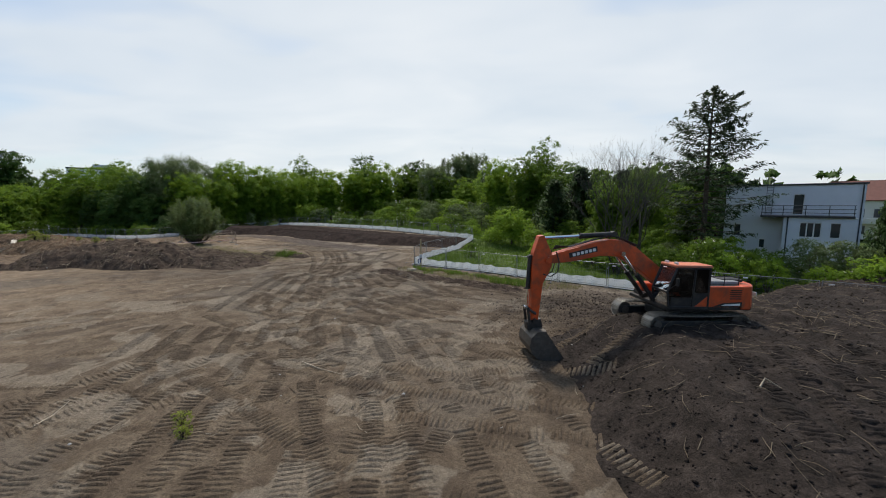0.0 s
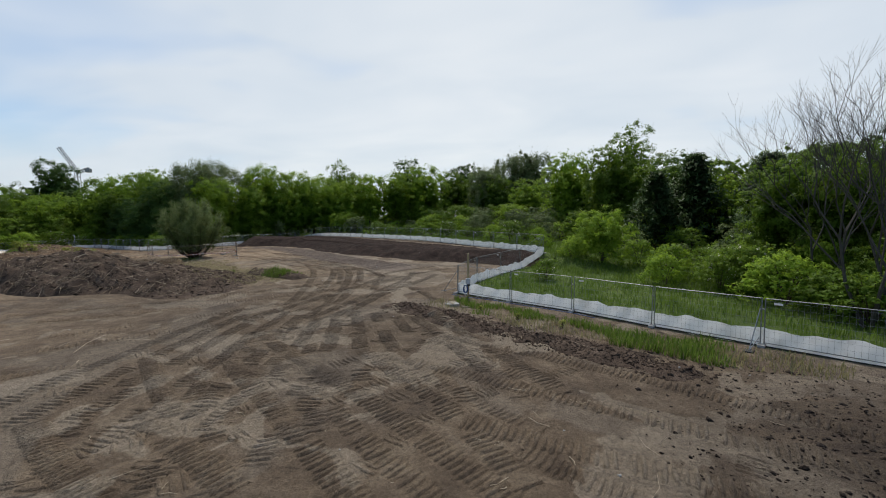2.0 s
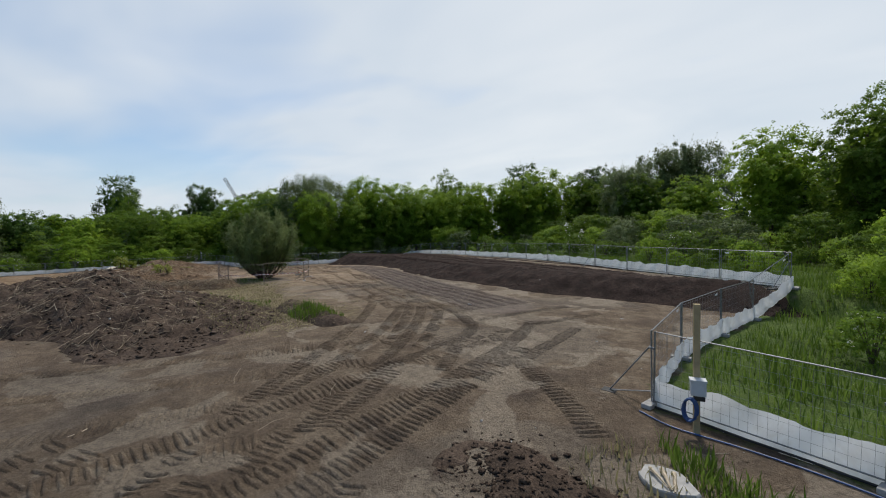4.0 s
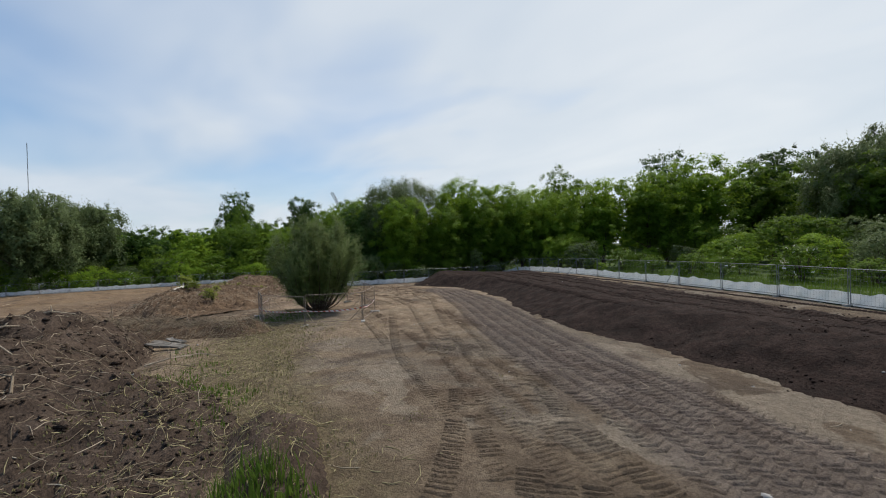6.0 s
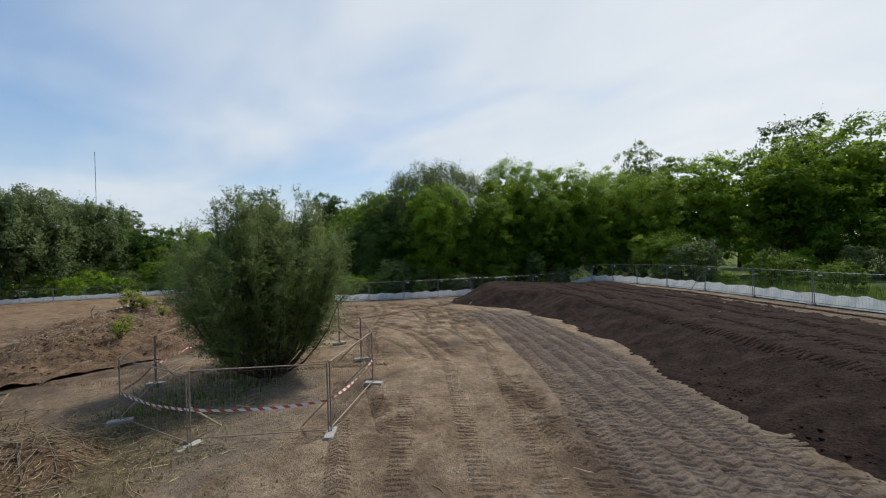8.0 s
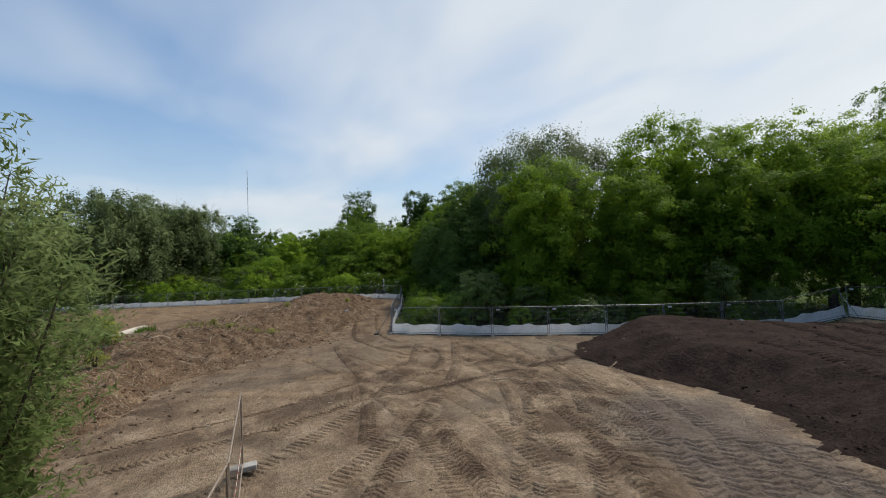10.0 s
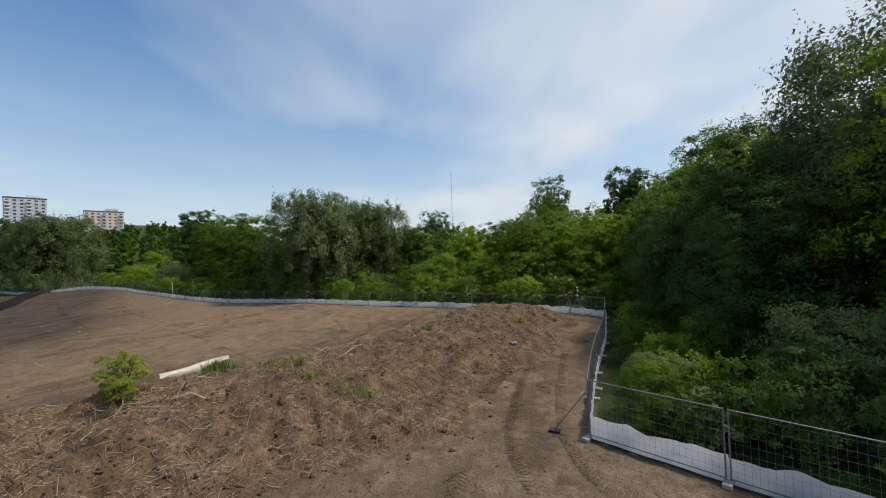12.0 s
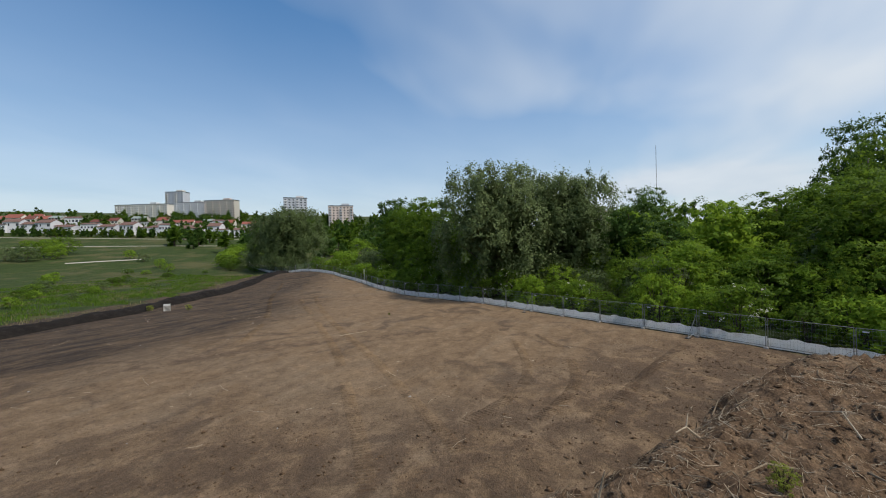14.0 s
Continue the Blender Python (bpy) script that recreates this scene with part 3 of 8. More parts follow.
def humus_at(x, y):
    """Share of dark topsoil in the surface."""
    kd, _ = line_distance(x, y, KERB)
    h = np.exp(-(kd / 13.0) ** 2) * 2.2 + 0.85 * np.exp(-(((x + 92) / 13) ** 2 + ((y - 24) / 8) ** 2)) + 0.55 * np.exp(-(((x + 81) / 11) ** 2 + ((y - 31) / 7) ** 2)) * (1 + 0.7 * vnoise(x, y, 0.22, 3)) + 0.5 * np.exp(-(((x + 44) / 7) ** 2 + ((y - 54) / 4) ** 2))
    h = h + 0.6 * np.exp(-(((x - 12) / 9) ** 2 + ((y - 12) / 9) ** 2)) + 1.0 * np.exp(-(((x - 9.5) / 5.5) ** 2 + ((y - 24) / 6.5) ** 2)) * (1 + 0.5 * vnoise(x, y, 0.3, 2))
    h = h + 0.55 * np.exp(-(((x + 28) / 17) ** 2 + ((y - 37.5) / 7) ** 2)) * (1 + 0.6 * vnoise(x, y, 0.2, 2))
    h = h + 0.24 * np.exp(-(((x + 3) / 10) ** 2 + ((y - 32) / 9) ** 2)) * (1 + 0.6 * vnoise(x, y, 0.25, 2))
    return np.clip(h, 0, 1)


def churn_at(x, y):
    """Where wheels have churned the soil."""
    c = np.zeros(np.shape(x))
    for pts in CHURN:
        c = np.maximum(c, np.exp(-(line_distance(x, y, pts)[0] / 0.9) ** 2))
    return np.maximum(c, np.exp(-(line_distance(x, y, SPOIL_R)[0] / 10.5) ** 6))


HAUL = [(-10.5, 53.5), (-15.2, 57.2), (-18.5, 59.7), (-23.0, 63.2), (-30.0, 70.3), (-36.0, 75.2), (-41.0, 79.0)]     # pressed lane along the terrace


def lane_at(x, y):
    """The smooth mauve-grey lane that rollers have pressed along the terrace."""
    d, s = line_distance(x, y, HAUL)
    return np.clip((2.5 + 0.5 * vnoise(x, y, 0.5, 2) - d) / 0.7, 0, 1)


def thatch_at(x, y):
    """Trodden yellow grass between the haul road and the heap."""
    d, _ = line_distance(x, y, [(-19.0, 48.0), (-24.0, 49.6), (-29.0, 51.2), (-34.5, 54.0), (-37.5, 56.8)])
    return np.clip((2.6 + 1.3 * vnoise(x, y, 0.35, 3) - d) / 1.4, 0, 1)


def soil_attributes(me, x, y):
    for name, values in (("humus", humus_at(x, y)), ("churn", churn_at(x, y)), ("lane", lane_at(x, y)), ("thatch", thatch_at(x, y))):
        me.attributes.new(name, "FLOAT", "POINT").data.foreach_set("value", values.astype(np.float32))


def build_ground():
    xs = spaced([(-3600, -900, 180), (-900, -260, 32), (-260, -145, 4), (-145, -112, 0.9), (-112, 22, 0.48), (22, 60, 1.5), (60, 200, 10), (200, 3000, 200)])
    ys = spaced([(-3600, -900, 180), (-900, -160, 32), (-160, -30, 4), (-30, 4, 0.9), (4, 104, 0.48), (104, 140, 1.5), (140, 300, 10), (300, 3200, 200)])
    X, Y = np.meshgrid(xs, ys, indexing="ij")
    Z = base(X, Y) + rough_ground(X, Y)
    SHEETS.append((xs, ys, Z, None))
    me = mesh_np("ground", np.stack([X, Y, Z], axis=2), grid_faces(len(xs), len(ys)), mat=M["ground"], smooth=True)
    x, y = X.ravel(), Y.ravel()
    turf = np.where(inside(x, y, SITE), 0.0, 1.0)
    edge, _ = line_distance(x, y, SITE + SITE[:1])
    turf = np.clip(0.5 + np.where(turf > 0.5, 1, -1) * edge / 2.4, 0, 1)
    kd, ks = line_distance(x, y, KERB)
    turf = np.where(kd < 12, np.minimum(turf, np.clip((kd - 5.5 + 3.0 * vnoise(x, y, 0.18, 3)) / 2.5, 0, 1)), turf)
    me.attributes.new("turf", "FLOAT", "POINT").data.foreach_set("value", turf.astype(np.float32))
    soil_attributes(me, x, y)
    ob = new("ground", me)
    tagged(ob, "bare grey-brown clay ground with track ruts, turf outside the fence", "ground", kind="structure")


def earth_body(name, height, bounds, spacing, mat, label, category, lumps=(0.10, 0.9), floor=None):
    """A heap: a height above the ground, clodded, closed at its rim by dipping below it."""
    x0, y0, x1, y1 = bounds
    xs, ys = np.arange(x0, x1, spacing), np.arange(y0, y1, spacing)
    X, Y = np.meshgrid(xs, ys, indexing="ij")
    H = height(X, Y)
    fade = np.clip(H / 0.35, 0, 1)
    rough = lumps[0] * vnoise(X, Y, lumps[1], 3, 0.65) + lumps[0] * 0.75 * np.abs(vnoise(X + 40, Y, lumps[1] * 2.1, 2, 0.7)) - lumps[0] * 0.2
    rough = rough + np.random.RandomState(len(name)).normal(0, 0.022 + lumps[0] * 0.07, X.shape)
    ground = (base(X, Y) + rough_ground(X, Y)) if floor is None else floor(X, Y)
    Z = ground + H + rough * fade
    SHEETS.append((xs, ys, Z, H))
    F = grid_faces(len(xs), len(ys))
    keep = (H.ravel()[F] > 0.0).any(axis=1)
    F = F[keep]
    used, inverse = np.unique(F.ravel(), return_inverse=True)
    V = np.stack([X.ravel(), Y.ravel(), Z.ravel()], axis=1)[used]
    V[:, 2] = np.where(H.ravel()[used] <= 0.0, ground.ravel()[used] - 0.12, V[:, 2])
    me = mesh_np(name, V, inverse.reshape(-1, 4), mat=mat, smooth=True)
    return tagged(new(name, me), label, category)


build_ground()
earth_body("spoil_bank", mound_height, (2.5, -16.0, 46.0, 38.0), 0.24, M["mound"], "grey-brown spoil bank pressed by tracks under the digger", "soil mound", (0.17, 1.3))
earth_body("topsoil_terrace", berm_height, (-58.0, 50.0, 8.0, 102.0), 0.26, M["humus"], "long terrace of dark crumbly topsoil behind a raw slope", "soil mound", (0.11, 1.2),
           floor=lambda x, y: -1.25 + 0.3 * np.exp(-((x + 25) ** 2 + (y - 63) ** 2) / 648) - 0.02)
earth_body("soil_mound", spoil_w, (-56.0, 36.0, -17.0, 58.0), 0.20, M["heap_grey"], "low heap of grey-brown soil with roots and broken branches", "soil heap", (0.42, 0.8))
earth_body("soil_ridge", spoil_r, (-98.0, 50.0, -47.0, 86.0), 0.15, M["heap"], "long ridge of cloddy brown soil with roots and weeds", "soil heap", (0.34, 1.1))
earth_body("windrow", lambda x, y: heap_line(x, y, KERB, 1.5, 0.75), (-146.0, -28.0, -58.0, 26.0), 0.3, M["black"], "narrow black windrow of topsoil along the site edge", "soil heap", (0.08, 1.2))
earth_body("clod_strip", lambda x, y: heap_line(x, y, [(-6.3, 38.6), (-3.6, 37.0), (-1.8, 35.4), (1.6, 33.0), (5.5, 30.4)], 1.35, 0.22) * np.clip(0.45 + 1.5 * vnoise(x, y, 0.9, 2), 0, 1.3) - 0.03, (-8.0, 28.0, 9.0, 43.0), 0.15, M["heap_grey"], "ragged strip of clods pushed up beside the grass verge", "soil heap", (0.13, 1.6))
BRUSH = [(-48.0, 49.6), (-44.0, 51.2), (-39.5, 52.9), (-37.0, 54.4)]
earth_body("brush_mound", lambda x, y: heap_line(x, y, BRUSH, 1.7, 0.62), (-51.0, 46.5, -34.0, 57.5), 0.15, M["heap"], "low heap of torn reddish brushwood and soil", "soil heap", (0.20, 1.6))
earth_body("turf_clod", lambda x, y: heap_line(x, y, [(-22.5, 49.0), (-17.5, 46.8)], 1.1, 0.5), (-25.0, 44.0, -15.0, 52.0), 0.14, M["heap_grey"], "torn clod of soil with a grass tuft on top", "soil heap", (0.14, 1.3))


# ---- mesh fence panels with a white silt sheet along the foot ----
def fence_panel(variant, brace):
    rnd = random.Random(variant * 7 + brace)
    ob = thing("fence_panel", "galvanised mesh fence panel with white sheeting along its foot", "fence", "site fence panels")
    W = 4.0
    for x in (0.06, W - 0.06):
        bm = bmesh.new()
        add_rod(bm, (x, 0, 0.06), (x, 0, 2.02), 0.022, sides=6)
        part("post", bm, M["steel"], ob)
    for z in (2.0, 0.16):
        bm = bmesh.new()
        add_rod(bm, (0.06, 0, z), (W - 0.06, 0, z), 0.017, sides=5)
        part("rail", bm, M["steel"], ob)
    bm = bmesh.new()
    for i in range(23):
        x = 0.2 + i * 3.6 / 22
        add_rod(bm, (x, 0.012, 0.17), (x, 0.012, 1.99), 0.0028, sides=3, caps=False)
    for i in range(7):
        z = 0.40 + i * 0.25
        add_rod(bm, (0.07, 0.016, z), (W - 0.07, 0.016, z), 0.0028, sides=3, caps=False)
    part("wire_mesh", bm, M["steel"], ob)
    # sheet: hangs behind the wires, its top edge sagging between ties
    n, rows = 28, 6
    V, F = [], []
    for i in range(n + 1):
        x = W * i / n
        sag = 0.05 * math.sin(math.pi * ((i / n * 3) % 1.0)) + 0.03 * math.sin(i * 0.9 + variant)
        top = 0.76 + rnd.uniform(-0.012, 0.012) - sag + 0.05 * math.sin(i * 0.35 + variant * 2)
        for j in range(rows + 1):
            v = j / rows
            bulge = 0.04 * math.sin(i * 0.8 + j * 0.6 + variant) + 0.025 * math.sin(i * 1.9 + variant) + 0.10 * (1 - v) ** 2
            V.append((x, -0.05 - 0.03 + bulge * 0.6, -0.06 + v * (top + 0.06)))
    for i in range(n):
        for j in range(rows):
            a = i * (rows + 1) + j
            F.append((a, a + rows + 1, a + rows + 2, a + 1))
    me = mesh_np("sheet", V, F, mat=M["sheet"], smooth=True)
    part("sheet", me, M["sheet"], ob, "white geotextile sheet")
    bm = bmesh.new()
    add_path(bm, [(W * i / 8, 0.05 + 0.02 * math.sin(i * 1.7 + variant), 0.03) for i in range(9)], 0.03, 5)
    part("hem", bm, M["rubber"], ob, "dark folded hem lying on the soil")
    bm = bmesh.new()
    add_box(bm, (0.24, 0.62, 0.13), Matrix.Translation((W, 0, 0.05)), 0.03)
    part("foot", bm, M["concrete"], ob, "concrete foot block")
    bm = bmesh.new()
    add_box(bm, (0.15, 0.05, 0.06), Matrix.Translation((W, 0.0, 1.55)), 0.012)
    part("clamp", bm, M["steel"], ob)
    if variant % 2 == 0:
        bm = bmesh.new()
        add_box(bm, (0.26, 0.012, 0.08), Matrix.Translation((W - 0.45, 0.03, 1.82)), 0.004)
        part("tag_plate", bm, M["sheet"], ob, "small white plate")
    if brace:
        bm = bmesh.new()
        add_rod(bm, (0.1, 0.02, 1.6), (0.25, 1.15, 0.05), 0.02, sides=6)
        add_rod(bm, (0.1, 0.02, 0.35), (0.25, 1.15, 0.05), 0.016, sides=6)
        prop = part("brace", bm, M["steel"], ob, "slanting steel brace")
        bm = bmesh.new()
        add_box(bm, (0.3, 0.4, 0.08), Matrix.Translation((0.25, 1.15, 0.02)), 0.02)
        part("brace_foot", bm, M["rubber"], prop, "dark foot plate")
    return ob


def resample(pts, spacing):
    total = sum(math.dist(a, b) for a, b in zip(pts, pts[1:]))
    n = max(1, round(total / spacing))
    want, out, run = [total * i / n for i in range(n + 1)], [], 0.0
    segs = list(zip(pts, pts[1:]))
    for w in want:
        run = 0.0
        for a, b in segs:
            d = math.dist(a, b)
            if w <= run + d + 1e-6:
                t = (w - run) / d
                out.append((a[0] + (b[0] - a[0]) * t, a[1] + (b[1] - a[1]) * t))
                break
            run += d
    return out


panel_kinds = [fence_panel(v, b) for v in range(3) for b in (0, 1)]
free_panels = list(panel_kinds)
count = 0
for line in (FENCE_NEAR, FENCE_SIDE, FENCE_TERRACE, FENCE_NORTH, FENCE_NOOK, FENCE_WEST, FENCE_FAR):
    posts = resample(line, 4.0)
    for a, b in zip(posts, posts[1:]):
        za, zb = ground_z(*a), ground_z(*b)
        d = Vector((b[0] - a[0], b[1] - a[1], zb - za))
        along = d.normalized()
        left = Vector((-along.y, along.x, 0)).normalized()
        up = along.cross(left)
        m = Matrix((along, left, up)).transposed().to_4x4()
        m = Matrix.Translation((a[0], a[1], za)) @ m @ Matrix.Diagonal((d.length / 4.0, 1, 1, 1))
        kind = (count * 5) % 3 * 2 + (1 if count % 4 == 1 else 0)
        src = panel_kinds[kind]
        if src in free_panels:
            free_panels.remove(src)
            src.matrix_basis = m
        else:
            ob = copy_thing(src, Matrix())
            ob.matrix_basis = m
        count += 1


# ---- trees and shrubs ----
def unit(v):
    return v / (np.linalg.norm(v, axis=1)[:, None] + 1e-9)


def leaf_cloud(rs, centres, normals, length, width, droop=0.0, spread=0.8, along=None, soft=0.74):
    """Small pointed leaves at the centres, roughly facing the normals: corners, triangles, shading normals.
    along: the way each leaf points; soft: how far its shading follows the spray it grows on."""
    n = len(centres)
    guide = unit(np.asarray(normals, dtype=float))
    nor = unit(guide + rs.normal(0, spread, (n, 3)))
    t = rs.normal(0, 1, (n, 3)) if along is None else along + rs.normal(0, 0.45, (n, 3))
    t[:, 2] -= droop
    t -= nor * (t * nor).sum(1)[:, None]
    t = unit(t)
    s = np.cross(nor, t)
    L = (length * rs.uniform(0.6, 1.35, n))[:, None]
    Wd = (width * rs.uniform(0.6, 1.3, n))[:, None]
    skew = rs.uniform(-0.3, 0.3, (n, 1)) * L
    a, b = centres - t * L * 0.45 + s * Wd * 0.5, centres - t * (L * 0.3 + skew) - s * Wd * 0.5
    c = centres + t * L * 0.55
    flip = ((np.cross(b - a, c - a) * guide).sum(1) < 0)[:, None]
    a, b = np.where(flip, b, a), np.where(flip, a, b)
    V = np.stack([a, b, c], axis=1).reshape(-1, 3)
    flat = unit(np.cross(b - a, c - a))
    return V, np.arange(n * 3).reshape(-1, 3), np.repeat(unit(guide * soft + flat * (1 - soft)), 3, axis=0)


def joined(*clouds):
    """Several leaf clouds as one set of points, triangles and normals."""
    shift, F = 0, []
    for V, f, _ in clouds:
        F.append(f + shift)
        shift += len(V)
    return np.concatenate([c[0] for c in clouds]), np.concatenate(F), np.concatenate([c[2] for c in clouds])


def leaf_mesh(name, cloud, mat):
    return mesh_np(name, cloud[0], tris=cloud[1], mat=mat, normals=cloud[2])


def crown_points(rs, lobes, n, bunch=26, clump=0.30, hang=0.0):
    """Points and facing of leaves gathered in domed sprays over a cluster of lobes (x, y, z, r, flatten), with gaps between the sprays."""
    lobes = np.array(lobes)
    area = lobes[:, 3] ** 2
    k = n * 3 // bunch
    which = rs.choice(len(lobes), k, p=area / area.sum())
    u = unit(rs.normal(0, 1, (k, 3)))
    u[:, 2] = np.where((u[:, 2] < -0.2) & (rs.rand(k) < 0.65), -u[:, 2], u[:, 2])
    r = lobes[which, 3] * (1.06 - 0.34 * rs.rand(k) ** 2)
    p = lobes[which, :3] + u * r[:, None] * np.stack([np.ones(k), np.ones(k), lobes[which, 4]], axis=1)
    # drop those buried deep in another lobe
    d = np.linalg.norm(p[:, None, :] - lobes[None, :, :3], axis=2) / lobes[None, :, 3]
    keep = np.sort(d, axis=1)[:, 0] > 0.66
    m = max(1, n // bunch)
    p, u, r = p[keep][:m], u[keep][:m], lobes[which, 3][keep][:m]
    r = r * clump * np.exp(rs.normal(0, 0.28, len(r)))
    p, u, r = np.repeat(p, bunch, axis=0), np.repeat(u, bunch, axis=0), np.repeat(r, bunch)
    # each spray is a shallow dome that opens outward and up
    way = unit(unit(rs.normal(0, 1, p.shape)) + 0.75 * u + np.array([0, 0, 0.45]))
    reach = rs.rand(len(p)) ** 0.45
    off = way * (r * reach)[:, None] * np.array([1.15, 1.15, 0.80])
    off[:, 2] -= hang * r * rs.rand(len(p)) * 2.0
    return p + off, unit(way * 0.9 + u * 0.5 + np.array([0, 0, 0.35]))


def limbs(bm, rs, height, crown_base, radius, girth, n=9):
    """A tapering trunk with rising limbs."""
    lean = rs.uniform(-0.04, 0.04, 2)
    spine = [(lean[0] * z + 0.08 * math.sin(z), lean[1] * z + 0.08 * math.cos(z * 1.3), z) for z in np.linspace(-0.25, height * 0.86, 7)]
    add_path(bm, spine, [girth * (1.25 if i == 0 else 1 - 0.13 * i) for i in range(7)], 7)
    for i in range(n):
        z = crown_base * 0.8 + (height * 0.75 - crown_base * 0.8) * (i + 0.3) / n
        a = i * 2.4 + rs.uniform(-0.4, 0.4)
        reach = radius * rs.uniform(0.55, 0.85) * (1 - 0.45 * i / n)
        o = Vector((lean[0] * z, lean[1] * z, z))
        d = Vector((math.cos(a), math.sin(a), 0))
        add_path(bm, [o, o + d * reach * 0.45 + Vector((0, 0, reach * 0.28)), o + d * reach + Vector((0, 0, reach * 0.75))], [girth * 0.34, girth * 0.2, girth * 0.05], 5)


def broad_tree(name, seed, height, radius, base_at, leaf, leaves, size, label, category, bark="bark", shape=1.0, droop=0.2, slim=0.72, lobe_n=26, limb_n=9, bunch=48, clump=0.33):
    """A broadleaf tree: trunk with limbs, crown of leaves on a cluster of lobes."""
    rs = np.random.RandomState(seed)
    ob = thing(name, label, category, "woodland trees")
    bm = bmesh.new()
    limbs(bm, rs, height, base_at, radius, 0.02 * height + 0.03, limb_n)
    part("trunk", bm, M[bark], ob, smooth=True)
    lobes = []
    mid, half = (height + base_at) / 2, (height - base_at) / 2
    for i in range(lobe_n):
        a, v = i * 2.39996 + rs.uniform(-0.3, 0.3), -0.9 + 1.72 * (i + 0.5) / lobe_n
        ring = math.sqrt(max(0.05, 1 - abs(v) ** (2.2 * shape))) * radius * 0.68 * rs.uniform(0.8, 1.15)
        r = radius * rs.uniform(0.30, 0.46) * (1 - 0.1 * max(0, v))
        lobes.append((math.cos(a) * ring, math.sin(a) * ring, mid + v * half * 0.86, r, slim + 0.2 * rs.rand()))
    lobes.append((0, 0, mid, radius * 0.62, min(1.6, half / radius)))
    lobes.append((0.1 * radius, -0.05 * radius, mid + half * 0.50, radius * 0.50, 0.95))
    lobes.append((-0.25 * radius, 0.2 * radius, mid + half * 0.36, radius * 0.48, 0.95))
    p, u = crown_points(rs, lobes, leaves, bunch, clump, 0.8 if droop > 1 else 0.0)
    low, high = np.percentile(p[:, 2], 1.0), np.percentile(p[:, 2], 99.6)
    p[:, 2] = base_at * 0.5 + (p[:, 2] - low) * (height - base_at * 0.5) / (high - low)
    skin = leaf_cloud(rs, p, u, size, size * 0.66, droop, 0.55)
    # shoots that break the outline
    k = max(20, leaves // 90)
    q = p[rs.choice(len(p), k)]
    tips, tn = [], []
    for s_ in range(5):
        out = q - np.array([0, 0, mid])
        out /= np.linalg.norm(out, axis=1)[:, None]
        out[:, 2] += 0.5
        tips.append(q + out * (0.02 + 0.022 * s_) * radius + rs.normal(0, 0.05, q.shape))
        tn.append(out)
    shoots = leaf_cloud(rs, np.concatenate(tips), np.concatenate(tn), size * 0.8, size * 0.45, droop)
    # shaded leaves inside
    inner = rs.normal(0, 1, (leaves // 6, 3))
    inner /= np.linalg.norm(inner, axis=1)[:, None]
    inner = inner * (rs.rand(len(inner), 1) ** 0.5) * np.array([radius * 0.62, radius * 0.62, half * 0.72]) + np.array([0, 0, mid])
    deep = leaf_cloud(rs, inner, rs.normal(0, 1, inner.shape), size * 2.1, size * 1.7)
    part("crown", leaf_mesh("crown", joined(skin, shoots, deep), M[leaf]), M[leaf], ob)
    return ob


def shrub(name, seed, height, radius, leaf, leaves, size, label, flowers=0, category="shrub", droop=0.1):
    rs = np.random.RandomState(seed)
    ob = thing(name, label, category, "undergrowth")
    bm = bmesh.new()
    for i in range(7):
        a = i * 0.9 + rs.uniform(-0.3, 0.3)
        d = Vector((math.cos(a), math.sin(a), 0)) * radius * rs.uniform(0.2, 0.6)
        add_path(bm, [(0.05 * math.cos(a), 0.05 * math.sin(a), -0.12), d * 0.4 + Vector((0, 0, height * 0.4)), d + Vector((0, 0, height * 0.85))], [0.035, 0.025, 0.01], 4)
    part("stem", bm, M["bark"], ob)["kind"] = "stuff"
    lobes = [(0, 0, height * 0.45, radius * 0.6, height / radius * 0.7)]
    for i in range(13):
        a, v = i * 2.39996, (i + 0.5) / 13
        ring = radius * 0.66 * math.sqrt(1 - 0.75 * v * v) * rs.uniform(0.75, 1.15)
        lobes.append((math.cos(a) * ring, math.sin(a) * ring, height * (0.16 + 0.68 * v * rs.uniform(0.8, 1.12)), radius * rs.uniform(0.24, 0.40), 0.85))
    p, u = crown_points(rs, lobes, leaves, max(14, leaves // 190), 0.40)
    p[:, 2] = np.maximum(p[:, 2], 0.03)
    skin = leaf_cloud(rs, p, u, size, size * 0.62, droop, 0.55)
    k = max(10, leaves // 100)
    q = p[rs.choice(len(p), k)]
    tips = np.concatenate([q + np.array([0, 0, 0.06 + 0.09 * s_]) * height * 0.35 + rs.normal(0, 0.06, q.shape) for s_ in range(4)])
    shoots = leaf_cloud(rs, tips, np.tile([0, 0, 1.0], (len(tips), 1)), size * 0.8, size * 0.4)
    part("foliage", leaf_mesh("foliage", joined(skin, shoots), M[leaf]), M[leaf], ob)
    if flowers:
        p, u = crown_points(rs, lobes, flowers, 2, 0.1)
        p = p + u * 0.06
        p[:, 2] = np.maximum(p[:, 2], 0.1)
        heads = leaf_cloud(rs, np.repeat(p, 3, axis=0) + rs.normal(0, 0.05, (len(p) * 3, 3)), np.repeat(u, 3, axis=0) + np.array([0, 0, 0.5]), 0.11, 0.10)
        part("blossom", leaf_mesh("blossom", heads, M["flower"]), M["flower"], ob, "small white flower heads")
    return ob


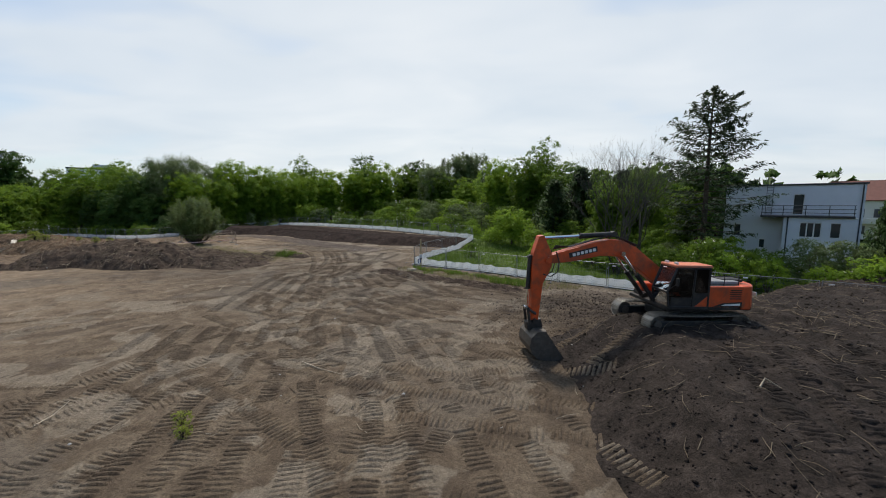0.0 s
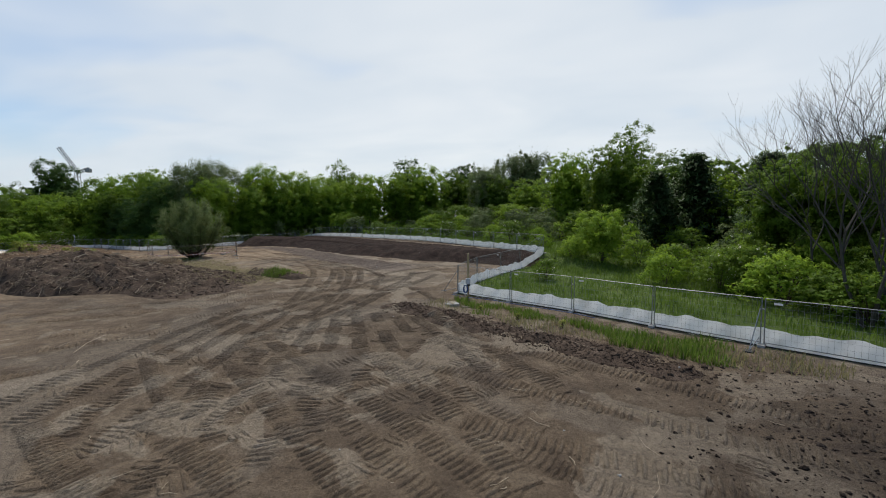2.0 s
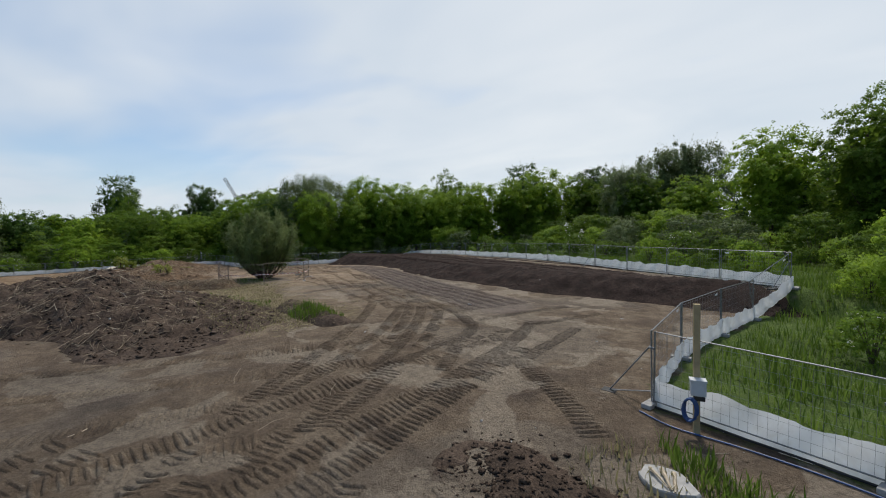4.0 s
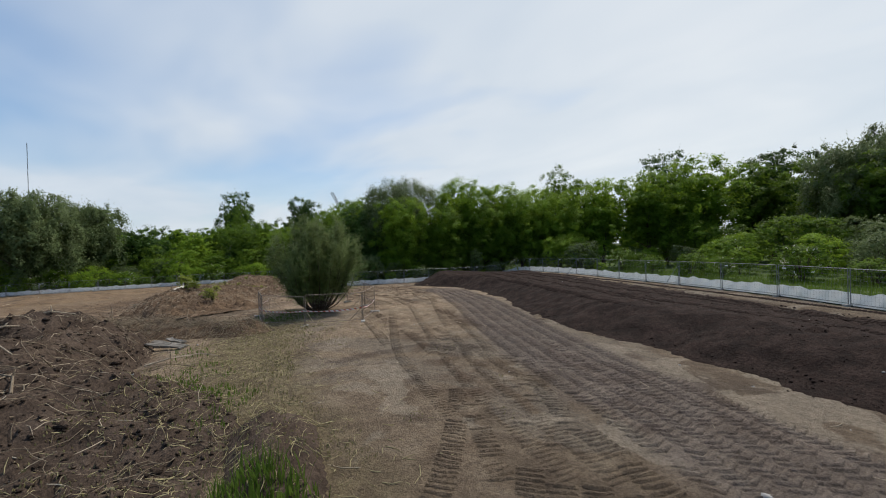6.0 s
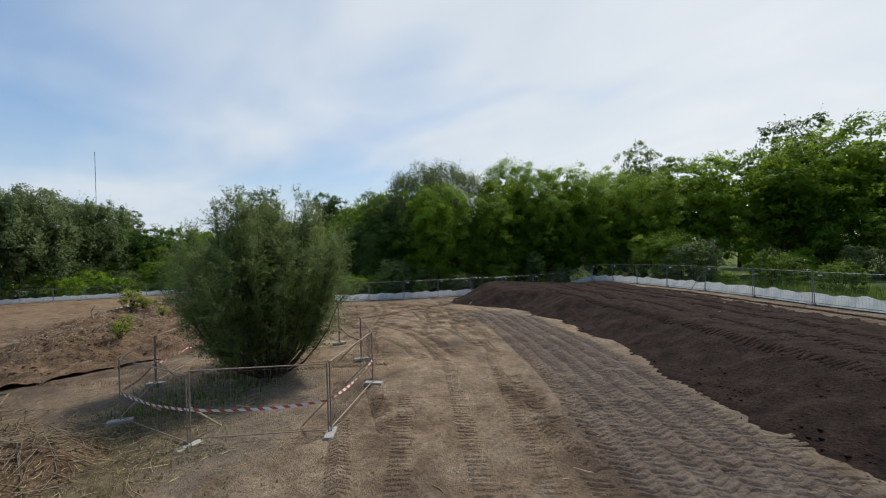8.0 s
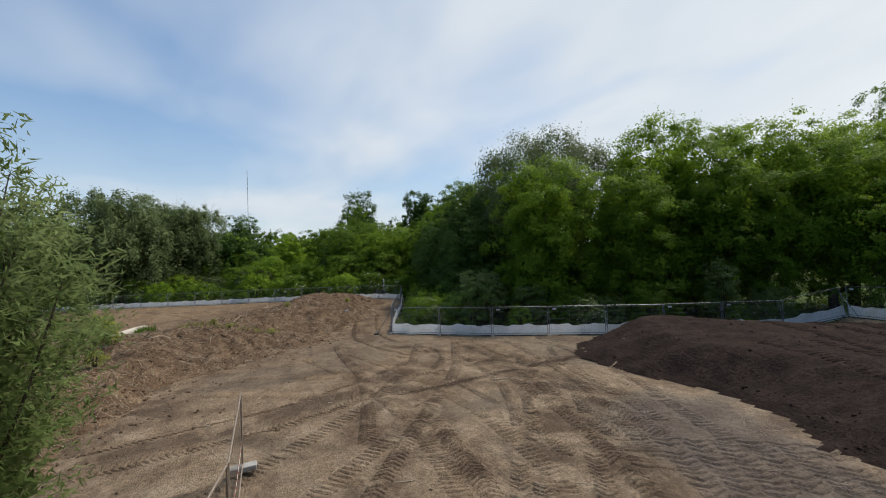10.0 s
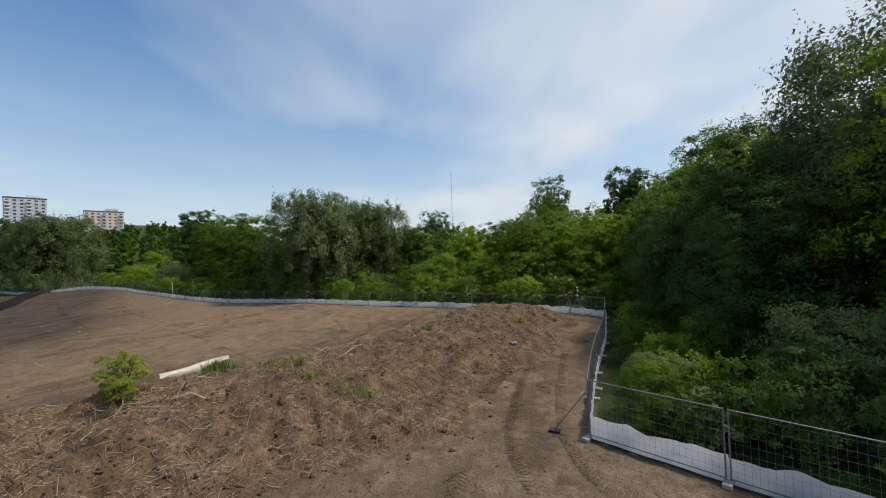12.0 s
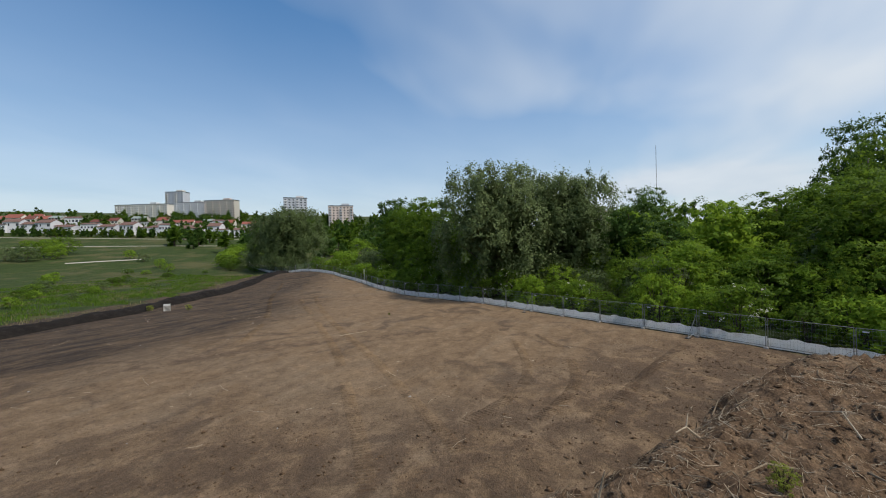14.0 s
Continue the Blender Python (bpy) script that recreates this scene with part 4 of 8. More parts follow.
def spruce():
    rs = np.random.RandomState(31)
    ob = thing("spruce_tree", "tall dark spruce with drooping layered branches beside the house", "tree")
    H, R = 18.1, 6.3
    bm = bmesh.new()
    add_path(bm, [(0, 0, -0.3), (0.05, 0, 6), (0, 0.06, 13), (0, 0, H - 0.3)], [0.30, 0.24, 0.13, 0.02], 8)
    C, N, A = [], [], []
    levels = 25
    for i in range(levels):
        f = i / (levels - 1)
        z = 4.3 + (H - 4.7) * f ** 0.93
        reach = R * (1 - f) ** 0.64 * (0.62 if f < 0.10 else 1.0) + 0.22
        for k in range(7 if f < 0.85 else 5):
            if rs.rand() < 0.20:
                continue
            a = k * math.tau / 7 + i * 0.7 + rs.uniform(-0.25, 0.25)
            L = reach * rs.uniform(0.62, 1.16)
            d = np.array([math.cos(a), math.sin(a), 0.0])
            sag = -0.30 + 0.55 * f
            pts = [np.array([0, 0, z]) + d * L * t + np.array([0, 0, L * (sag * t + 0.24 * t * t)]) for t in np.linspace(0, 1, 5)]
            add_path(bm, [tuple(p) for p in pts], [0.05 * (1 - f) + 0.015, 0.035, 0.025, 0.015, 0.006], 4)
            m = int(34 + 46 * L / R)
            t = 0.28 + 0.77 * rs.rand(m) ** 0.8
            c = np.array([0, 0, z]) + d * (L * t)[:, None]
            c[:, 2] += L * (sag * t + 0.24 * t * t)
            side = np.array([-d[1], d[0], 0])
            off = rs.normal(0, 1, m) * 0.20 * L * (1.05 - 0.55 * t) 
            c = c + side * off[:, None]
            c[:, 2] -= np.abs(rs.normal(0, 0.16, m)) + 0.12 * np.abs(off)
            C.append(c)
            N.append(np.tile([0, 0, 1.0], (m, 1)))
            A.append(np.tile(d, (m, 1)) + side * np.sign(off)[:, None] * 0.7)
    part("trunk", bm, M["bark"], ob)
    C, N = np.concatenate(C), np.concatenate(N)
    part("crown", leaf_mesh("crown", leaf_cloud(rs, C, N, 0.50, 0.17, 0.7, 0.55, np.concatenate(A)), M["needle"]), M["needle"], ob, "dark drooping sprays of needles")
    return ob


def pine(name, seed, H, R, label):
    rs = np.random.RandomState(seed)
    ob = thing(name, label, "tree", "woodland trees")
    bm = bmesh.new()
    add_path(bm, [(0, 0, -0.2), (0.1, 0, H * 0.4), (0, 0.1, H * 0.75), (0, 0, H * 0.97)], [0.2, 0.16, 0.1, 0.02], 7)
    C = []
    for i in range(13):
        f = i / 12
        z = 0.8 + (H - 1.0) * f
        reach = R * (1 - f ** 1.6) + 0.35
        for k in range(6):
            a = k * math.tau / 6 + i * 0.8 + rs.uniform(-0.3, 0.3)
            L = reach * rs.uniform(0.55, 1.1)
            tip = np.array([math.cos(a) * L, math.sin(a) * L, z + 0.25 * L])
            add_path(bm, [(0, 0, z), tuple(tip * 0.6 + np.array([0, 0, z * 0.4])), tuple(tip)], [0.05, 0.03, 0.01], 4)
            for t in (0.5, 0.75, 1.0):
                c = np.array([0, 0, z]) * (1 - t) + tip * t
                C.append(c + rs.normal(0, 0.34 * R / 3, (26, 3)) * np.array([1, 1, 0.6]))
    part("trunk", bm, M["bark"], ob)
    C = np.concatenate(C)
    part("crown", leaf_mesh("crown", leaf_cloud(rs, C, np.tile([0, 0, 1.0], (len(C), 1)), 0.55, 0.24, -0.4, 0.9), M["needle_pine"]), M["needle_pine"], ob)
    return ob


def bare_tree(seed, H):
    rnd = random.Random(seed)
    ob = thing("bare_tree", "leafless grey tree with fine spreading twigs", "tree", "bare trees")

    def grow(bm, p, d, length, r, depth):
        mid = p + d * length * 0.5 + Vector((rnd.uniform(-1, 1), rnd.uniform(-1, 1), rnd.uniform(-0.3, 0.6))) * length * 0.06
        end = p + d * length + Vector((rnd.uniform(-1, 1), rnd.uniform(-1, 1), 0)) * length * 0.05
        add_path(bm, [p, mid, end], [r, r * 0.8, r * 0.55], 6 if depth > 3 else (4 if depth > 1 else 3))
        if depth == 0:
            return
        for i in range(3 if depth > 1 else 3):
            turn = Vector((rnd.uniform(-1, 1), rnd.uniform(-1, 1), rnd.uniform(-0.1, 0.9))).normalized()
            nd = (d * rnd.uniform(0.9, 1.5) + turn * rnd.uniform(0.45, 0.85)).normalized()
            start = mid.lerp(end, rnd.uniform(0.1, 1.0)) if i else end
            grow(bm, start, nd, length * rnd.uniform(0.58, 0.82), r * 0.55, depth - 1)

    for k in range(3):
        a = k * 2.1 + rnd.random()
        bm = bmesh.new()
        grow(bm, Vector((0.1 * math.cos(a), 0.1 * math.sin(a), -0.2)), Vector((0.24 * math.cos(a), 0.24 * math.sin(a), 1)).normalized(), H * 0.34, 0.085, 5)
        part("limb", bm, M["bark_dark"], ob)
    return ob


def sallow_bush():
    """The great willow bush left standing in the site: a sheaf of rods under a cloud of narrow leaves."""
    rs = np.random.RandomState(5)
    ob = thing("willow_bush", "large round willow bush with many thin stems on bare soil", "bush")
    H, R = 7.9, 3.8
    bm = bmesh.new()
    C, N, A = [], [], []
    for i in range(130):
        tower = i % 11
        a = tower * 2.39996 + rs.normal(0, 0.24)
        lean = np.clip(0.05 + 0.90 * (tower / 10) ** 0.75 + rs.normal(0, 0.07), 0.02, 1.0)
        top = np.interp(lean, [0, 0.25, 0.5, 0.75, 1.0], [7.3, 7.4, 6.9, 6.0, 4.6]) * (0.72 + 0.28 * rs.rand() ** 0.6)
        out = R * lean * rs.uniform(0.88, 1.05)
        d = np.array([math.cos(a), math.sin(a), 0])
        pts = []
        for t in np.linspace(0, 1, 6):
            pts.append(d * (0.25 + out * (t ** 0.58)) * (1 if t else 0.9) + np.array([0, 0, top * t ** 1.12 - 0.15 * (t == 0)]) + rs.normal(0, 0.07, 3) * t)
        add_path(bm, [tuple(p) for p in pts], [0.045, 0.038, 0.03, 0.022, 0.014, 0.005], 4)
        P = np.array(pts)
        # side twigs, each clothed with leaves that point along it
        k, per = 40, 34
        t = 0.20 + 0.80 * rs.rand(k) ** 0.75
        t[:3] = 0.99
        seg = np.clip((t * 5).astype(int), 0, 4)
        f = (t * 5 - seg)[:, None]
        o = P[seg] * (1 - f) + P[np.minimum(seg + 1, 5)] * f
        away = unit(o * np.array([1, 1, 0]) + 1e-6)
        way = unit(away * 0.9 + rs.normal(0, 0.75, (k, 3)) + np.array([0, 0, 0.75]))
        way[:3] = unit(rs.normal(0, 0.25, (3, 3)) + np.array([0, 0, 1.0]))
        long = 0.45 + 0.55 * rs.rand(k) * np.sin(np.pi * np.clip(t, 0.1, 0.9)) + 0.15
        for q, w, L in zip(o, way, long):
            run = np.linspace(0.1, 1.0, per)[:, None]
            c = q + w * L * run + rs.normal(0, 0.055, (per, 3))
            c[:, 2] = np.maximum(c[:, 2], 0.75 + 0.7 * rs.rand(per))
            C.append(c)
            A.append(w + unit(rs.normal(0, 1, (per, 3))) * 0.75)
            N.append(unit(c - np.array([0, 0, H * 0.36])) * 0.5 + np.array([0, 0, 0.6]) + unit(rs.normal(0, 1, (1, 3))) * 0.5)
    part("stem", bm, M["bark"], ob, "sheaf of thin brown stems")["kind"] = "stuff"
    # older leaves deep in the bush
    core = unit(rs.normal(0, 1, (16000, 3))) * (rs.rand(16000, 1) ** 0.4) * np.array([R * 0.72, R * 0.72, H * 0.36]) + np.array([0, 0, H * 0.47])
    deep = leaf_cloud(rs, core, rs.normal(0, 1, core.shape), 0.20, 0.085)
    cloud = leaf_cloud(rs, np.concatenate(C), np.concatenate(N), 0.118, 0.032, -0.2, 0.6, np.concatenate(A), 0.45)
    part("foliage", leaf_mesh("foliage", joined(cloud, deep), M["leaf_sallow"]), M["leaf_sallow"], ob, "narrow grey-green leaves")
    return ob


def place(src, x, y, turn, scale=1.0, high=1.0, used=set()):
    z = ground_z(x, y)
    m = Matrix.Translation((x, y, z - 0.03)) @ Matrix.Rotation(turn, 4, "Z") @ Matrix.Diagonal((scale, scale, scale * high, 1))
    if src not in used:
        used.add(src)
        src.matrix_basis = m
        return src
    ob = copy_thing(src, Matrix())
    ob.matrix_basis = m
    return ob


KIND = {
    "bright": [broad_tree("maple_tree", 11, 12.0, 4.4, 1.8, "leaf_bright", 14000, 0.25, "bright green maple with a full leafy crown", "tree"),
               broad_tree("maple_tree", 12, 12.0, 4.1, 1.6, "leaf_bright", 14000, 0.25, "bright green maple with a full leafy crown", "tree", shape=0.8)],
    "mid": [broad_tree("ash_tree", 21, 13.0, 4.5, 2.0, "leaf_mid", 14000, 0.25, "mid-green broadleaf tree in the wood's edge", "tree"),
            broad_tree("ash_tree", 22, 13.0, 4.0, 2.2, "leaf_mid", 14000, 0.25, "mid-green broadleaf tree in the wood's edge", "tree", shape=0.75)],
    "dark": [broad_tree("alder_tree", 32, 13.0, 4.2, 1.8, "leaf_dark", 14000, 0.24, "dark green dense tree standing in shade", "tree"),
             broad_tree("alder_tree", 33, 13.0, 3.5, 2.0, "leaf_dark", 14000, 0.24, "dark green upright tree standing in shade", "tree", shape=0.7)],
    "willow": [broad_tree("willow_tree", 41, 15.0, 6.6, 2.0, "leaf_willow", 38000, 0.29, "broad grey-green willow with a rounded billowing crown", "tree", shape=1.3, droop=1.3, slim=0.9, lobe_n=38, bunch=70)],
    "tall": [broad_tree("poplar_tree", 51, 18.0, 4.6, 3.0, "leaf_mid", 14000, 0.23, "tall feathery tree with an open ragged crown", "tree", bark="bark_grey", shape=0.6, lobe_n=34)],
    "pine": [pine("pine_tree", 61, 10.0, 3.4, "dark bushy pine at the meadow's edge")],
    "far": [broad_tree("far_tree", 71, 12.0, 4.6, 1.2, "leaf_mid", 900, 1.1, "leafy tree in the distant belt of wood", "tree", lobe_n=18, limb_n=3),
            broad_tree("far_tree", 72, 12.0, 4.2, 1.2, "leaf_dark", 900, 1.1, "dark leafy tree in the distant belt of wood", "tree", lobe_n=18, limb_n=3)],
    "belt": [broad_tree("ash_tree", 75, 13.0, 4.8, 1.0, "leaf_mid", 7500, 0.36, "leafy tree in the wood beyond the site", "tree", limb_n=5),
             broad_tree("alder_tree", 76, 13.0, 4.5, 1.0, "leaf_dark", 7500, 0.35, "dark leafy tree in the wood beyond the site", "tree", limb_n=5),
             broad_tree("maple_tree", 77, 12.0, 4.6, 1.0, "leaf_bright", 7500, 0.36, "bright leafy tree in the wood beyond the site", "tree", limb_n=5)],
    "bush": [shrub("hazel_bush", 81, 2.6, 1.9, "leaf_bright", 3200, 0.17, "bright green bush behind the site fence"),
             shrub("hazel_bush", 82, 2.6, 1.8, "leaf_mid", 3200, 0.17, "mid-green bush behind the site fence")],
    "thicket": [shrub("thicket", 87, 6.0, 3.9, "leaf_mid", 5200, 0.25, "tall rounded green thicket behind the site fence"),
                shrub("thicket", 88, 6.0, 3.6, "leaf_bright", 5200, 0.25, "tall bright green thicket behind the site fence"),
                shrub("thicket", 89, 6.0, 3.7, "leaf_willow", 5200, 0.24, "tall grey-green willow thicket behind the site fence")],
    "elder": [shrub("elder_bush", 83, 3.0, 1.8, "leaf_mid", 3000, 0.17, "green bush with pale blossom behind the site fence", 60)],
    "pale": [shrub("sallow_shrub", 84, 3.4, 1.5, "leaf_sallow", 1800, 0.21, "pale grey-green upright shrub behind the fence", droop=-0.6)],
}


DISTANT = [broad_tree("far_tree", 73, 12.0, 4.8, 0.8, "leaf_mid", 260, 2.1, "leafy tree in the distant belt of wood", "tree", lobe_n=12, limb_n=2),
           broad_tree("far_tree", 74, 12.0, 4.4, 0.8, "leaf_dark", 260, 2.1, "dark leafy tree in the distant belt of wood", "tree", lobe_n=12, limb_n=2)]


def read_mesh(ob):
    me = ob.data
    me.calc_loop_triangles()
    co, tri = np.empty(len(me.vertices) * 3), np.empty(len(me.loop_triangles) * 3, dtype=np.int32)
    me.vertices.foreach_get("co", co), me.loop_triangles.foreach_get("vertices", tri)
    return co.reshape(-1, 3), tri.reshape(-1, 3), me.materials[0]


def distant_wood(label, rows):
    """A far wood too large to count: rows of x, y, turn, scale, height factor."""
    ob = thing("distant_wood", label, "wood", kind="stuff")
    for k, src in enumerate(DISTANT):
        for child in src.children:
            co, tri, mat = read_mesh(child)
            V, F = [], []
            for i, (x, y, a, s_, h) in enumerate(rows[k::2]):
                c, d = math.cos(a) * s_, math.sin(a) * s_
                V.append(np.stack([co[:, 0] * c - co[:, 1] * d + x, co[:, 0] * d + co[:, 1] * c + y, co[:, 2] * s_ * h + ground_z(x, y) - 0.05], 1))
                F.append(tri + i * len(co))
            name = "crowns" if "crown" in child.name else "trunks"
            part(name, mesh_np(name, np.concatenate(V), tris=np.concatenate(F), mat=mat), mat, ob)["kind"] = "stuff"
    return ob


KIND["close"] = [broad_tree("maple_tree", 13, 12.0, 4.3, 1.0, "leaf_bright", 42000, 0.155, "bright green maple leaning over the site fence", "tree", bunch=110, clump=0.38),
                 broad_tree("ash_tree", 23, 12.0, 4.4, 1.0, "leaf_mid", 42000, 0.155, "mid-green ash leaning over the site fence", "tree", bunch=110, clump=0.38)]
KIND["close"].append(broad_tree("maple_tree", 14, 12.0, 4.0, 1.0, "leaf_bright", 42000, 0.155, "bright green maple leaning over the site fence", "tree", shape=0.8, bunch=110, clump=0.38))
KIND["lit"] = [KIND["close"][0], KIND["close"][2]]
# close tree in leaf_dark: deep canopy shade at the nook put into leaf colour
KIND["shadow"] = [broad_tree("alder_tree", 24, 12.0, 4.4, 1.0, "leaf_dark", 42000, 0.155, "tree leaning over the site fence, canopy shade put into its dark leaf colour", "tree", bunch=110, clump=0.38)]
# thicket for the nook, its understory shade painted in by leaf_dark
KIND["gloom"] = [shrub("thicket", 187, 6.0, 3.6, "leaf_dark", 12000, 0.16, "thicket behind the fence, canopy shade put into its dark leaf colour")]
KIND["brake"] = [shrub("thicket", 181, 6.0, 3.8, "leaf_mid", 14000, 0.15, "dense rounded green thicket pressing on the fence"),
                 shrub("thicket", 182, 6.0, 3.6, "leaf_bright", 14000, 0.15, "dense bright green thicket pressing on the fence")]
KIND["blossom"] = [shrub("elder_bush", 183, 3.2, 2.0, "leaf_sallow", 4500, 0.13, "pale leafy bush with white blossom behind the fence", 45)]


def grove(kind, rows):
    """Rows of x, y, height in metres, width factor."""
    for i, (x, y, h, w) in enumerate(rows):
        src = KIND[kind][i % len(KIND[kind])]
        natural = {"bright": 12, "mid": 13, "dark": 13, "willow": 15, "belt": 13, "tall": 18, "pine": 10, "far": 12, "close": 12, "lit": 12, "shadow": 12, "bush": 2.6, "elder": 3.0, "pale": 3.4}[kind]
        if y > 80 and kind in ("bright", "mid", "dark"):
            h = h * 1.14
        s = h / natural
        place(src, x, y, (x * 1.7 + y * 2.3) % math.tau, s * w, 1 / w)


grove("bright", [(-33, 113, 13.0, 1.1), (-26.5, 116, 13.6, 1.1), (-20, 122, 15.5, 1.1), (13, 91, 13.6, 0.95), (-84.5, 101, 15.0, 1.0), (-97, 104, 15.0, 1.1), (-104, 96, 11, 1.2), (7, 104, 10.5, 1.1), (33, 78, 10.5, 1.2)])
grove("mid", [(-39, 117, 14.6, 1.0), (-13, 129, 15.0, 1.1), (-3, 127, 14.5, 1.1), (18, 82, 13.0, 1.0), (36, 70, 13.0, 1.1), 
              (-90, 106, 16.5, 1.0), (-104, 106, 15.0, 1.0), (-91, 96, 11.5, 1.1), (-113, 98, 11.0, 1.2), (0, 115, 12.5, 1.1), (28, 92, 13.0, 1.1)])
grove("close", [(-59.5, 90.5, 14.0, 0.95), (-78, 96, 16.2, 1.0), (-61.5, 93.5, 11.0, 1.0)])
# nook trees, darkened by leaf colour instead of by cast shade
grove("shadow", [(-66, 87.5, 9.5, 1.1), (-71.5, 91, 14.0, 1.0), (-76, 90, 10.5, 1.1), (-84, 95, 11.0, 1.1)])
grove("lit", [(-55.5, 96.0, 12.5, 1.0), (-50.5, 102.0, 13.0, 1.0), (-45.5, 107.0, 13.5, 1.0), (-40.0, 110.0, 13.6, 1.0), (-55.5, 103.0, 18.0, 1.0), (-50.0, 107.5, 16.8, 1.0), (-46.0, 114.0, 16.2, 1.1)])
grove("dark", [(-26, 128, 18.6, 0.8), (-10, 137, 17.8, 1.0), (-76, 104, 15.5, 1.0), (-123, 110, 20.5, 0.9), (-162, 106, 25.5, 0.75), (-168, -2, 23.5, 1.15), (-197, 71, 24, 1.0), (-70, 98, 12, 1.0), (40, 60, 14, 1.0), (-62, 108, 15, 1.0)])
grove("mid", [(24, 47, 10.2, 0.9), (21, 49, 9.4, 0.9), (28, 52, 11.0, 0.9), (27, 42, 8.5, 0.9)])
KIND["willow_near"] = [broad_tree("willow_tree", 42, 15.0, 6.6, 2.0, "leaf_willow", 72000, 0.20, "broad dark grey-green willow towering over the maples", "tree", shape=1.3, droop=1.3, slim=0.9, lobe_n=38, bunch=70)]
place(KIND["willow_near"][0], -66.0, 97.5, 1.2, 1.2, 1.02)
grove("willow", [(-117.5, 50.0, 18.6, 1.0), (-124, 59, 17.6, 0.95), (8, 124, 20.5, 0.9), (-152, -30, 20.5, 1.05), (-157, -46, 18.5, 1.0), (-2, 120, 16.5, 0.8)])
grove("mid", [(-108, 85, 10.5, 1.1), (-116, 87, 12.0, 1.1), (-124, 84, 11.5, 1.1), (-112, 93, 12.0, 1.1), (-121, 95, 13.0, 1.0), (-131, 90, 13.0, 1.1)])
grove("bright", [(-104, 91, 9.8, 1.2), (-110, 79, 7.0, 1.2), (-117, 74, 7.5, 1.2), (-126, 70, 8.5, 1.2)])
grove("mid", [(-128, 33, 16.5, 1.1), (-135, 26, 17.0, 1.1), (-123, 39, 13.5, 1.1), (-143, 18, 17.5, 1.1)])
grove("tall", [(22, 86, 19.6, 0.9), (-43, 118.5, 21.0, 0.75), (-142, 98, 22, 0.8)])
grove("belt", [(31, 74, 12.5, 1.0), (27, 80, 13.5, 1.0), (34, 82, 14.0, 1.0), (23, 77, 11.5, 1.0), (36, 66, 12.0, 1.0), (30, 70, 11.0, 1.0), (40, 74, 14, 1.0), (16, 96, 14, 1.0), (22, 98, 15, 1.0)])
grove("pine", [(20, 69, 9.8, 1.0), (25.5, 71, 12.5, 1.0), (30.5, 65, 11.6, 1.05), (28, 60, 9.0, 1.1)])

# the wooded belt beyond, and bushes along the fences
rnd = random.Random(4)
for i in range(70):
    a = rnd.uniform(0.12, 0.98)
    x, y = -215 + 265 * a + rnd.uniform(-8, 8), 150 + rnd.uniform(-6, 45) - 46 * max(0, 0.35 - a) * 2
    place(KIND["far"][i % 2], x, y, rnd.uniform(0, 6.28), rnd.uniform(0.9, 1.35), rnd.uniform(0.85, 1.1))
for i in range(80):
    a = rnd.random()
    x, y = -142 - 90 * rnd.random(), 8 + 135 * a
    place(KIND["far"][i % 2], x, y, rnd.uniform(0, 6.28), rnd.uniform(0.8, 1.3), rnd.uniform(0.85, 1.1))
for i in range(26):
    a = rnd.random()
    x, y = -116 - 40 * rnd.random(), 62 + 50 * a
    place(KIND["belt"][i % 3], x, y, rnd.uniform(0, 6.28), rnd.uniform(0.8, 1.1), rnd.uniform(0.9, 1.1))
for i in range(24):
    x, y = -112 - 90 * rnd.random(), 92 + 40 * rnd.random()
    place(KIND["belt"][i % 2], x, y, rnd.uniform(0, 6.28), rnd.uniform(1.0, 1.35), rnd.uniform(0.9, 1.1))
for i in range(18):
    place(KIND["far"][i % 2], rnd.uniform(38, 75), rnd.uniform(62, 110), rnd.uniform(0, 6.28), rnd.uniform(0.8, 1.2), 1.0)


def hedge_line(pts, offset, spacing, jitter, size, kinds, seed):
    r = random.Random(seed)
    pos = resample(pts, spacing)
    for a, b in zip(pos, pos[1:]):
        d = Vector((b[0] - a[0], b[1] - a[1])).normalized()
        n = Vector((d.y, -d.x))
        o = offset + r.uniform(-jitter, jitter)
        t = r.random()
        x, y = a[0] + (b[0] - a[0]) * t + n.x * o, a[1] + (b[1] - a[1]) * t + n.y * o
        k = r.choice(kinds)
        place(r.choice(KIND[k]), x, y, r.uniform(0, 6.28), r.uniform(*size), r.uniform(0.8, 1.15))


hedge_line(FENCE_NORTH, 2.6, 4.2, 0.8, (0.4, 0.75), ["blossom", "bush", "pale"], 1)
hedge_line(FENCE_NORTH, 9.5, 3.8, 1.0, (0.5, 0.85), ["brake"], 2)
hedge_line(FENCE_NOOK, 3.4, 2.4, 0.9, (0.7, 1.1), ["bush"], 3)
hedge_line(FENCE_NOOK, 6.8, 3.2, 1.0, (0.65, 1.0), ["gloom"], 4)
hedge_line([(-30.0, 101.5), (-38.0, 106.0), (-46.0, 106.0), (-54.0, 100.0), (-62.0, 92.0)], 0.0, 3.4, 1.6, (0.7, 1.15), ["brake", "brake", "thicket"], 14)
hedge_line(FENCE_WEST, 4.0, 2.4, 1.4, (0.9, 1.5), ["bush", "elder", "bush"], 5)
hedge_line(FENCE_WEST, 9.0, 4.2, 2.0, (0.75, 1.25), ["thicket"], 6)
hedge_line(FENCE_WEST, 19.0, 6.0, 4.0, (0.9, 1.6), ["thicket"], 16)
hedge_line(FENCE_TERRACE, 10.0, 3.0, 3.0, (0.5, 1.3), ["bush", "bush", "bush", "elder"], 7)
hedge_line(FENCE_TERRACE, 17.0, 4.0, 3.0, (0.5, 0.95), ["thicket"], 8)
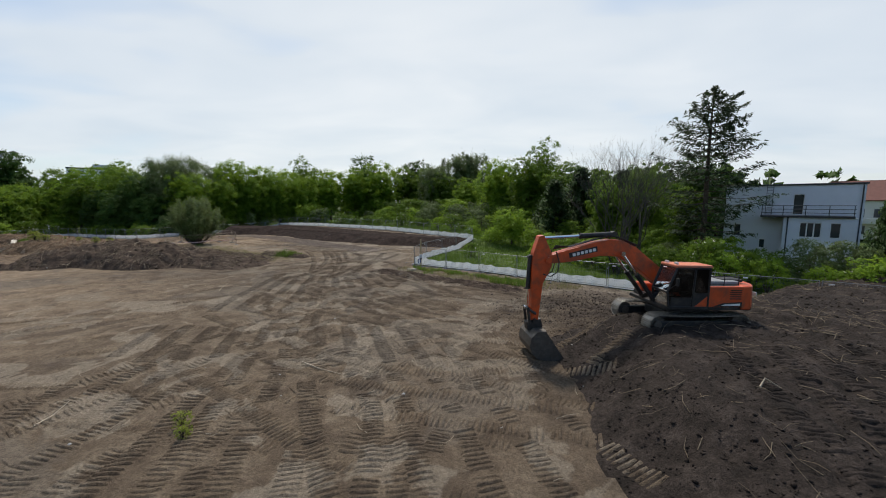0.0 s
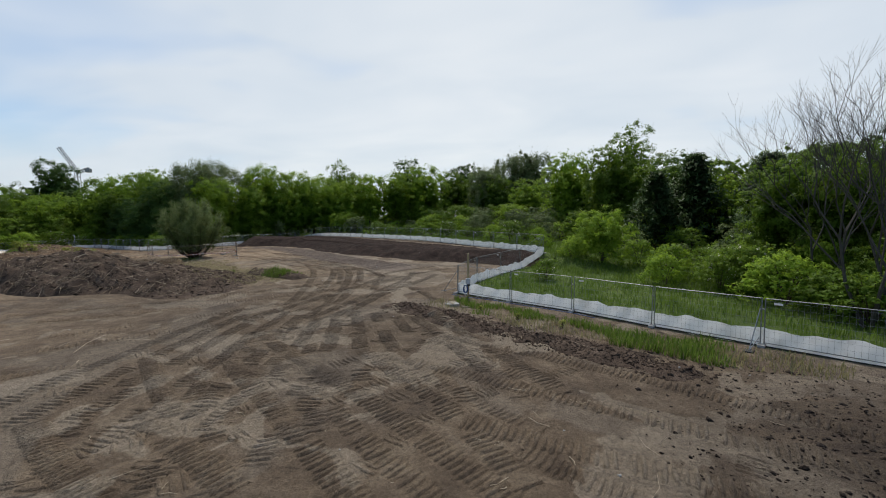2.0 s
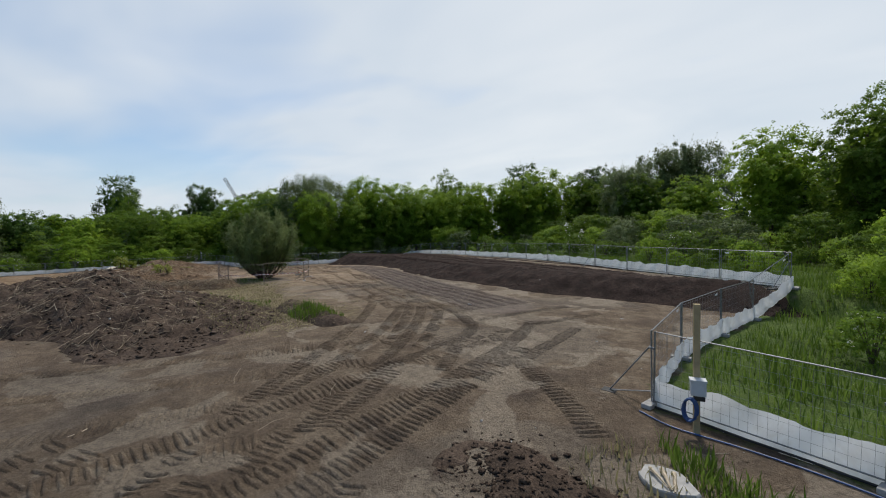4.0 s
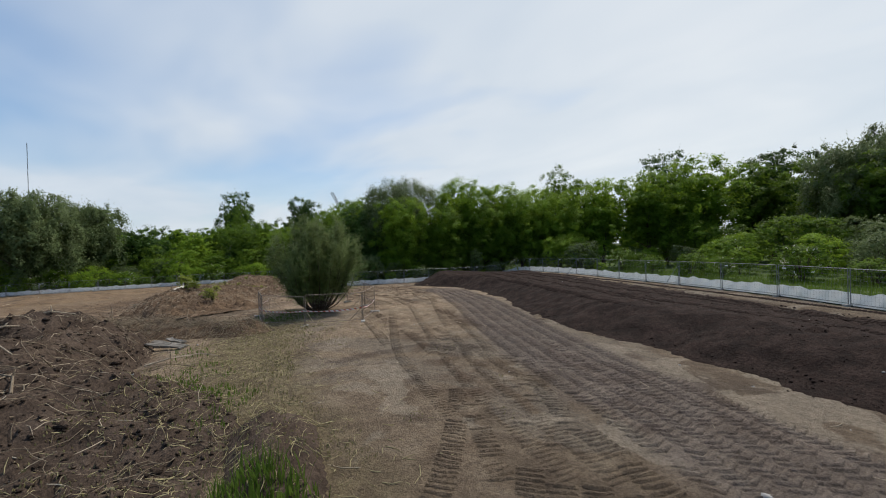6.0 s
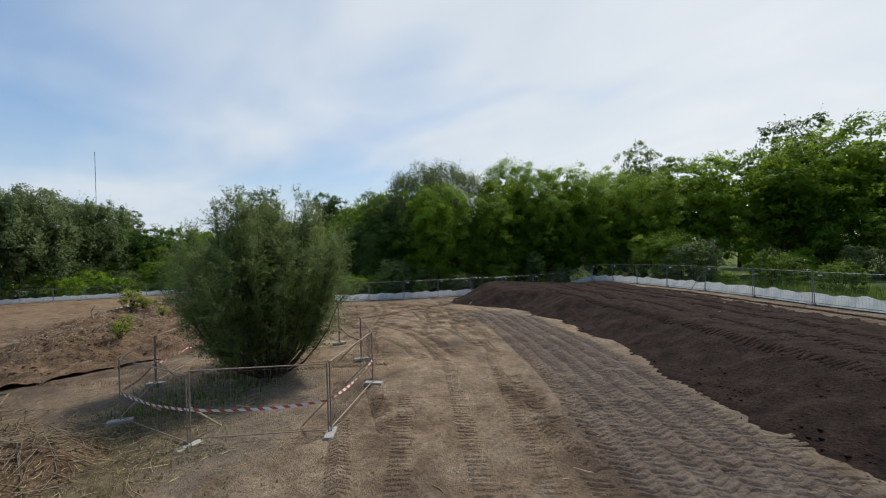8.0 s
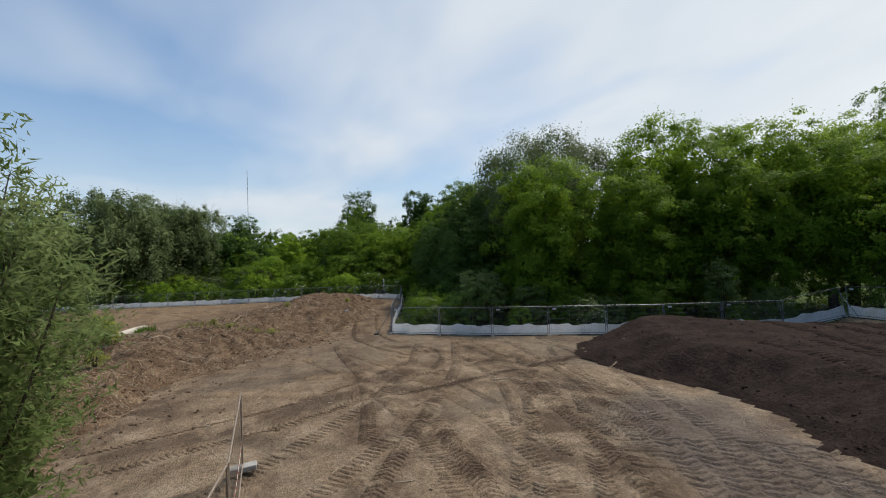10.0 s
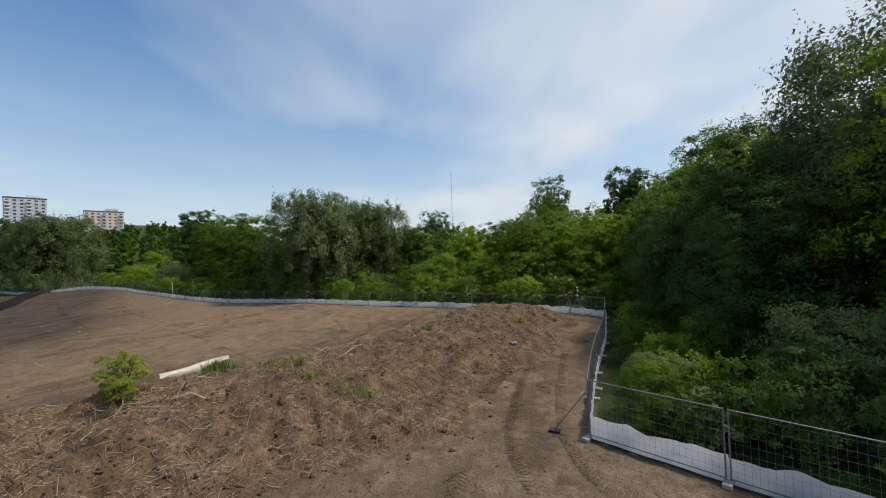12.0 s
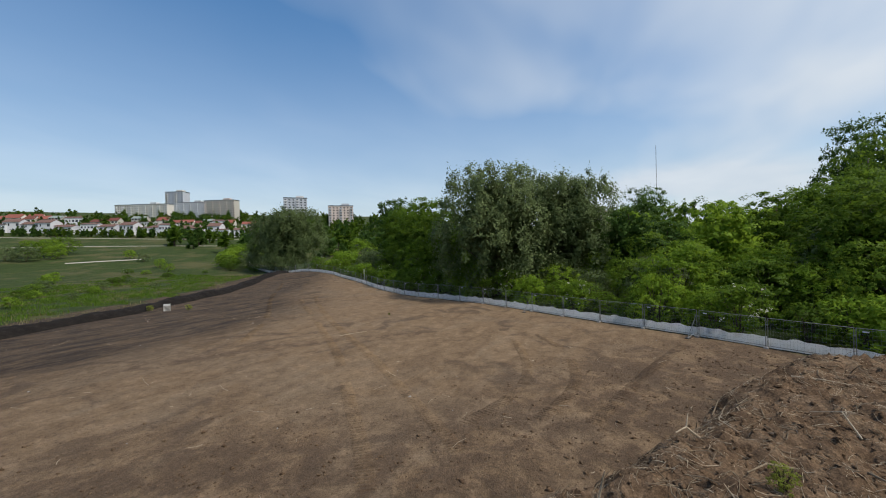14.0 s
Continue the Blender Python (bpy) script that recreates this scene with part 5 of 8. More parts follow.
hedge_line(FENCE_TERRACE, 26.0, 4.5, 3.0, (0.8, 1.3), ["thicket"], 18)
hedge_line([(34.0, 19.0), (24.0, 27.5), (18.0, 33.5), (15.5, 38.0), (15.0, 44.0), (17.5, 50.0), (19.0, 56.0)], 1.8, 1.7, 1.4, (0.8, 1.35), ["bush", "bush", "elder"], 9)
hedge_line([(34.0, 22.0), (26.0, 30.0), (20.5, 36.0), (19.0, 42.0), (20.5, 50.0), (22.0, 58.0), (20.0, 66.0), (16.0, 76.0)], 2.8, 2.8, 1.4, (0.5, 0.8), ["thicket"], 10)
hedge_line([(14.0, 62.0), (10.0, 72.0), (4.0, 80.0), (-4.0, 90.0)], 3.0, 2.4, 2.0, (0.6, 1.2), ["bush", "pale"], 11)

KIND["sallow"] = [shrub("sallow_shrub", 185, 4.6, 2.5, "leaf_sallow", 22000, 0.115, "large pale grey-green sallow leaning on the fence", droop=-0.5)]
KIND["sapling"] = [shrub("willow_sapling", 186, 5.4, 1.35, "leaf_sallow", 12000, 0.12, "upright pale willow sapling before the dark wood", droop=-0.8)]
for k, x, y, size in (("sallow", -60.4, 84.2, 1.0), ("sallow", -57.9, 86.9, 0.72), ("sallow", -63.6, 80.6, 0.55), ("sapling", -48.6, 96.8, 1.0), ("brake", -51.8, 93.8, 0.55), ("sallow", -46.8, 99.6, 0.6), ("sallow", -53.4, 91.0, 0.5),
                      ("brake", -62.4, 79.4, 0.45), ("brake", -55.6, 88.8, 0.5)):
    place(KIND[k][0], x, y, x * 1.3, size, 1.0)

KIND["shade"] = [shrub("yew_hedge", 86, 2.6, 1.9, "leaf_dark", 1000, 0.26, "dark clipped evergreen hedge before the house")]
grove_dark = [(29.5, 33.0, 0.9), (31.5, 31.5, 1.0), (33.5, 29.8, 0.95), (27.0, 34.8, 0.8)]
for x, y, s in grove_dark:
    place(KIND["shade"][0], x, y, x, s * 1.2, 0.75)
for x, y, s in ((34.6, 29.5, 0.8), (36.0, 28.0, 0.85), (37.6, 26.5, 0.8)):
    place(KIND["pine"][0], x, y, x, s * 0.5, 1.75)
spruce_ob = spruce()
spruce_ob.matrix_basis = pose(26.0, 38.0, ground_z(26.0, 38.0), 0, 0, 40)
bt = bare_tree(3, 13.5)
bt.matrix_basis = pose(16.8, 36.4, ground_z(16.8, 36.4), 0, 0, 0)
bt2 = copy_thing(bt, pose(18.6, 37.0, ground_z(18.6, 37.0), 0, 0, 130))
bt3 = copy_thing(bt, pose(19.5, 42.0, ground_z(19.5, 42.0), 0, 0, 250))
small = broad_tree("hornbeam_tree", 91, 5.7, 2.9, 0.3, "leaf_bright", 14000, 0.14, "small wide-crowned bright green tree on the meadow", "tree", slim=0.5)
small.matrix_basis = pose(10.3, 57.0, ground_z(10.3, 57.0), 0, 0, 0)
for k, x, y, size in (("elder", 3.6, 48.8, 0.62), ("bush", 12.2, 47.0, 0.9), ("bush", 13.8, 50.0, 1.1), ("pale", 16.2, 54.0, 0.8), ("bush", 7.2, 57.3, 0.7), ("bush", 8.4, 59.5, 0.8), ("elder", 15.0, 45.0, 0.9), ("bush", 5.6, 66.0, 0.7),
                        ("bush", 11.8, 62.5, 0.9), ("bush", 14.0, 57.5, 1.0), ("pale", 17.5, 49.0, 0.9), ("bush", 0.4, 69.0, 0.6)):
    place(KIND[k][0], x, y, x * 2.1, size, 1.0)
willow = sallow_bush()
willow.matrix_basis = pose(-39.9, 61.5, ground_z(-39.9, 61.5), 0, 0, 0)


# ---- grass ----
def grass_patch(name, label, region, bounds, n, height, mat, seed, kind="stuff", width=1.0):
    """Tufts of bent blades over a region."""
    rs = np.random.RandomState(seed)
    x0, y0, x1, y1 = bounds
    cx, cy = rs.uniform(x0, x1, n // 6), rs.uniform(y0, y1, n // 6)
    x, y = np.repeat(cx, 12) + rs.normal(0, 0.34, n // 6 * 12), np.repeat(cy, 12) + rs.normal(0, 0.34, n // 6 * 12)
    ok = region(x, y)
    x, y = x[ok][:n], y[ok][:n]
    m = len(x)
    z = surface_z(x, y) - 0.02
    a = rs.uniform(0, math.tau, m)
    h = height * rs.uniform(0.5, 1.4, m) * (1 + 0.5 * vnoise(x, y, 0.5, 2))
    w = (0.010 + 0.016 * rs.rand(m)) * width
    lean = rs.uniform(0.1, 0.6, m) * h
    dx, dy = np.cos(a), np.sin(a)
    p0 = np.stack([x - dy * w, y + dx * w, z], 1)
    p1 = np.stack([x + dy * w, y - dx * w, z], 1)
    p2 = np.stack([x + dx * lean * 0.4 + dy * w * 0.7, y + dy * lean * 0.4 - dx * w * 0.7, z + h * 0.6], 1)
    p3 = np.stack([x + dx * lean * 0.4 - dy * w * 0.7, y + dy * lean * 0.4 + dx * w * 0.7, z + h * 0.6], 1)
    p4 = np.stack([x + dx * lean, y + dy * lean, z + h], 1)
    V = np.stack([p0, p1, p2, p3, p4], 1).reshape(-1, 3)
    k = np.arange(m) * 5
    ob = new(name, mesh_np(name, V, np.stack([k, k + 1, k + 2, k + 3], 1), np.stack([k + 3, k + 2, k + 4], 1), mat=M[mat]))
    return tagged(ob, label, "grass", kind=kind)


MEADOW = [(-2.6, 43.6), (-1.3, 47.3), (0.4, 50.5), (3.3, 56.0), (5.4, 58.8), (-10.3, 76.6), (-26.5, 90.6), (-42.8, 102.5), (-38, 108), (-20, 100), (0, 84), (14, 66), (20, 52), (17, 40), (17, 32), (11.5, 33.0), (6.0, 37.4)]
grass_patch("meadow_grass", "tall fresh green meadow grass behind the fence", lambda x, y: inside(x, y, MEADOW), (-44, 30, 22, 110), 80000, 0.40, "grass", 1)
strip = lambda x, y: (line_distance(x, y, [(-3.5, 39.7), (0.5, 36.8), (4.5, 34.0), (10.0, 30.8)])[0] < 1.2 + 0.9 * vnoise(x, y, 0.6, 2))
grass_patch("verge_grass", "rough green and yellow grass verge before the fence", lambda x, y: strip(x, y) & (vnoise(x, y, 0.45, 2) > -0.02), (-6, 28, 13, 42), 30000, 0.33, "grass", 2)
grass_patch("verge_grass", "dry yellow grass among the verge", strip, (-6, 28, 13, 42), 8000, 0.22, "grass_dry", 3)


# ---- the digger: local x forward, y to its left, z up from under the tracks ----
M["orange"] = plain("worn_orange_paint", (0.57, 0.074, 0.013), 0.42, vary=0.25, scale=1.6, spec=0.45, bump=0.04, dirt=(0.15, 0.055, 0.030), dirt_amount=0.75, dirt_scale=1.8)
M["orange_roof"] = plain("sun_bleached_orange_paint", (0.60, 0.17, 0.085), 0.55, vary=0.15, scale=2, dirt=(0.30, 0.17, 0.12))
M["black_steel"] = plain("black_painted_steel", (0.020, 0.020, 0.021), 0.5, 0.2, vary=0.3, scale=4, dirt=(0.075, 0.060, 0.048), dirt_amount=0.6)
M["mud_steel"] = plain("muddy_bare_steel", (0.12, 0.105, 0.09), 0.55, 0.5, vary=0.4, scale=5, dirt=(0.09, 0.07, 0.055), dirt_amount=0.8)
M["worn_steel"] = plain("polished_worn_steel", (0.36, 0.34, 0.31), 0.38, 0.8, vary=0.35, scale=6, dirt=(0.11, 0.09, 0.07), dirt_amount=0.6)
M["chrome"] = plain("chrome_rod", (0.75, 0.76, 0.78), 0.12, 1.0, vary=0.05)
M["white_paint"] = plain("white_paint", (0.72, 0.72, 0.70), 0.55, vary=0.1, scale=4, dirt=(0.4, 0.37, 0.32))
M["grey_panel"] = plain("grey_painted_panel", (0.24, 0.25, 0.26), 0.5, vary=0.15, scale=3, dirt=(0.16, 0.13, 0.10))
M["lamp_glass"] = plain("lamp_lens", (0.6, 0.6, 0.58), 0.15, 0.0, vary=0.05)


def glass_material(name, tint, rough=0.03, alpha=0.35):
    m, nt, out = material(name)
    g = node(nt, "ShaderNodeBsdfGlossy", Color=(0.9, 0.95, 1, 1), Roughness=rough)
    t = node(nt, "ShaderNodeBsdfTransparent", Color=(*tint, 1))
    f = node(nt, "ShaderNodeFresnel", IOR=1.5)
    s = node(nt, "ShaderNodeMixShader", i0=f.outputs[0], i1=t.outputs[0], i2=g.outputs[0])
    link(nt, s.outputs[0], out.inputs[0])
    return m


M["cab_glass"] = glass_material("tinted_cab_glass", (0.22, 0.25, 0.26))


def cylinder_ram(parent, a, b, r, share=0.55):
    """A hydraulic ram: barrel, rod and two eyes."""
    a, b = Vector(a), Vector(b)
    mid = a.lerp(b, share)
    bm = bmesh.new()
    add_rod(bm, a, mid, r, sides=14)
    add_rod(bm, mid - (b - a).normalized() * 0.07, mid, r * 1.18, sides=14)
    add_rod(bm, a + Vector((0, -r * 1.1, 0)), a + Vector((0, r * 1.1, 0)), r * 1.15, sides=12)
    barrel = part("ram_barrel", bm, M["black_steel"], parent, "black hydraulic cylinder")
    bm = bmesh.new()
    add_rod(bm, mid, b, r * 0.55, sides=12)
    add_rod(bm, b + Vector((0, -r, 0)), b + Vector((0, r, 0)), r * 0.95, sides=12)
    part("ram_rod", bm, M["chrome"], barrel, "bright chrome rod")


def build_excavator():
    dg = thing("excavator", "orange tracked excavator with black cab, bucket lowered to the soil", "excavator")
    # undercarriage
    bm = bmesh.new()
    add_box(bm, (2.3, 1.5, 0.42), Matrix.Translation((0, 0, 0.72)), 0.08)
    add_rod(bm, (0, 0, 0.9), (0, 0, 1.12), 0.72, sides=28)
    part("carbody", bm, M["black_steel"], dg, "muddy black undercarriage")
    shoe = bmesh.new()
    add_box(shoe, (0.205, 0.60, 0.03), Matrix.Translation((0, 0, 0)), 0.006)
    for x in (-0.075, 0.0, 0.075):
        add_box(shoe, (0.018, 0.60, 0.05), Matrix.Translation((x, 0, 0.03)))
    shoe_me = bpy.data.meshes.new("track_shoe")
    shoe.to_mesh(shoe_me)
    shoe.free()
    shoe_me.materials.append(M["worn_steel"])
    R, half = 0.43, 1.95
    for side in (1, -1):
        y = side * 1.22
        bm = bmesh.new()
        outline = [(-half - 0.25, 0.30), (half + 0.2, 0.30), (half + 0.1, 0.62), (-half - 0.1, 0.66)]
        add_prism(bm, outline, 0.34, Matrix.Translation((0, y, 0)), 0.03)
        for i in range(7):
            add_rod(bm, (-1.5 + i * 0.5, y - 0.2, 0.2), (-1.5 + i * 0.5, y + 0.2, 0.2), 0.13, sides=14)
        for x in (-0.7, 0.8):
            add_rod(bm, (x, y - 0.16, 0.80), (x, y + 0.16, 0.80), 0.07, sides=12)
        track = part("track", bm, M["black_steel"], dg, "muddy track frame with rollers")
        for x, name in ((half, "idler"), (-half, "sprocket")):
            bm = bmesh.new()
            add_rod(bm, (x, y - 0.10, 0.48), (x, y + 0.10, 0.48), 0.36, sides=24)
            add_rod(bm, (x, y - 0.22, 0.48), (x, y + 0.22, 0.48), 0.18, sides=18)
            part(name, bm, M["mud_steel"], track)
        straight, arc = 2 * half, math.pi * R
        total = 2 * (straight + arc)
        n = 49
        for i in range(n):
            s = total * i / n
            if s < straight:
                x, z, a = -half + s, 0.48 + R - 0.035 * math.sin(math.pi * s / straight), 0.0
            elif s < straight + arc:
                t = (s - straight) / R
                x, z, a = half + R * math.sin(t), 0.48 + R * math.cos(t), t
            elif s < 2 * straight + arc:
                x, z, a = half - (s - straight - arc), 0.48 - R, math.pi
            else:
                t = (s - 2 * straight - arc) / R
                x, z, a = -half - R * math.sin(t), 0.48 - R * math.cos(t), math.pi + t
            ob = new("track_shoe", shoe_me)
            ob.parent = track
            ob.matrix_basis = Matrix.Translation((x, y, z)) @ Matrix.Rotation(a, 4, "Y")
    # deck, counterweight, engine house
    bm = bmesh.new()
    add_box(bm, (4.1, 2.7, 0.16), Matrix.Translation((-0.45, 0, 1.20)), 0.03)
    add_box(bm, (1.3, 0.9, 0.3), Matrix.Translation((0.75, -0.9, 1.34)), 0.05)
    part("deck", bm, M["black_steel"], dg)
    bm = bmesh.new()
    pts = []
    for i in range(15):
        a = -1.12 + 2.24 * i / 14
        pts.append((-2.05 - 1.15 * math.cos(a * 1.15), 1.42 * math.sin(a) / math.sin(1.12)))
    ring = [(-1.95, -1.42)] + pts + [(-1.95, 1.42)]
    low = [bm.verts.new((x, y, 1.16)) for x, y in ring]
    high = [bm.verts.new((x + (0.06 if x < -2.0 else 0), y * 0.985, 2.22)) for x, y in ring]
    bm.faces.new(low), bm.faces.new(high[::-1])
    for i in range(len(ring)):
        j = (i + 1) % len(ring)
        bm.faces.new((low[i], high[i], high[j], low[j]))
    bmesh.ops.recalc_face_normals(bm, faces=bm.faces)
    bmesh.ops.bevel(bm, geom=[e for e in bm.edges if abs(e.verts[0].co.z - e.verts[1].co.z) < 0.01], offset=0.06, segments=3, affect="EDGES", profile=0.5)
    cw = part("counterweight", bm, M["orange"], dg, "rounded orange counterweight")
    bm = bmesh.new()
    add_box(bm, (0.04, 1.7, 0.16), Matrix.Translation((-3.2, 0, 1.75)), 0.01)
    part("stripe", bm, M["white_paint"], cw, "pale marking bar")
    for side in (1, -1):
        y = side * 1.30
        bm = bmesh.new()
        outline = [(-2.0, 1.28), (0.35 if side > 0 else 0.1, 1.28), (-0.28, 1.80), (-0.33, 2.18), (-2.0, 2.20)]
        add_prism(bm, outline, 0.22, Matrix.Translation((0, y, 0)), 0.025)
        panel = part("side_panel", bm, M["orange"], dg, "orange engine cover with a black louvre")
        bm = bmesh.new()
        add_prism(bm, [(-1.95, 1.30), (-0.55, 1.30), (-1.0, 1.46), (-1.95, 1.52)], 0.02, Matrix.Translation((0, y + side * 0.118, 0)))
        part("decal", bm, M["black_steel"], panel, "black swept marking")
        bm = bmesh.new()
        add_prism(bm, [(-1.85, 1.36), (-0.9, 1.34), (-1.15, 1.42), (-1.85, 1.45)], 0.012, Matrix.Translation((0, y + side * 0.13, 0)))
        part("decal", bm, M["white_paint"], panel, "pale marking bar")
        for k in range(5):
            bm = bmesh.new()
            add_box(bm, (0.55, 0.02, 0.045), Matrix.Translation((-1.6, y + side * 0.12, 1.66 + k * 0.095)), 0.008)
            part("louvre", bm, M["black_steel"], panel)
    bm = bmesh.new()
    add_box(bm, (1.75, 2.55, 0.95), Matrix.Translation((-1.15, 0, 1.72)), 0.05)
    house = part("engine_house", bm, M["black_steel"], dg)
    bm = bmesh.new()
    add_box(bm, (1.5, 2.1, 0.16), Matrix.Translation((-1.35, -0.05, 2.28)), 0.04)
    part("hood", bm, M["grey_panel"], house, "grey engine hood")
    bm = bmesh.new()
    add_box(bm, (1.0, 0.75, 0.14), Matrix.Translation((-2.05, 0.35, 2.33)), 0.04)
    part("walkway", bm, M["black_steel"], house)
    bm = bmesh.new()
    add_rod(bm, (-1.7, -0.75, 2.2), (-1.7, -0.75, 2.75), 0.065, sides=12)
    part("exhaust", bm, M["black_steel"], house)
    for y in (-1.25, 1.22):
        bm = bmesh.new()
        for x in (-0.45, -1.15, -1.85):
            add_rod(bm, (x, y, 2.2), (x, y, 2.62), 0.018, sides=6)
        add_rod(bm, (-0.45, y, 2.62), (-1.85, y, 2.62), 0.018, sides=6)
        part("handrail", bm, M["black_steel"], dg)
    bm = bmesh.new()
    add_box(bm, (1.25, 0.62, 0.55), Matrix.Translation((0.75, -1.05, 1.60)), 0.06)
    part("tool_box", bm, M["orange"], dg, "orange tool box beside the boom")
    # cab
    cab = new("cab")
    cab.parent = dg
    tagged(cab, "black cab with tinted windows and an orange roof")
    y0, y1 = 0.42, 1.40
    side = [(-0.30, 1.26), (1.55, 1.26), (1.66, 1.95), (1.30, 3.0), (-0.26, 3.0)]
    bm = bmesh.new()
    for y in (y0, y1):
        for a, b in zip(side, side[1:] + side[:1]):
            add_rod(bm, (a[0], y, a[1]), (b[0], y, b[1]), 0.05, sides=6)
    for x, z in side:
        add_rod(bm, (x, y0, z), (x, y1, z), 0.05, sides=6)
    add_rod(bm, (0.45, y1, 1.26), (0.42, y1, 3.0), 0.045, sides=6)
    part("cab_frame", bm, M["black_steel"], cab)
    bm = bmesh.new()
    add_box(bm, (1.85, 0.94, 0.05), Matrix.Translation((0.62, 0.91, 1.26)))
    add_box(bm, (0.05, 0.92, 1.70), Matrix.Translation((-0.27, 0.91, 2.1)))
    add_box(bm, (0.75, 0.03, 0.62), Matrix.Translation((0.06, y1 - 0.01, 1.58)))
    add_box(bm, (0.95, 0.03, 0.42), Matrix.Translation((0.98, y1 - 0.01, 1.48)))
    part("cab_panel", bm, M["black_steel"], cab)
    bm = bmesh.new()
    add_box(bm, (1.72, 1.06, 0.13), Matrix.Translation((0.50, 0.91, 3.06)), 0.05)
    part("cab_roof", bm, M["orange_roof"], cab, "bleached orange cab roof")
    for name, quad in (("windscreen", [(1.60, y0, 1.32), (1.60, y1, 1.32), (1.64, y1, 1.95), (1.30, y1, 2.96), (1.30, y0, 2.96), (1.64, y0, 1.95)]),
                       ("door_window", [(0.50, y1, 1.70), (1.56, y1, 1.70), (1.62, y1, 1.95), (1.28, y1, 2.95), (0.48, y1, 2.95)]),
                       ("rear_window", [(-0.25, y1, 1.92), (0.40, y1, 1.92), (0.38, y1, 2.95), (-0.23, y1, 2.95)]),
                       ("right_window", [(-0.25, y0, 1.70), (1.56, y0, 1.70), (1.62, y0, 1.95), (1.28, y0, 2.95), (-0.23, y0, 2.95)])):
        bm = bmesh.new()
        f = bm.faces.new([bm.verts.new(q) for q in quad])
        bmesh.ops.solidify(bm, geom=[f], thickness=0.008)
        pane = part(name, bm, M["cab_glass"], cab, "tinted window pane")
    bm = bmesh.new()
    add_box(bm, (0.5, 0.5, 0.14), Matrix.Translation((0.3, 0.9, 1.75)), 0.05)
    add_box(bm, (0.14, 0.5, 0.85), Matrix.Translation((0.05, 0.9, 2.15)), 0.05)
    add_box(bm, (0.3, 0.9, 0.3), Matrix.Translation((0.9, 0.9, 1.5)), 0.05)
    part("driver_seat", bm, M["rubber"], cab)
    bm = bmesh.new()
    add_rod(bm, (1.62, y1 + 0.02, 2.05), (1.42, y1 + 0.22, 2.35), 0.015, sides=6)
    add_box(bm, (0.06, 0.16, 0.34), Matrix.Translation((1.42, y1 + 0.24, 2.42)), 0.02)
    part("mirror", bm, M["black_steel"], cab)
    for y in (0.6, 1.2):
        bm = bmesh.new()
        add_box(bm, (0.12, 0.15, 0.11), Matrix.Translation((1.22, y, 3.17)), 0.025)
        part("work_lamp", bm, M["lamp_glass"], cab)
    # boom, arm, bucket
    bm = bmesh.new()
    add_prism(bm, [(0.05, 1.50), (0.45, 1.42), (1.4, 2.05), (2.5, 2.85), (3.3, 3.28), (4.2, 3.30), (5.5, 3.02), (6.52, 2.90), (6.72, 3.05), (6.66, 3.24), (5.6, 3.58), (4.5, 3.90), (3.75, 4.05), (3.2, 4.02), (2.5, 3.72), (1.3, 2.85), (0.05, 1.85)], 0.48, bevel=0.03)
    boom = part("boom", bm, M["orange"], dg, "cranked orange boom")
    for y in (-0.253, 0.253):
        bm = bmesh.new()
        add_prism(bm, [(5.65, 3.18), (4.35, 3.50), (4.40, 3.74), (5.70, 3.40)], 0.012, Matrix.Translation((0, y, 0)))
        plate = part("name_plate", bm, M["black_steel"], boom, "dark plate with pale lettering bars")
        for k in range(6):
            bm = bmesh.new()
            x = 4.52 + k * 0.185
            z = 3.60 - (x - 4.40) * 0.255
            add_box(bm, (0.13, 0.01, 0.13), Matrix.Translation((x, y + math.copysign(0.009, y), z)) @ Matrix.Rotation(radians(14.5), 4, "Y"))
            part("letter_bar", bm, M["white_paint"], plate)
    bm = bmesh.new()
    for k, y in enumerate((-0.12, -0.06, 0.0, 0.06, 0.12)):
        add_path(bm, [(2.4, y, 3.70 + 0.03 * k), (3.2, y, 4.12), (3.75, y, 4.17 + 0.02 * k), (4.5, y, 4.0), (5.6, y, 3.66), (6.3, y, 3.52 + 0.05 * k)], 0.022, 6)
    part("hose", bm, M["rubber"], boom, "bundle of black hydraulic hoses")
    bm = bmesh.new()
    add_path(bm, [(6.3, 0.30, 3.45), (6.15, 0.34, 3.0), (6.2, 0.36, 2.55), (6.5, 0.34, 2.35), (6.85, 0.30, 2.45)], 0.028, 6)
    add_path(bm, [(6.3, -0.30, 3.45), (6.05, -0.34, 2.95), (6.15, -0.36, 2.45), (6.5, -0.34, 2.25), (6.85, -0.30, 2.4)], 0.028, 6)
    part("hose", bm, M["rubber"], boom)
    bm = bmesh.new()
    add_prism(bm, [(6.86, 4.16), (7.08, 4.12), (7.30, 3.35), (7.32, 2.6), (7.22, 0.32), (6.90, 0.30), (6.78, 2.0), (6.42, 2.75), (6.42, 3.30)], 0.42, bevel=0.03)
    add_rod(bm, (6.62, -0.33, 3.06), (6.62, 0.33, 3.06), 0.13, sides=16)
    arm = part("arm", bm, M["orange"], dg, "upright orange dipper arm")
    cylinder_ram(dg, (3.55, 0, 4.28), (6.93, 0, 4.02), 0.115, 0.47)
    for y in (-0.40, 0.40):
        cylinder_ram(dg, (1.55, y, 1.35), (3.25, y, 3.45), 0.10, 0.55)
    cylinder_ram(dg, (7.38, 0, 3.15), (7.42, 0, 0.85), 0.095, 0.62)
    bm = bmesh.new()
    for y in (-0.27, 0.27):
        add_rod(bm, (7.42, y, 0.85), (7.05, y, 0.62), 0.06, sides=8)
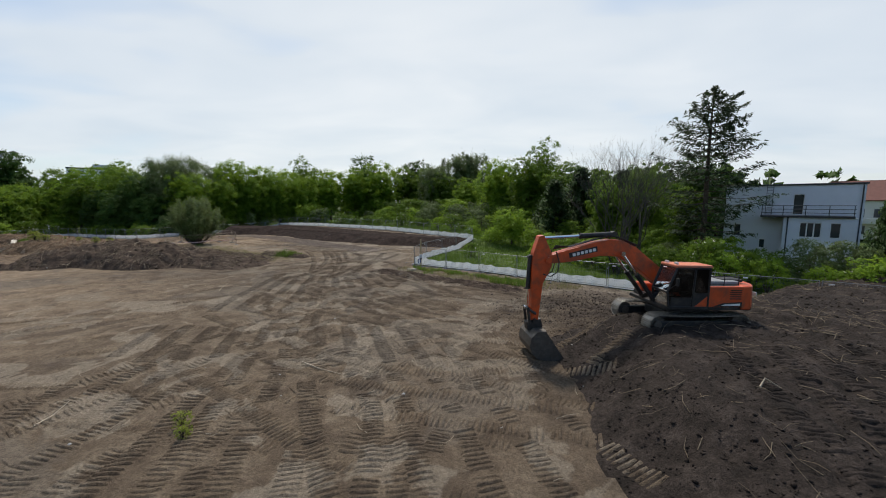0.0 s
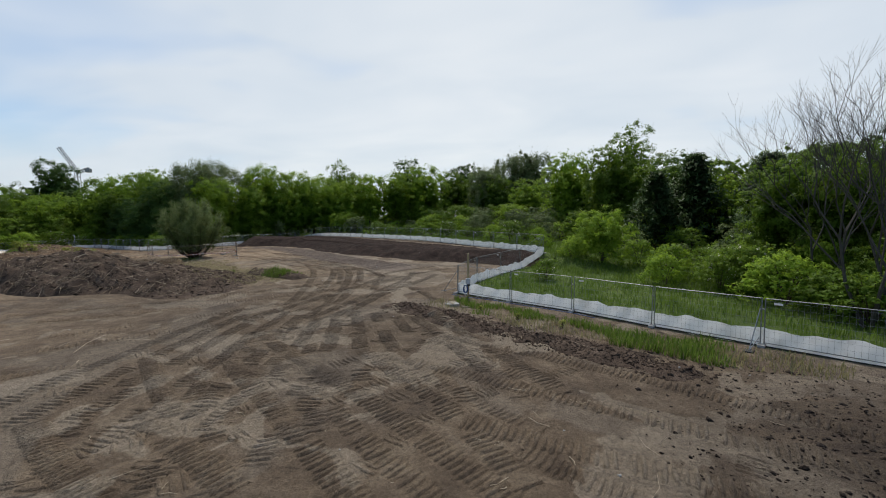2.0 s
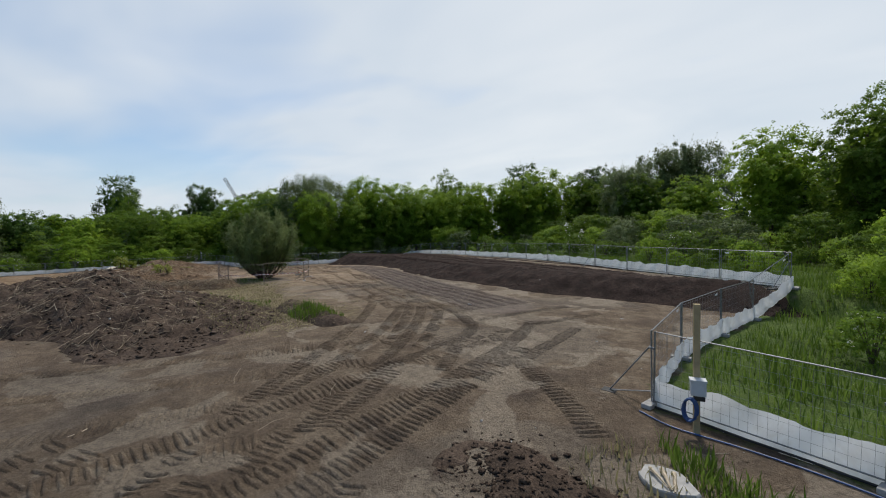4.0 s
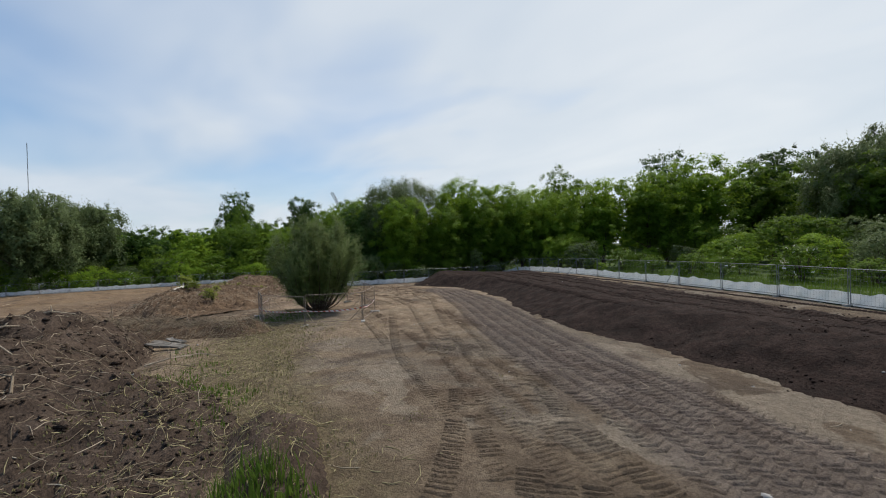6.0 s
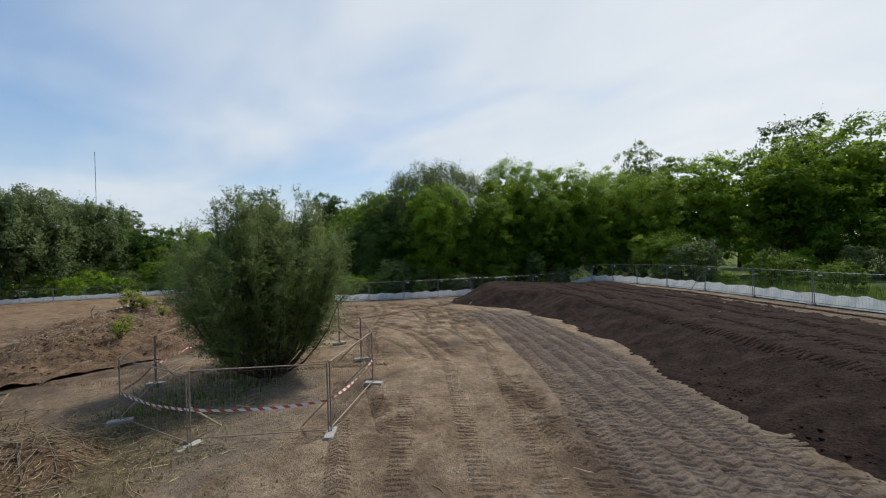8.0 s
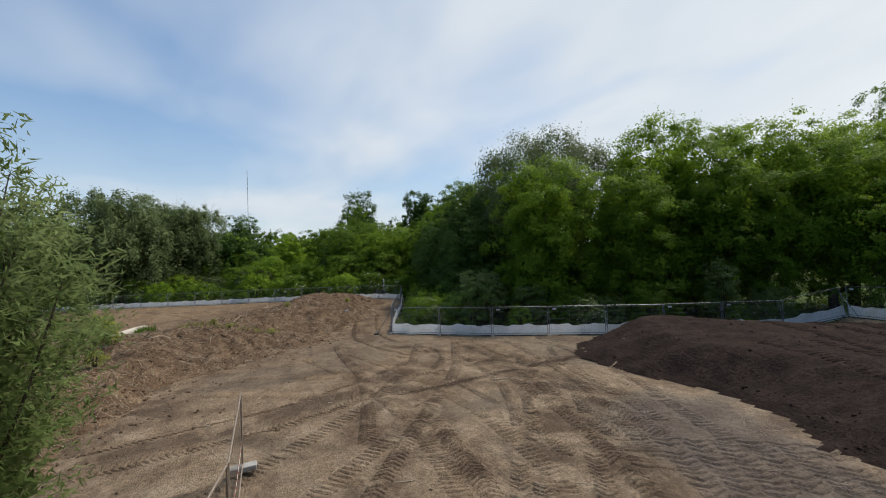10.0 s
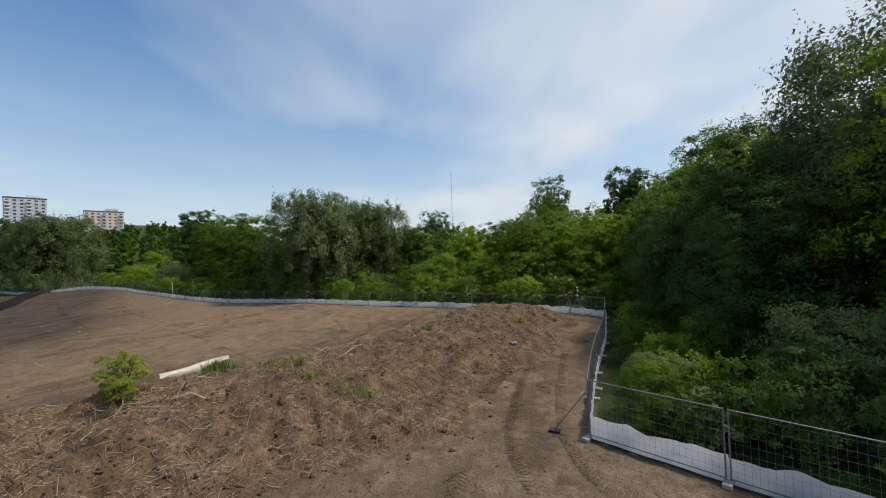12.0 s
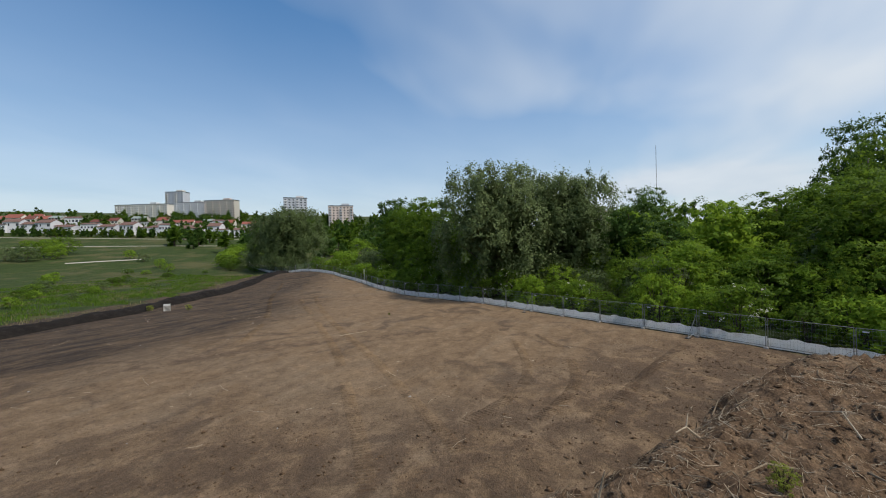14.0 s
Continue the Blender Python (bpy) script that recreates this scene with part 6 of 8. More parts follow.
        add_rod(bm, (7.42, y, 0.85), (7.30, y, 0.18), 0.065, sides=8)
    add_rod(bm, (7.42, -0.3, 0.85), (7.42, 0.3, 0.85), 0.07, sides=10)
    add_box(bm, (0.72, 0.42, 0.40), Matrix.Translation((7.05, 0, 0.10)) @ Matrix.Rotation(0.25, 4, "Y"), 0.05)
    add_rod(bm, (7.06, -0.32, 0.32), (7.06, 0.32, 0.32), 0.08, sides=10)
    part("coupler", bm, M["black_steel"], arm, "black quick coupler and links")
    back = [(6.72, -0.02), (7.12, -0.06), (7.36, -0.34), (7.42, -0.70), (7.28, -1.06), (6.98, -1.30), (6.55, -1.42), (6.05, -1.43), (5.72, -1.40)]
    bm = bmesh.new()
    w = 0.78
    inner = [(x - 0.035 * (1 if i < 4 else 0.4), z + (0.03 if i > 3 else 0)) for i, (x, z) in enumerate(back)]
    rows = [[bm.verts.new((x, y, z)) for x, z in line] for line, y in ((back, -w), (back, w), (inner, -w + 0.03), (inner, w - 0.03))]
    for i in range(len(back) - 1):
        bm.faces.new((rows[0][i], rows[1][i], rows[1][i + 1], rows[0][i + 1]))
        bm.faces.new((rows[2][i], rows[2][i + 1], rows[3][i + 1], rows[3][i]))
    bm.faces.new((rows[0][-1], rows[1][-1], rows[3][-1], rows[2][-1]))
    bm.faces.new((rows[0][0], rows[2][0], rows[3][0], rows[1][0]))
    bmesh.ops.recalc_face_normals(bm, faces=bm.faces)
    for y in (-w, w):
        add_prism(bm, back, 0.035, Matrix.Translation((0, y, 0)))
    bucket = part("bucket", bm, M["mud_steel"], arm, "wide muddy steel bucket")
    for k in range(5):
        bm = bmesh.new()
        add_prism(bm, [(5.86, -1.36), (5.86, -1.46), (5.52, -1.47), (5.50, -1.44)], 0.11, Matrix.Translation((0, -0.70 + k * 0.35, 0)))
        part("tooth", bm, M["worn_steel"], bucket)
    return dg


digger = build_excavator()
digger.matrix_basis = pose(11.1, 17.65, -0.20, 0, -2.2, 186.3)


# ---- buildings ----
M["render_white"] = plain("pale_grey_render", (0.70, 0.71, 0.74), 0.85, vary=0.07, scale=0.6, spec=0.15, bump=0.1, dirt=(0.60, 0.60, 0.61), dirt_amount=0.3, dirt_scale=0.5, tint=0.15)
M["cream"] = plain("cream_render", (0.74, 0.71, 0.64), 0.85, vary=0.08, scale=0.5, spec=0.15, dirt=(0.5, 0.46, 0.4), dirt_amount=0.3, dirt_scale=0.3, tint=0.4)
M["slab_grey"] = plain("grey_concrete_slab", (0.46, 0.49, 0.54), 0.85, vary=0.1, scale=0.3, spec=0.15)
M["slab_warm"] = plain("warm_rendered_slab", (0.62, 0.52, 0.47), 0.85, vary=0.1, scale=0.3, spec=0.15)
M["roof_red"] = plain("red_clay_tiles", (0.25, 0.080, 0.055), 0.75, vary=0.25, scale=2.5, bump=0.5, tint=0.5)
M["roof_brown"] = plain("brown_roof_tiles", (0.15, 0.085, 0.068), 0.8, vary=0.25, scale=2.5, bump=0.5)
M["roof_green"] = plain("grey_green_metal_roof", (0.22, 0.26, 0.23), 0.6, vary=0.15, scale=1.5)
M["window_dark"] = plain("dark_window_glass", (0.035, 0.042, 0.05), 0.12, vary=0.3, scale=1.0, spec=0.6)
M["metal_dark"] = plain("dark_grey_metal", (0.045, 0.048, 0.052), 0.5, 0.4, vary=0.2)
M["path"] = plain("pale_gravel", (0.40, 0.37, 0.32), 0.9, vary=0.15, scale=1.0, spec=0.1)


def wall_with_openings(bm, width, height, thick, holes):
    """A wall in the x-z plane, from x 0 to width, with rectangular holes (x0, z0, x1, z1) cut through."""
    xs = sorted({0.0, width, *[h[0] for h in holes], *[h[2] for h in holes]})
    zs = sorted({0.0, height, *[h[1] for h in holes], *[h[3] for h in holes]})
    for xa, xb in zip(xs, xs[1:]):
        for za, zb in zip(zs, zs[1:]):
            cx, cz = (xa + xb) / 2, (za + zb) / 2
            if not any(h[0] < cx < h[2] and h[1] < cz < h[3] for h in holes):
                add_box(bm, (xb - xa, thick, zb - za), Matrix.Translation((cx, thick / 2, cz)))
    bmesh.ops.remove_doubles(bm, verts=bm.verts, dist=0.001)


def window_unit(parent, x, z, w, h, y, frame_mat, lights=2):
    """A framed window with panes set back in its hole."""
    bm = bmesh.new()
    gap = w / lights
    wall_with_openings(bm, w, h, 0.07, [(k * gap + 0.05, 0.08, (k + 1) * gap - 0.05, h - 0.08) for k in range(lights)])
    bmesh.ops.transform(bm, matrix=Matrix.Translation((x, y - 0.035, z)), verts=bm.verts)
    win = part("window", bm, frame_mat, parent, "white framed window")
    for k in range(lights):
        bm = bmesh.new()
        add_box(bm, (w / lights - 0.07, 0.02, h - 0.16), Matrix.Translation((x + w * (k + 0.5) / lights, y + 0.02, z + h / 2)))
        part("pane", bm, M["window_dark"], win)
    return win


def white_house():
    """The flat-roofed house beside the spruce; x along its front, y inward."""
    ob = thing("house", "pale grey flat-roofed two-storey house with a balcony", "house")
    W, D, H = 10.4, 8.0, 8.9
    bm = bmesh.new()
    wall_with_openings(bm, W, H, 0.3, [(5.5, 5.95, 6.3, 8.0), (0.9, 3.6, 1.5, 4.9), (3.1, 2.4, 3.6, 3.4)])
    front = part("front_wall", bm, M["render_white"], ob)
    bm = bmesh.new()
    for x in (0.15, W - 0.15):
        add_box(bm, (0.3, D - 0.3, H), Matrix.Translation((x, 0.3 + (D - 0.3) / 2, H / 2)))
    add_box(bm, (W - 0.6, 0.3, H), Matrix.Translation((W / 2, D - 0.15, H / 2)))
    part("outer_wall", bm, M["render_white"], ob)
    bm = bmesh.new()
    add_box(bm, (W + 0.24, D + 0.24, 0.16), Matrix.Translation((W / 2, D / 2, H + 0.06)), 0.02)
    part("roof", bm, M["metal_dark"], ob, "flat roof with a dark metal edge")
    win = window_unit(ob, 5.5, 5.95, 0.8, 2.05, 0.14, M["white_paint"], 1)
    window_unit(ob, 0.9, 3.6, 0.6, 1.3, 0.14, M["white_paint"], 1)
    window_unit(ob, 3.1, 2.4, 0.5, 1.0, 0.14, M["white_paint"], 1)
    # single-storey bay that carries the balcony
    bm = bmesh.new()
    wall_with_openings(bm, 5.0, 5.75, 0.25, [(1.2, 3.85, 2.7, 5.3), (3.3, 3.85, 4.0, 5.3)])
    bmesh.ops.transform(bm, matrix=Matrix.Translation((4.9, -2.0, 0)), verts=bm.verts)
    add_box(bm, (0.25, 1.75, 5.75), Matrix.Translation((5.02, -0.88, 2.875)))
    add_box(bm, (0.25, 1.75, 5.75), Matrix.Translation((9.77, -0.88, 2.875)))
    bay = part("bay_wall", bm, M["render_white"], ob)
    window_unit(ob, 6.1, 3.85, 1.5, 1.45, -1.9, M["white_paint"], 3)
    window_unit(ob, 8.2, 3.85, 0.7, 1.45, -1.9, M["white_paint"], 1)
    bm = bmesh.new()
    add_box(bm, (6.6, 2.3, 0.18), Matrix.Translation((6.4, -1.1, 5.84)), 0.02)
    balcony = part("balcony", bm, M["metal_dark"], ob, "balcony slab with a dark metal rail")
    for k in range(5):
        bm = bmesh.new()
        add_rod(bm, (3.2 + k * 1.6, -2.2, 5.9), (3.2 + k * 1.6, -2.2, 6.9), 0.035, sides=6)
        part("rail_post", bm, M["metal_dark"], balcony)
    for z in (6.2, 6.55, 6.9):
        bm = bmesh.new()
        add_rod(bm, (3.15, -2.2, z), (9.7, -2.2, z), 0.03, sides=6)
        part("rail", bm, M["metal_dark"], balcony)
    bm = bmesh.new()
    for x in (3.4, 3.9):
        add_rod(bm, (x, -0.08, 5.95), (x, -0.08, H + 0.9), 0.025, sides=6)
    for k in range(13):
        add_rod(bm, (3.4, -0.08, 6.1 + k * 0.29), (3.9, -0.08, 6.1 + k * 0.29), 0.018, sides=5)
    part("roof_ladder", bm, M["metal_dark"], ob)
    bm = bmesh.new()
    add_rod(bm, (5.2, -2.08, 0.2), (5.2, -2.08, 5.75), 0.05, sides=8)
    add_rod(bm, (W - 0.2, -0.08, 0.2), (W - 0.2, -0.08, H), 0.05, sides=8)
    part("downpipe", bm, M["metal_dark"], ob)
    return ob


hs = white_house()
hs.matrix_basis = pose(31.2, 42.3, -1.7, 0, 0, -41.5)


def pitched_house(label, wall, roof, W, D, H, rise, storeys, seed, name="house", group=""):
    """A plain house: walls, gabled roof, window rows on the long front (towards -y)."""
    r = random.Random(seed)
    ob = thing(name, label, "house", group)
    bm = bmesh.new()
    add_box(bm, (W, D, H), Matrix.Translation((0, 0, H / 2)))
    for x in (-W / 2 + 0.01, W / 2 - 0.01):
        a = [bm.verts.new((x + dx, y, z)) for dx in (-0.12, 0.12) for y, z in ((-D / 2, H), (D / 2, H), (0, H + rise))]
        bm.faces.new(a[:3][::-1]), bm.faces.new(a[3:])
        for i in range(3):
            j = (i + 1) % 3
            bm.faces.new((a[i], a[j], a[j + 3], a[i + 3]))
    part("wall", bm, M[wall], ob)
    bm = bmesh.new()
    slope = math.atan2(rise, D / 2)
    L = math.hypot(rise, D / 2) + 0.5
    for s in (1, -1):
        add_box(bm, (W + 0.6, L, 0.16), Matrix.Translation((0, s * (D / 4 + 0.14), H + rise / 2 + 0.02)) @ Matrix.Rotation(-s * slope, 4, "X"), 0.02)
    part("roof", bm, M[roof], ob)
    bm = bmesh.new()
    add_box(bm, (0.6, 0.6, 1.3), Matrix.Translation((W * 0.25, 0.3, H + rise + 0.2)), 0.03)
    part("chimney", bm, M["roof_brown"], ob)
    n = max(2, int(W / 2.4))
    for s in range(storeys):
        for k in range(n):
            if r.random() < 0.12:
                continue
            w, h = r.choice(((1.3, 1.3), (1.8, 1.4), (0.9, 1.3)))
            x = -W / 2 + W * (k + 0.5) / n
            bm = bmesh.new()
            add_box(bm, (w, 0.10, h), Matrix.Translation((x, -D / 2 - 0.02, 1.6 + s * 2.8)), 0.02)
            part("window", bm, M["window_dark"], ob)
        if s and r.random() < 0.6:
            bm = bmesh.new()
            add_box(bm, (W * 0.55, 1.1, 0.9), Matrix.Translation((r.uniform(-0.1, 0.1) * W, -D / 2 - 0.5, 0.3 + s * 2.8)), 0.04)
            part("balcony", bm, M[wall], ob)
    return ob


def town_row():
    kinds = [pitched_house("white terraced house with a red tiled roof", "cream", "roof_red", 11, 9, 5.6, 2.4, 2, 1, group="hillside houses"),
             pitched_house("white terraced house with a brown roof", "render_white", "roof_brown", 11, 9, 5.8, 1.7, 2, 2, group="hillside houses"),
             pitched_house("pale house with a grey-green roof", "cream", "roof_green", 10, 9, 7.6, 2.0, 3, 3, group="hillside houses"),
             pitched_house("white terraced house with a shallow dark roof", "render_white", "roof_brown", 12, 9, 6.4, 0.9, 2, 4, group="hillside houses")]
    r = random.Random(9)
    used = set()
    # two terraces along the slope, both facing the meadow
    for row, (a, b, n, order) in enumerate((((-132, -336), (-252, -180), 23, (1, 1, 3, 1, 3, 1)), ((-146, -402), (-312, -222), 27, (0, 0, 2, 3, 0, 0)), ((-118, -440), (-210, -372), 10, (0, 3)))):
        d = Vector((b[0] - a[0], b[1] - a[1])).normalized()
        for i in range(n):
            if r.random() < 0.08:
                continue
            t = (i + 0.5) / n
            x, y = a[0] + (b[0] - a[0]) * t + r.uniform(-3, 3), a[1] + (b[1] - a[1]) * t + r.uniform(-3, 3)
            k = kinds[order[i % len(order)]]
            m = Matrix.Translation((x, y, ground_z(x, y) - 0.4)) @ Matrix.Rotation(math.atan2(d.y, d.x) + r.uniform(-0.15, 0.15), 4, "Z") @ Matrix.Diagonal((r.uniform(0.75, 1.0), 1.0, r.uniform(0.8, 1.3), 1.0))
            if k in used:
                ob = copy_thing(k, Matrix())
            else:
                ob = k
                used.add(k)
            ob.matrix_basis = m


def unit_box(name, mat):
    bm = bmesh.new()
    add_box(bm, (1, 1, 1))
    me = bpy.data.meshes.new(name)
    bm.to_mesh(me)
    bm.free()
    me.materials.append(mat)
    return me


def slab_block(label, wall, W, D, storeys, bays, at_xy, turn, z, warm=None, name="apartment_block"):
    """A panel-built block: storey bands, recessed window strips, balcony stacks, roof house."""
    ob = thing(name, label, "apartment building")
    H = storeys * 2.8 + 1.2
    pane_me, bal_me = unit_box("window", M["window_dark"]), unit_box("balcony", M[warm or "render_white"])
    bm = bmesh.new()
    add_box(bm, (W, D, H + 8), Matrix.Translation((0, 0, H / 2 - 4)))
    part("wall", bm, M[wall], ob)
    bm = bmesh.new()
    add_box(bm, (W + 0.5, D + 0.5, 0.7), Matrix.Translation((0, 0, H + 0.2)))
    roof = part("roof", bm, M["metal_dark"], ob)
    bm = bmesh.new()
    add_box(bm, (min(8, W * 0.35), D * 0.5, 2.6), Matrix.Translation((W * 0.2, 0, H + 1.6)))
    part("lift_house", bm, M[warm or wall], roof)
    for s in range(storeys):
        for k in range(bays):
            win = part("window", pane_me, None, ob)
            win.matrix_basis = Matrix.Translation((-W / 2 + W * (k + 0.5) / bays, -D / 2, 2.0 + s * 2.8)) @ Matrix.Diagonal((W / bays * (0.46 if (k + s) % 3 else 0.34), 0.24, 1.2, 1))
            if k % 3 == 0:
                bal = part("balcony", bal_me, None, ob)
                bal.matrix_basis = Matrix.Translation((-W / 2 + W * (k + 0.5) / bays, -D / 2 - 0.6, 1.0 + s * 2.8)) @ Matrix.Diagonal((W / bays * 0.8, 1.2, 1.0, 1))
    ob.matrix_basis = Matrix.Translation((*at_xy, z)) @ Matrix.Rotation(turn, 4, "Z")
    return ob


town_row()
face = math.atan2(55, -27)
slab_block("long white panel-built apartment block on the hill", "cream", 66, 12, 7, 22, (-324, -484), face, 44, "render_white")
slab_block("white apartment block on the hill", "render_white", 38, 12, 7, 13, (-352, -430), face, 45)
slab_block("cream apartment block with yellow balconies", "cream", 38, 12, 8, 13, (-368.4, -397.4), face, 44, "slab_warm")
slab_block("tall grey apartment tower behind the long block", "slab_grey", 24, 14, 13, 6, (-366, -489), face, 48, "cream")
slab_block("grey tower block with pale gable", "slab_grey", 24, 14, 11, 6, (-367, -267), face + 0.4, 28, "render_white")
slab_block("tower block with grey and pink panels", "slab_warm", 26, 14, 11, 7, (-389, -222), face + 0.3, 18, "slab_grey")
slab_block("pale tower block beyond the trees", "slab_grey", 24, 14, 11, 6, (-532, -5), face + 0.9, 14, "cream")
slab_block("pale tower block beyond the trees", "slab_warm", 19, 14, 11, 5, (-550, 31), face + 1.0, 8, "cream")
slab_block("low flat-roofed block seen over the trees", "render_white", 22, 12, 6, 8, (-217, 240), 0.7, 8)
rh = pitched_house("house with a red tiled hip roof behind hedges", "cream", "roof_red", 13, 11, 6.6, 3.2, 2, 6)
rh.matrix_basis = pose(76, 66, ground_z(76, 66) + 0.4, 0, 0, -50)


def radio_mast():
    ob = thing("radio_mast", "slender grey lattice mast far off", "mast")
    H, n = 100.0, 20
    for k in range(n):
        bm = bmesh.new()
        z0, z1 = H * k / n, H * (k + 1) / n
        for i in range(3):
            a, b = i * math.tau / 3, (i + 1) * math.tau / 3
            add_rod(bm, (0.34 * math.cos(a), 0.34 * math.sin(a), z0), (0.34 * math.cos(a), 0.34 * math.sin(a), z1), 0.09, sides=5)
            add_rod(bm, (0.34 * math.cos(a), 0.34 * math.sin(a), z0), (0.34 * math.cos(b), 0.34 * math.sin(b), z1), 0.07, sides=4)
        part("mast_section", bm, M["grey_panel" if k % 2 else "metal_dark"], ob)
    return ob


mast = radio_mast()
mast.matrix_basis = pose(-1490, 130.5, -50) @ Matrix.Diagonal((2.0, 2.0, 3.6, 1.0))


def tower_crane():
    ob = thing("tower_crane", "grey lattice tower crane with a raised jib beyond the trees", "crane")

    def lattice(a, b, w, n, name):
        bm = bmesh.new()
        a, b = Vector(a), Vector(b)
        d = (b - a).normalized()
        s = d.cross(Vector((0, 1, 0))).normalized() * w
        t = d.cross(s).normalized() * w
        corners = [s + t, s - t, -s - t, -s + t]
        for c in corners:
            add_rod(bm, a + c, b + c, 0.14, sides=4)
        for k in range(n):
            p, q = a.lerp(b, k / n), a.lerp(b, (k + 1) / n)
            for i in range(4):
                add_rod(bm, p + corners[i], q + corners[(i + 1) % 4], 0.09, sides=4)
        part(name, bm, M["grey_panel"], ob)

    lattice((0, 0, 0), (0, 0, 34), 0.8, 16, "tower")
    lattice((0.5, 0, 33), (-7.5, -2, 46), 0.6, 9, "jib")
    lattice((0, 0, 33), (6, 1.5, 35), 0.6, 4, "counter_jib")
    bm = bmesh.new()
    add_box(bm, (2.4, 1.6, 2.0), Matrix.Translation((5.4, 1.3, 34)), 0.1)
    part("ballast", bm, M["concrete"], ob)
    return ob


crane = tower_crane()
crane.matrix_basis = pose(-221, 195, -4)


# pale paths across the park below the houses
def park_path(pts, width):
    V, F = [], []
    line = resample(pts, 4.0)
    for i, (x, y) in enumerate(line):
        a, b = line[max(i - 1, 0)], line[min(i + 1, len(line) - 1)]
        d = Vector((b[0] - a[0], b[1] - a[1])).normalized()
        for s in (-1, 1):
            px_, py_ = x - d.y * s * width / 2, y + d.x * s * width / 2
            V.append((px_, py_, ground_z(px_, py_) + 0.10))
            V.append((px_, py_, ground_z(px_, py_) - 0.5))
    for i in range(len(line) - 1):
        a, b = i * 4, i * 4 + 4
        F += [(a, b, b + 2, a + 2), (a + 1, b + 1, b, a), (a + 2, b + 2, b + 3, a + 3)]
    ob = new("park_path", mesh_np("park_path", V, F, mat=M["path"]))
    tagged(ob, "pale gravel path across the green park", "path", kind="structure")


park_path([(-128, -125), (-138, -122.5), (-150, -118)], 2.2)
park_path([(-118, -205), (-150, -190), (-185, -160), (-205, -140)], 1.5)
park_path([(-140, -268), (-180, -225), (-215, -185), (-245, -160)], 1.5)

# gardens between the houses, wooded hillside under the blocks, woods over the open slope
rnd = random.Random(12)
gardens, slope, hill = [], [], []
for i in range(210):
    t, off = rnd.random(), rnd.choice((rnd.uniform(6, 16), rnd.uniform(6, 16), rnd.uniform(-36, -16)))
    size = rnd.uniform(0.22, 0.45) if off > 0 else rnd.uniform(0.35, 0.65)
    gardens.append((-125 - 130 * t + off * 0.5, -322 + 150 * t + off, rnd.uniform(0, 6), size, rnd.uniform(0.9, 1.4)))
for i in range(190):
    t, off = rnd.random(), rnd.uniform(22, 130)
    slope.append((-120 - 200 * t - off * 0.75, -405 + 245 * t - off * 0.5, rnd.uniform(0, 6), rnd.uniform(0.55, 0.95), rnd.uniform(0.85, 1.1)))
for i in range(420):
    a, d = rnd.uniform(3.3, 4.25), rnd.uniform(185, 620)
    x, y = -64 + math.cos(a) * d, 68 + math.sin(a) * d
    if line_distance(x, y, [(-132, -336), (-252, -180), (-312, -222)])[0] < 26 or (x > -175 and y < -60 and d < 300 and a > 4.0):
        continue
    hill.append((x, y, rnd.uniform(0, 6), rnd.uniform(0.6, 1.05), rnd.uniform(0.8, 1.1)))
distant_wood("small garden trees among the hillside houses", gardens)
distant_wood("wooded slope below the apartment blocks", slope)
distant_wood("leafy wood covering the far hillside", hill)
for src in DISTANT:
    for ob in list(src.children) + [src]:
        bpy.data.objects.remove(ob)
for i in range(22):
    a, d = rnd.uniform(4.05, 4.72), rnd.uniform(90, 190)
    x, y = -64 + math.cos(a) * d, 68 + math.sin(a) * d
    if inside(x, y, SITE) or line_distance(x, y, KERB)[0] < 8 + 8 * rnd.random():
        continue
    place(rnd.choice(KIND["bush"] + KIND["elder"]), x, y, rnd.uniform(0, 6), rnd.uniform(0.5, 1.1), rnd.uniform(0.5, 0.7))
for x, y, s_ in ((-122, -140, 1.3), (-127, -150, 1.5), (-133, -152, 1.5), (-139, -156, 1.6), (-118, -146, 1.3), (-131, -142, 1.25), (-137, -73, 0.6), (-142, -88, 0.7), (-147, -110, 0.75), (-148, -123, 0.8),
                 (-152, -64, 1.1), (-156, -70, 1.3), (-162, -76, 1.5), (-168, -82, 1.55), (-174, -88, 1.5), (-160, -64, 1.3), (-149, -58, 0.9), (-181, -84, 1.5), (-95, -35, 0.55), (-88, -20, 0.42), (-101, -52, 0.6), (-84, -9, 0.34), (-106, -66, 0.6), (-92, -30, 0.45), (-98, -22, 0.3), (-104, -34, 0.35), (-92, -14, 0.28), (-112, -40, 0.4), (-108, -22, 0.28)):
    place(rnd.choice(KIND["thicket"]), x, y, x, s_, 0.8)


# ---- prints of tracks and wheels: low ridges of pressed soil ----
def offset_line(pts, off, spacing):
    line = resample(smooth_line(pts), spacing)
    P = np.array(line)
    T = np.gradient(P, axis=0)
    T /= np.linalg.norm(T, axis=1)[:, None] + 1e-9
    N = np.stack([-T[:, 1], T[:, 0]], 1)
    return P + N * off, T, N


def smooth_line(pts, rounds=3):
    """Corner cutting, ends kept."""
    for _ in range(rounds):
        out = [pts[0]]
        for a, b in zip(pts, pts[1:]):
            out += [(a[0] * 0.75 + b[0] * 0.25, a[1] * 0.75 + b[1] * 0.25), (a[0] * 0.25 + b[0] * 0.75, a[1] * 0.25 + b[1] * 0.75)]
        pts = out + [pts[-1]]
    return pts


PRINTED = {}


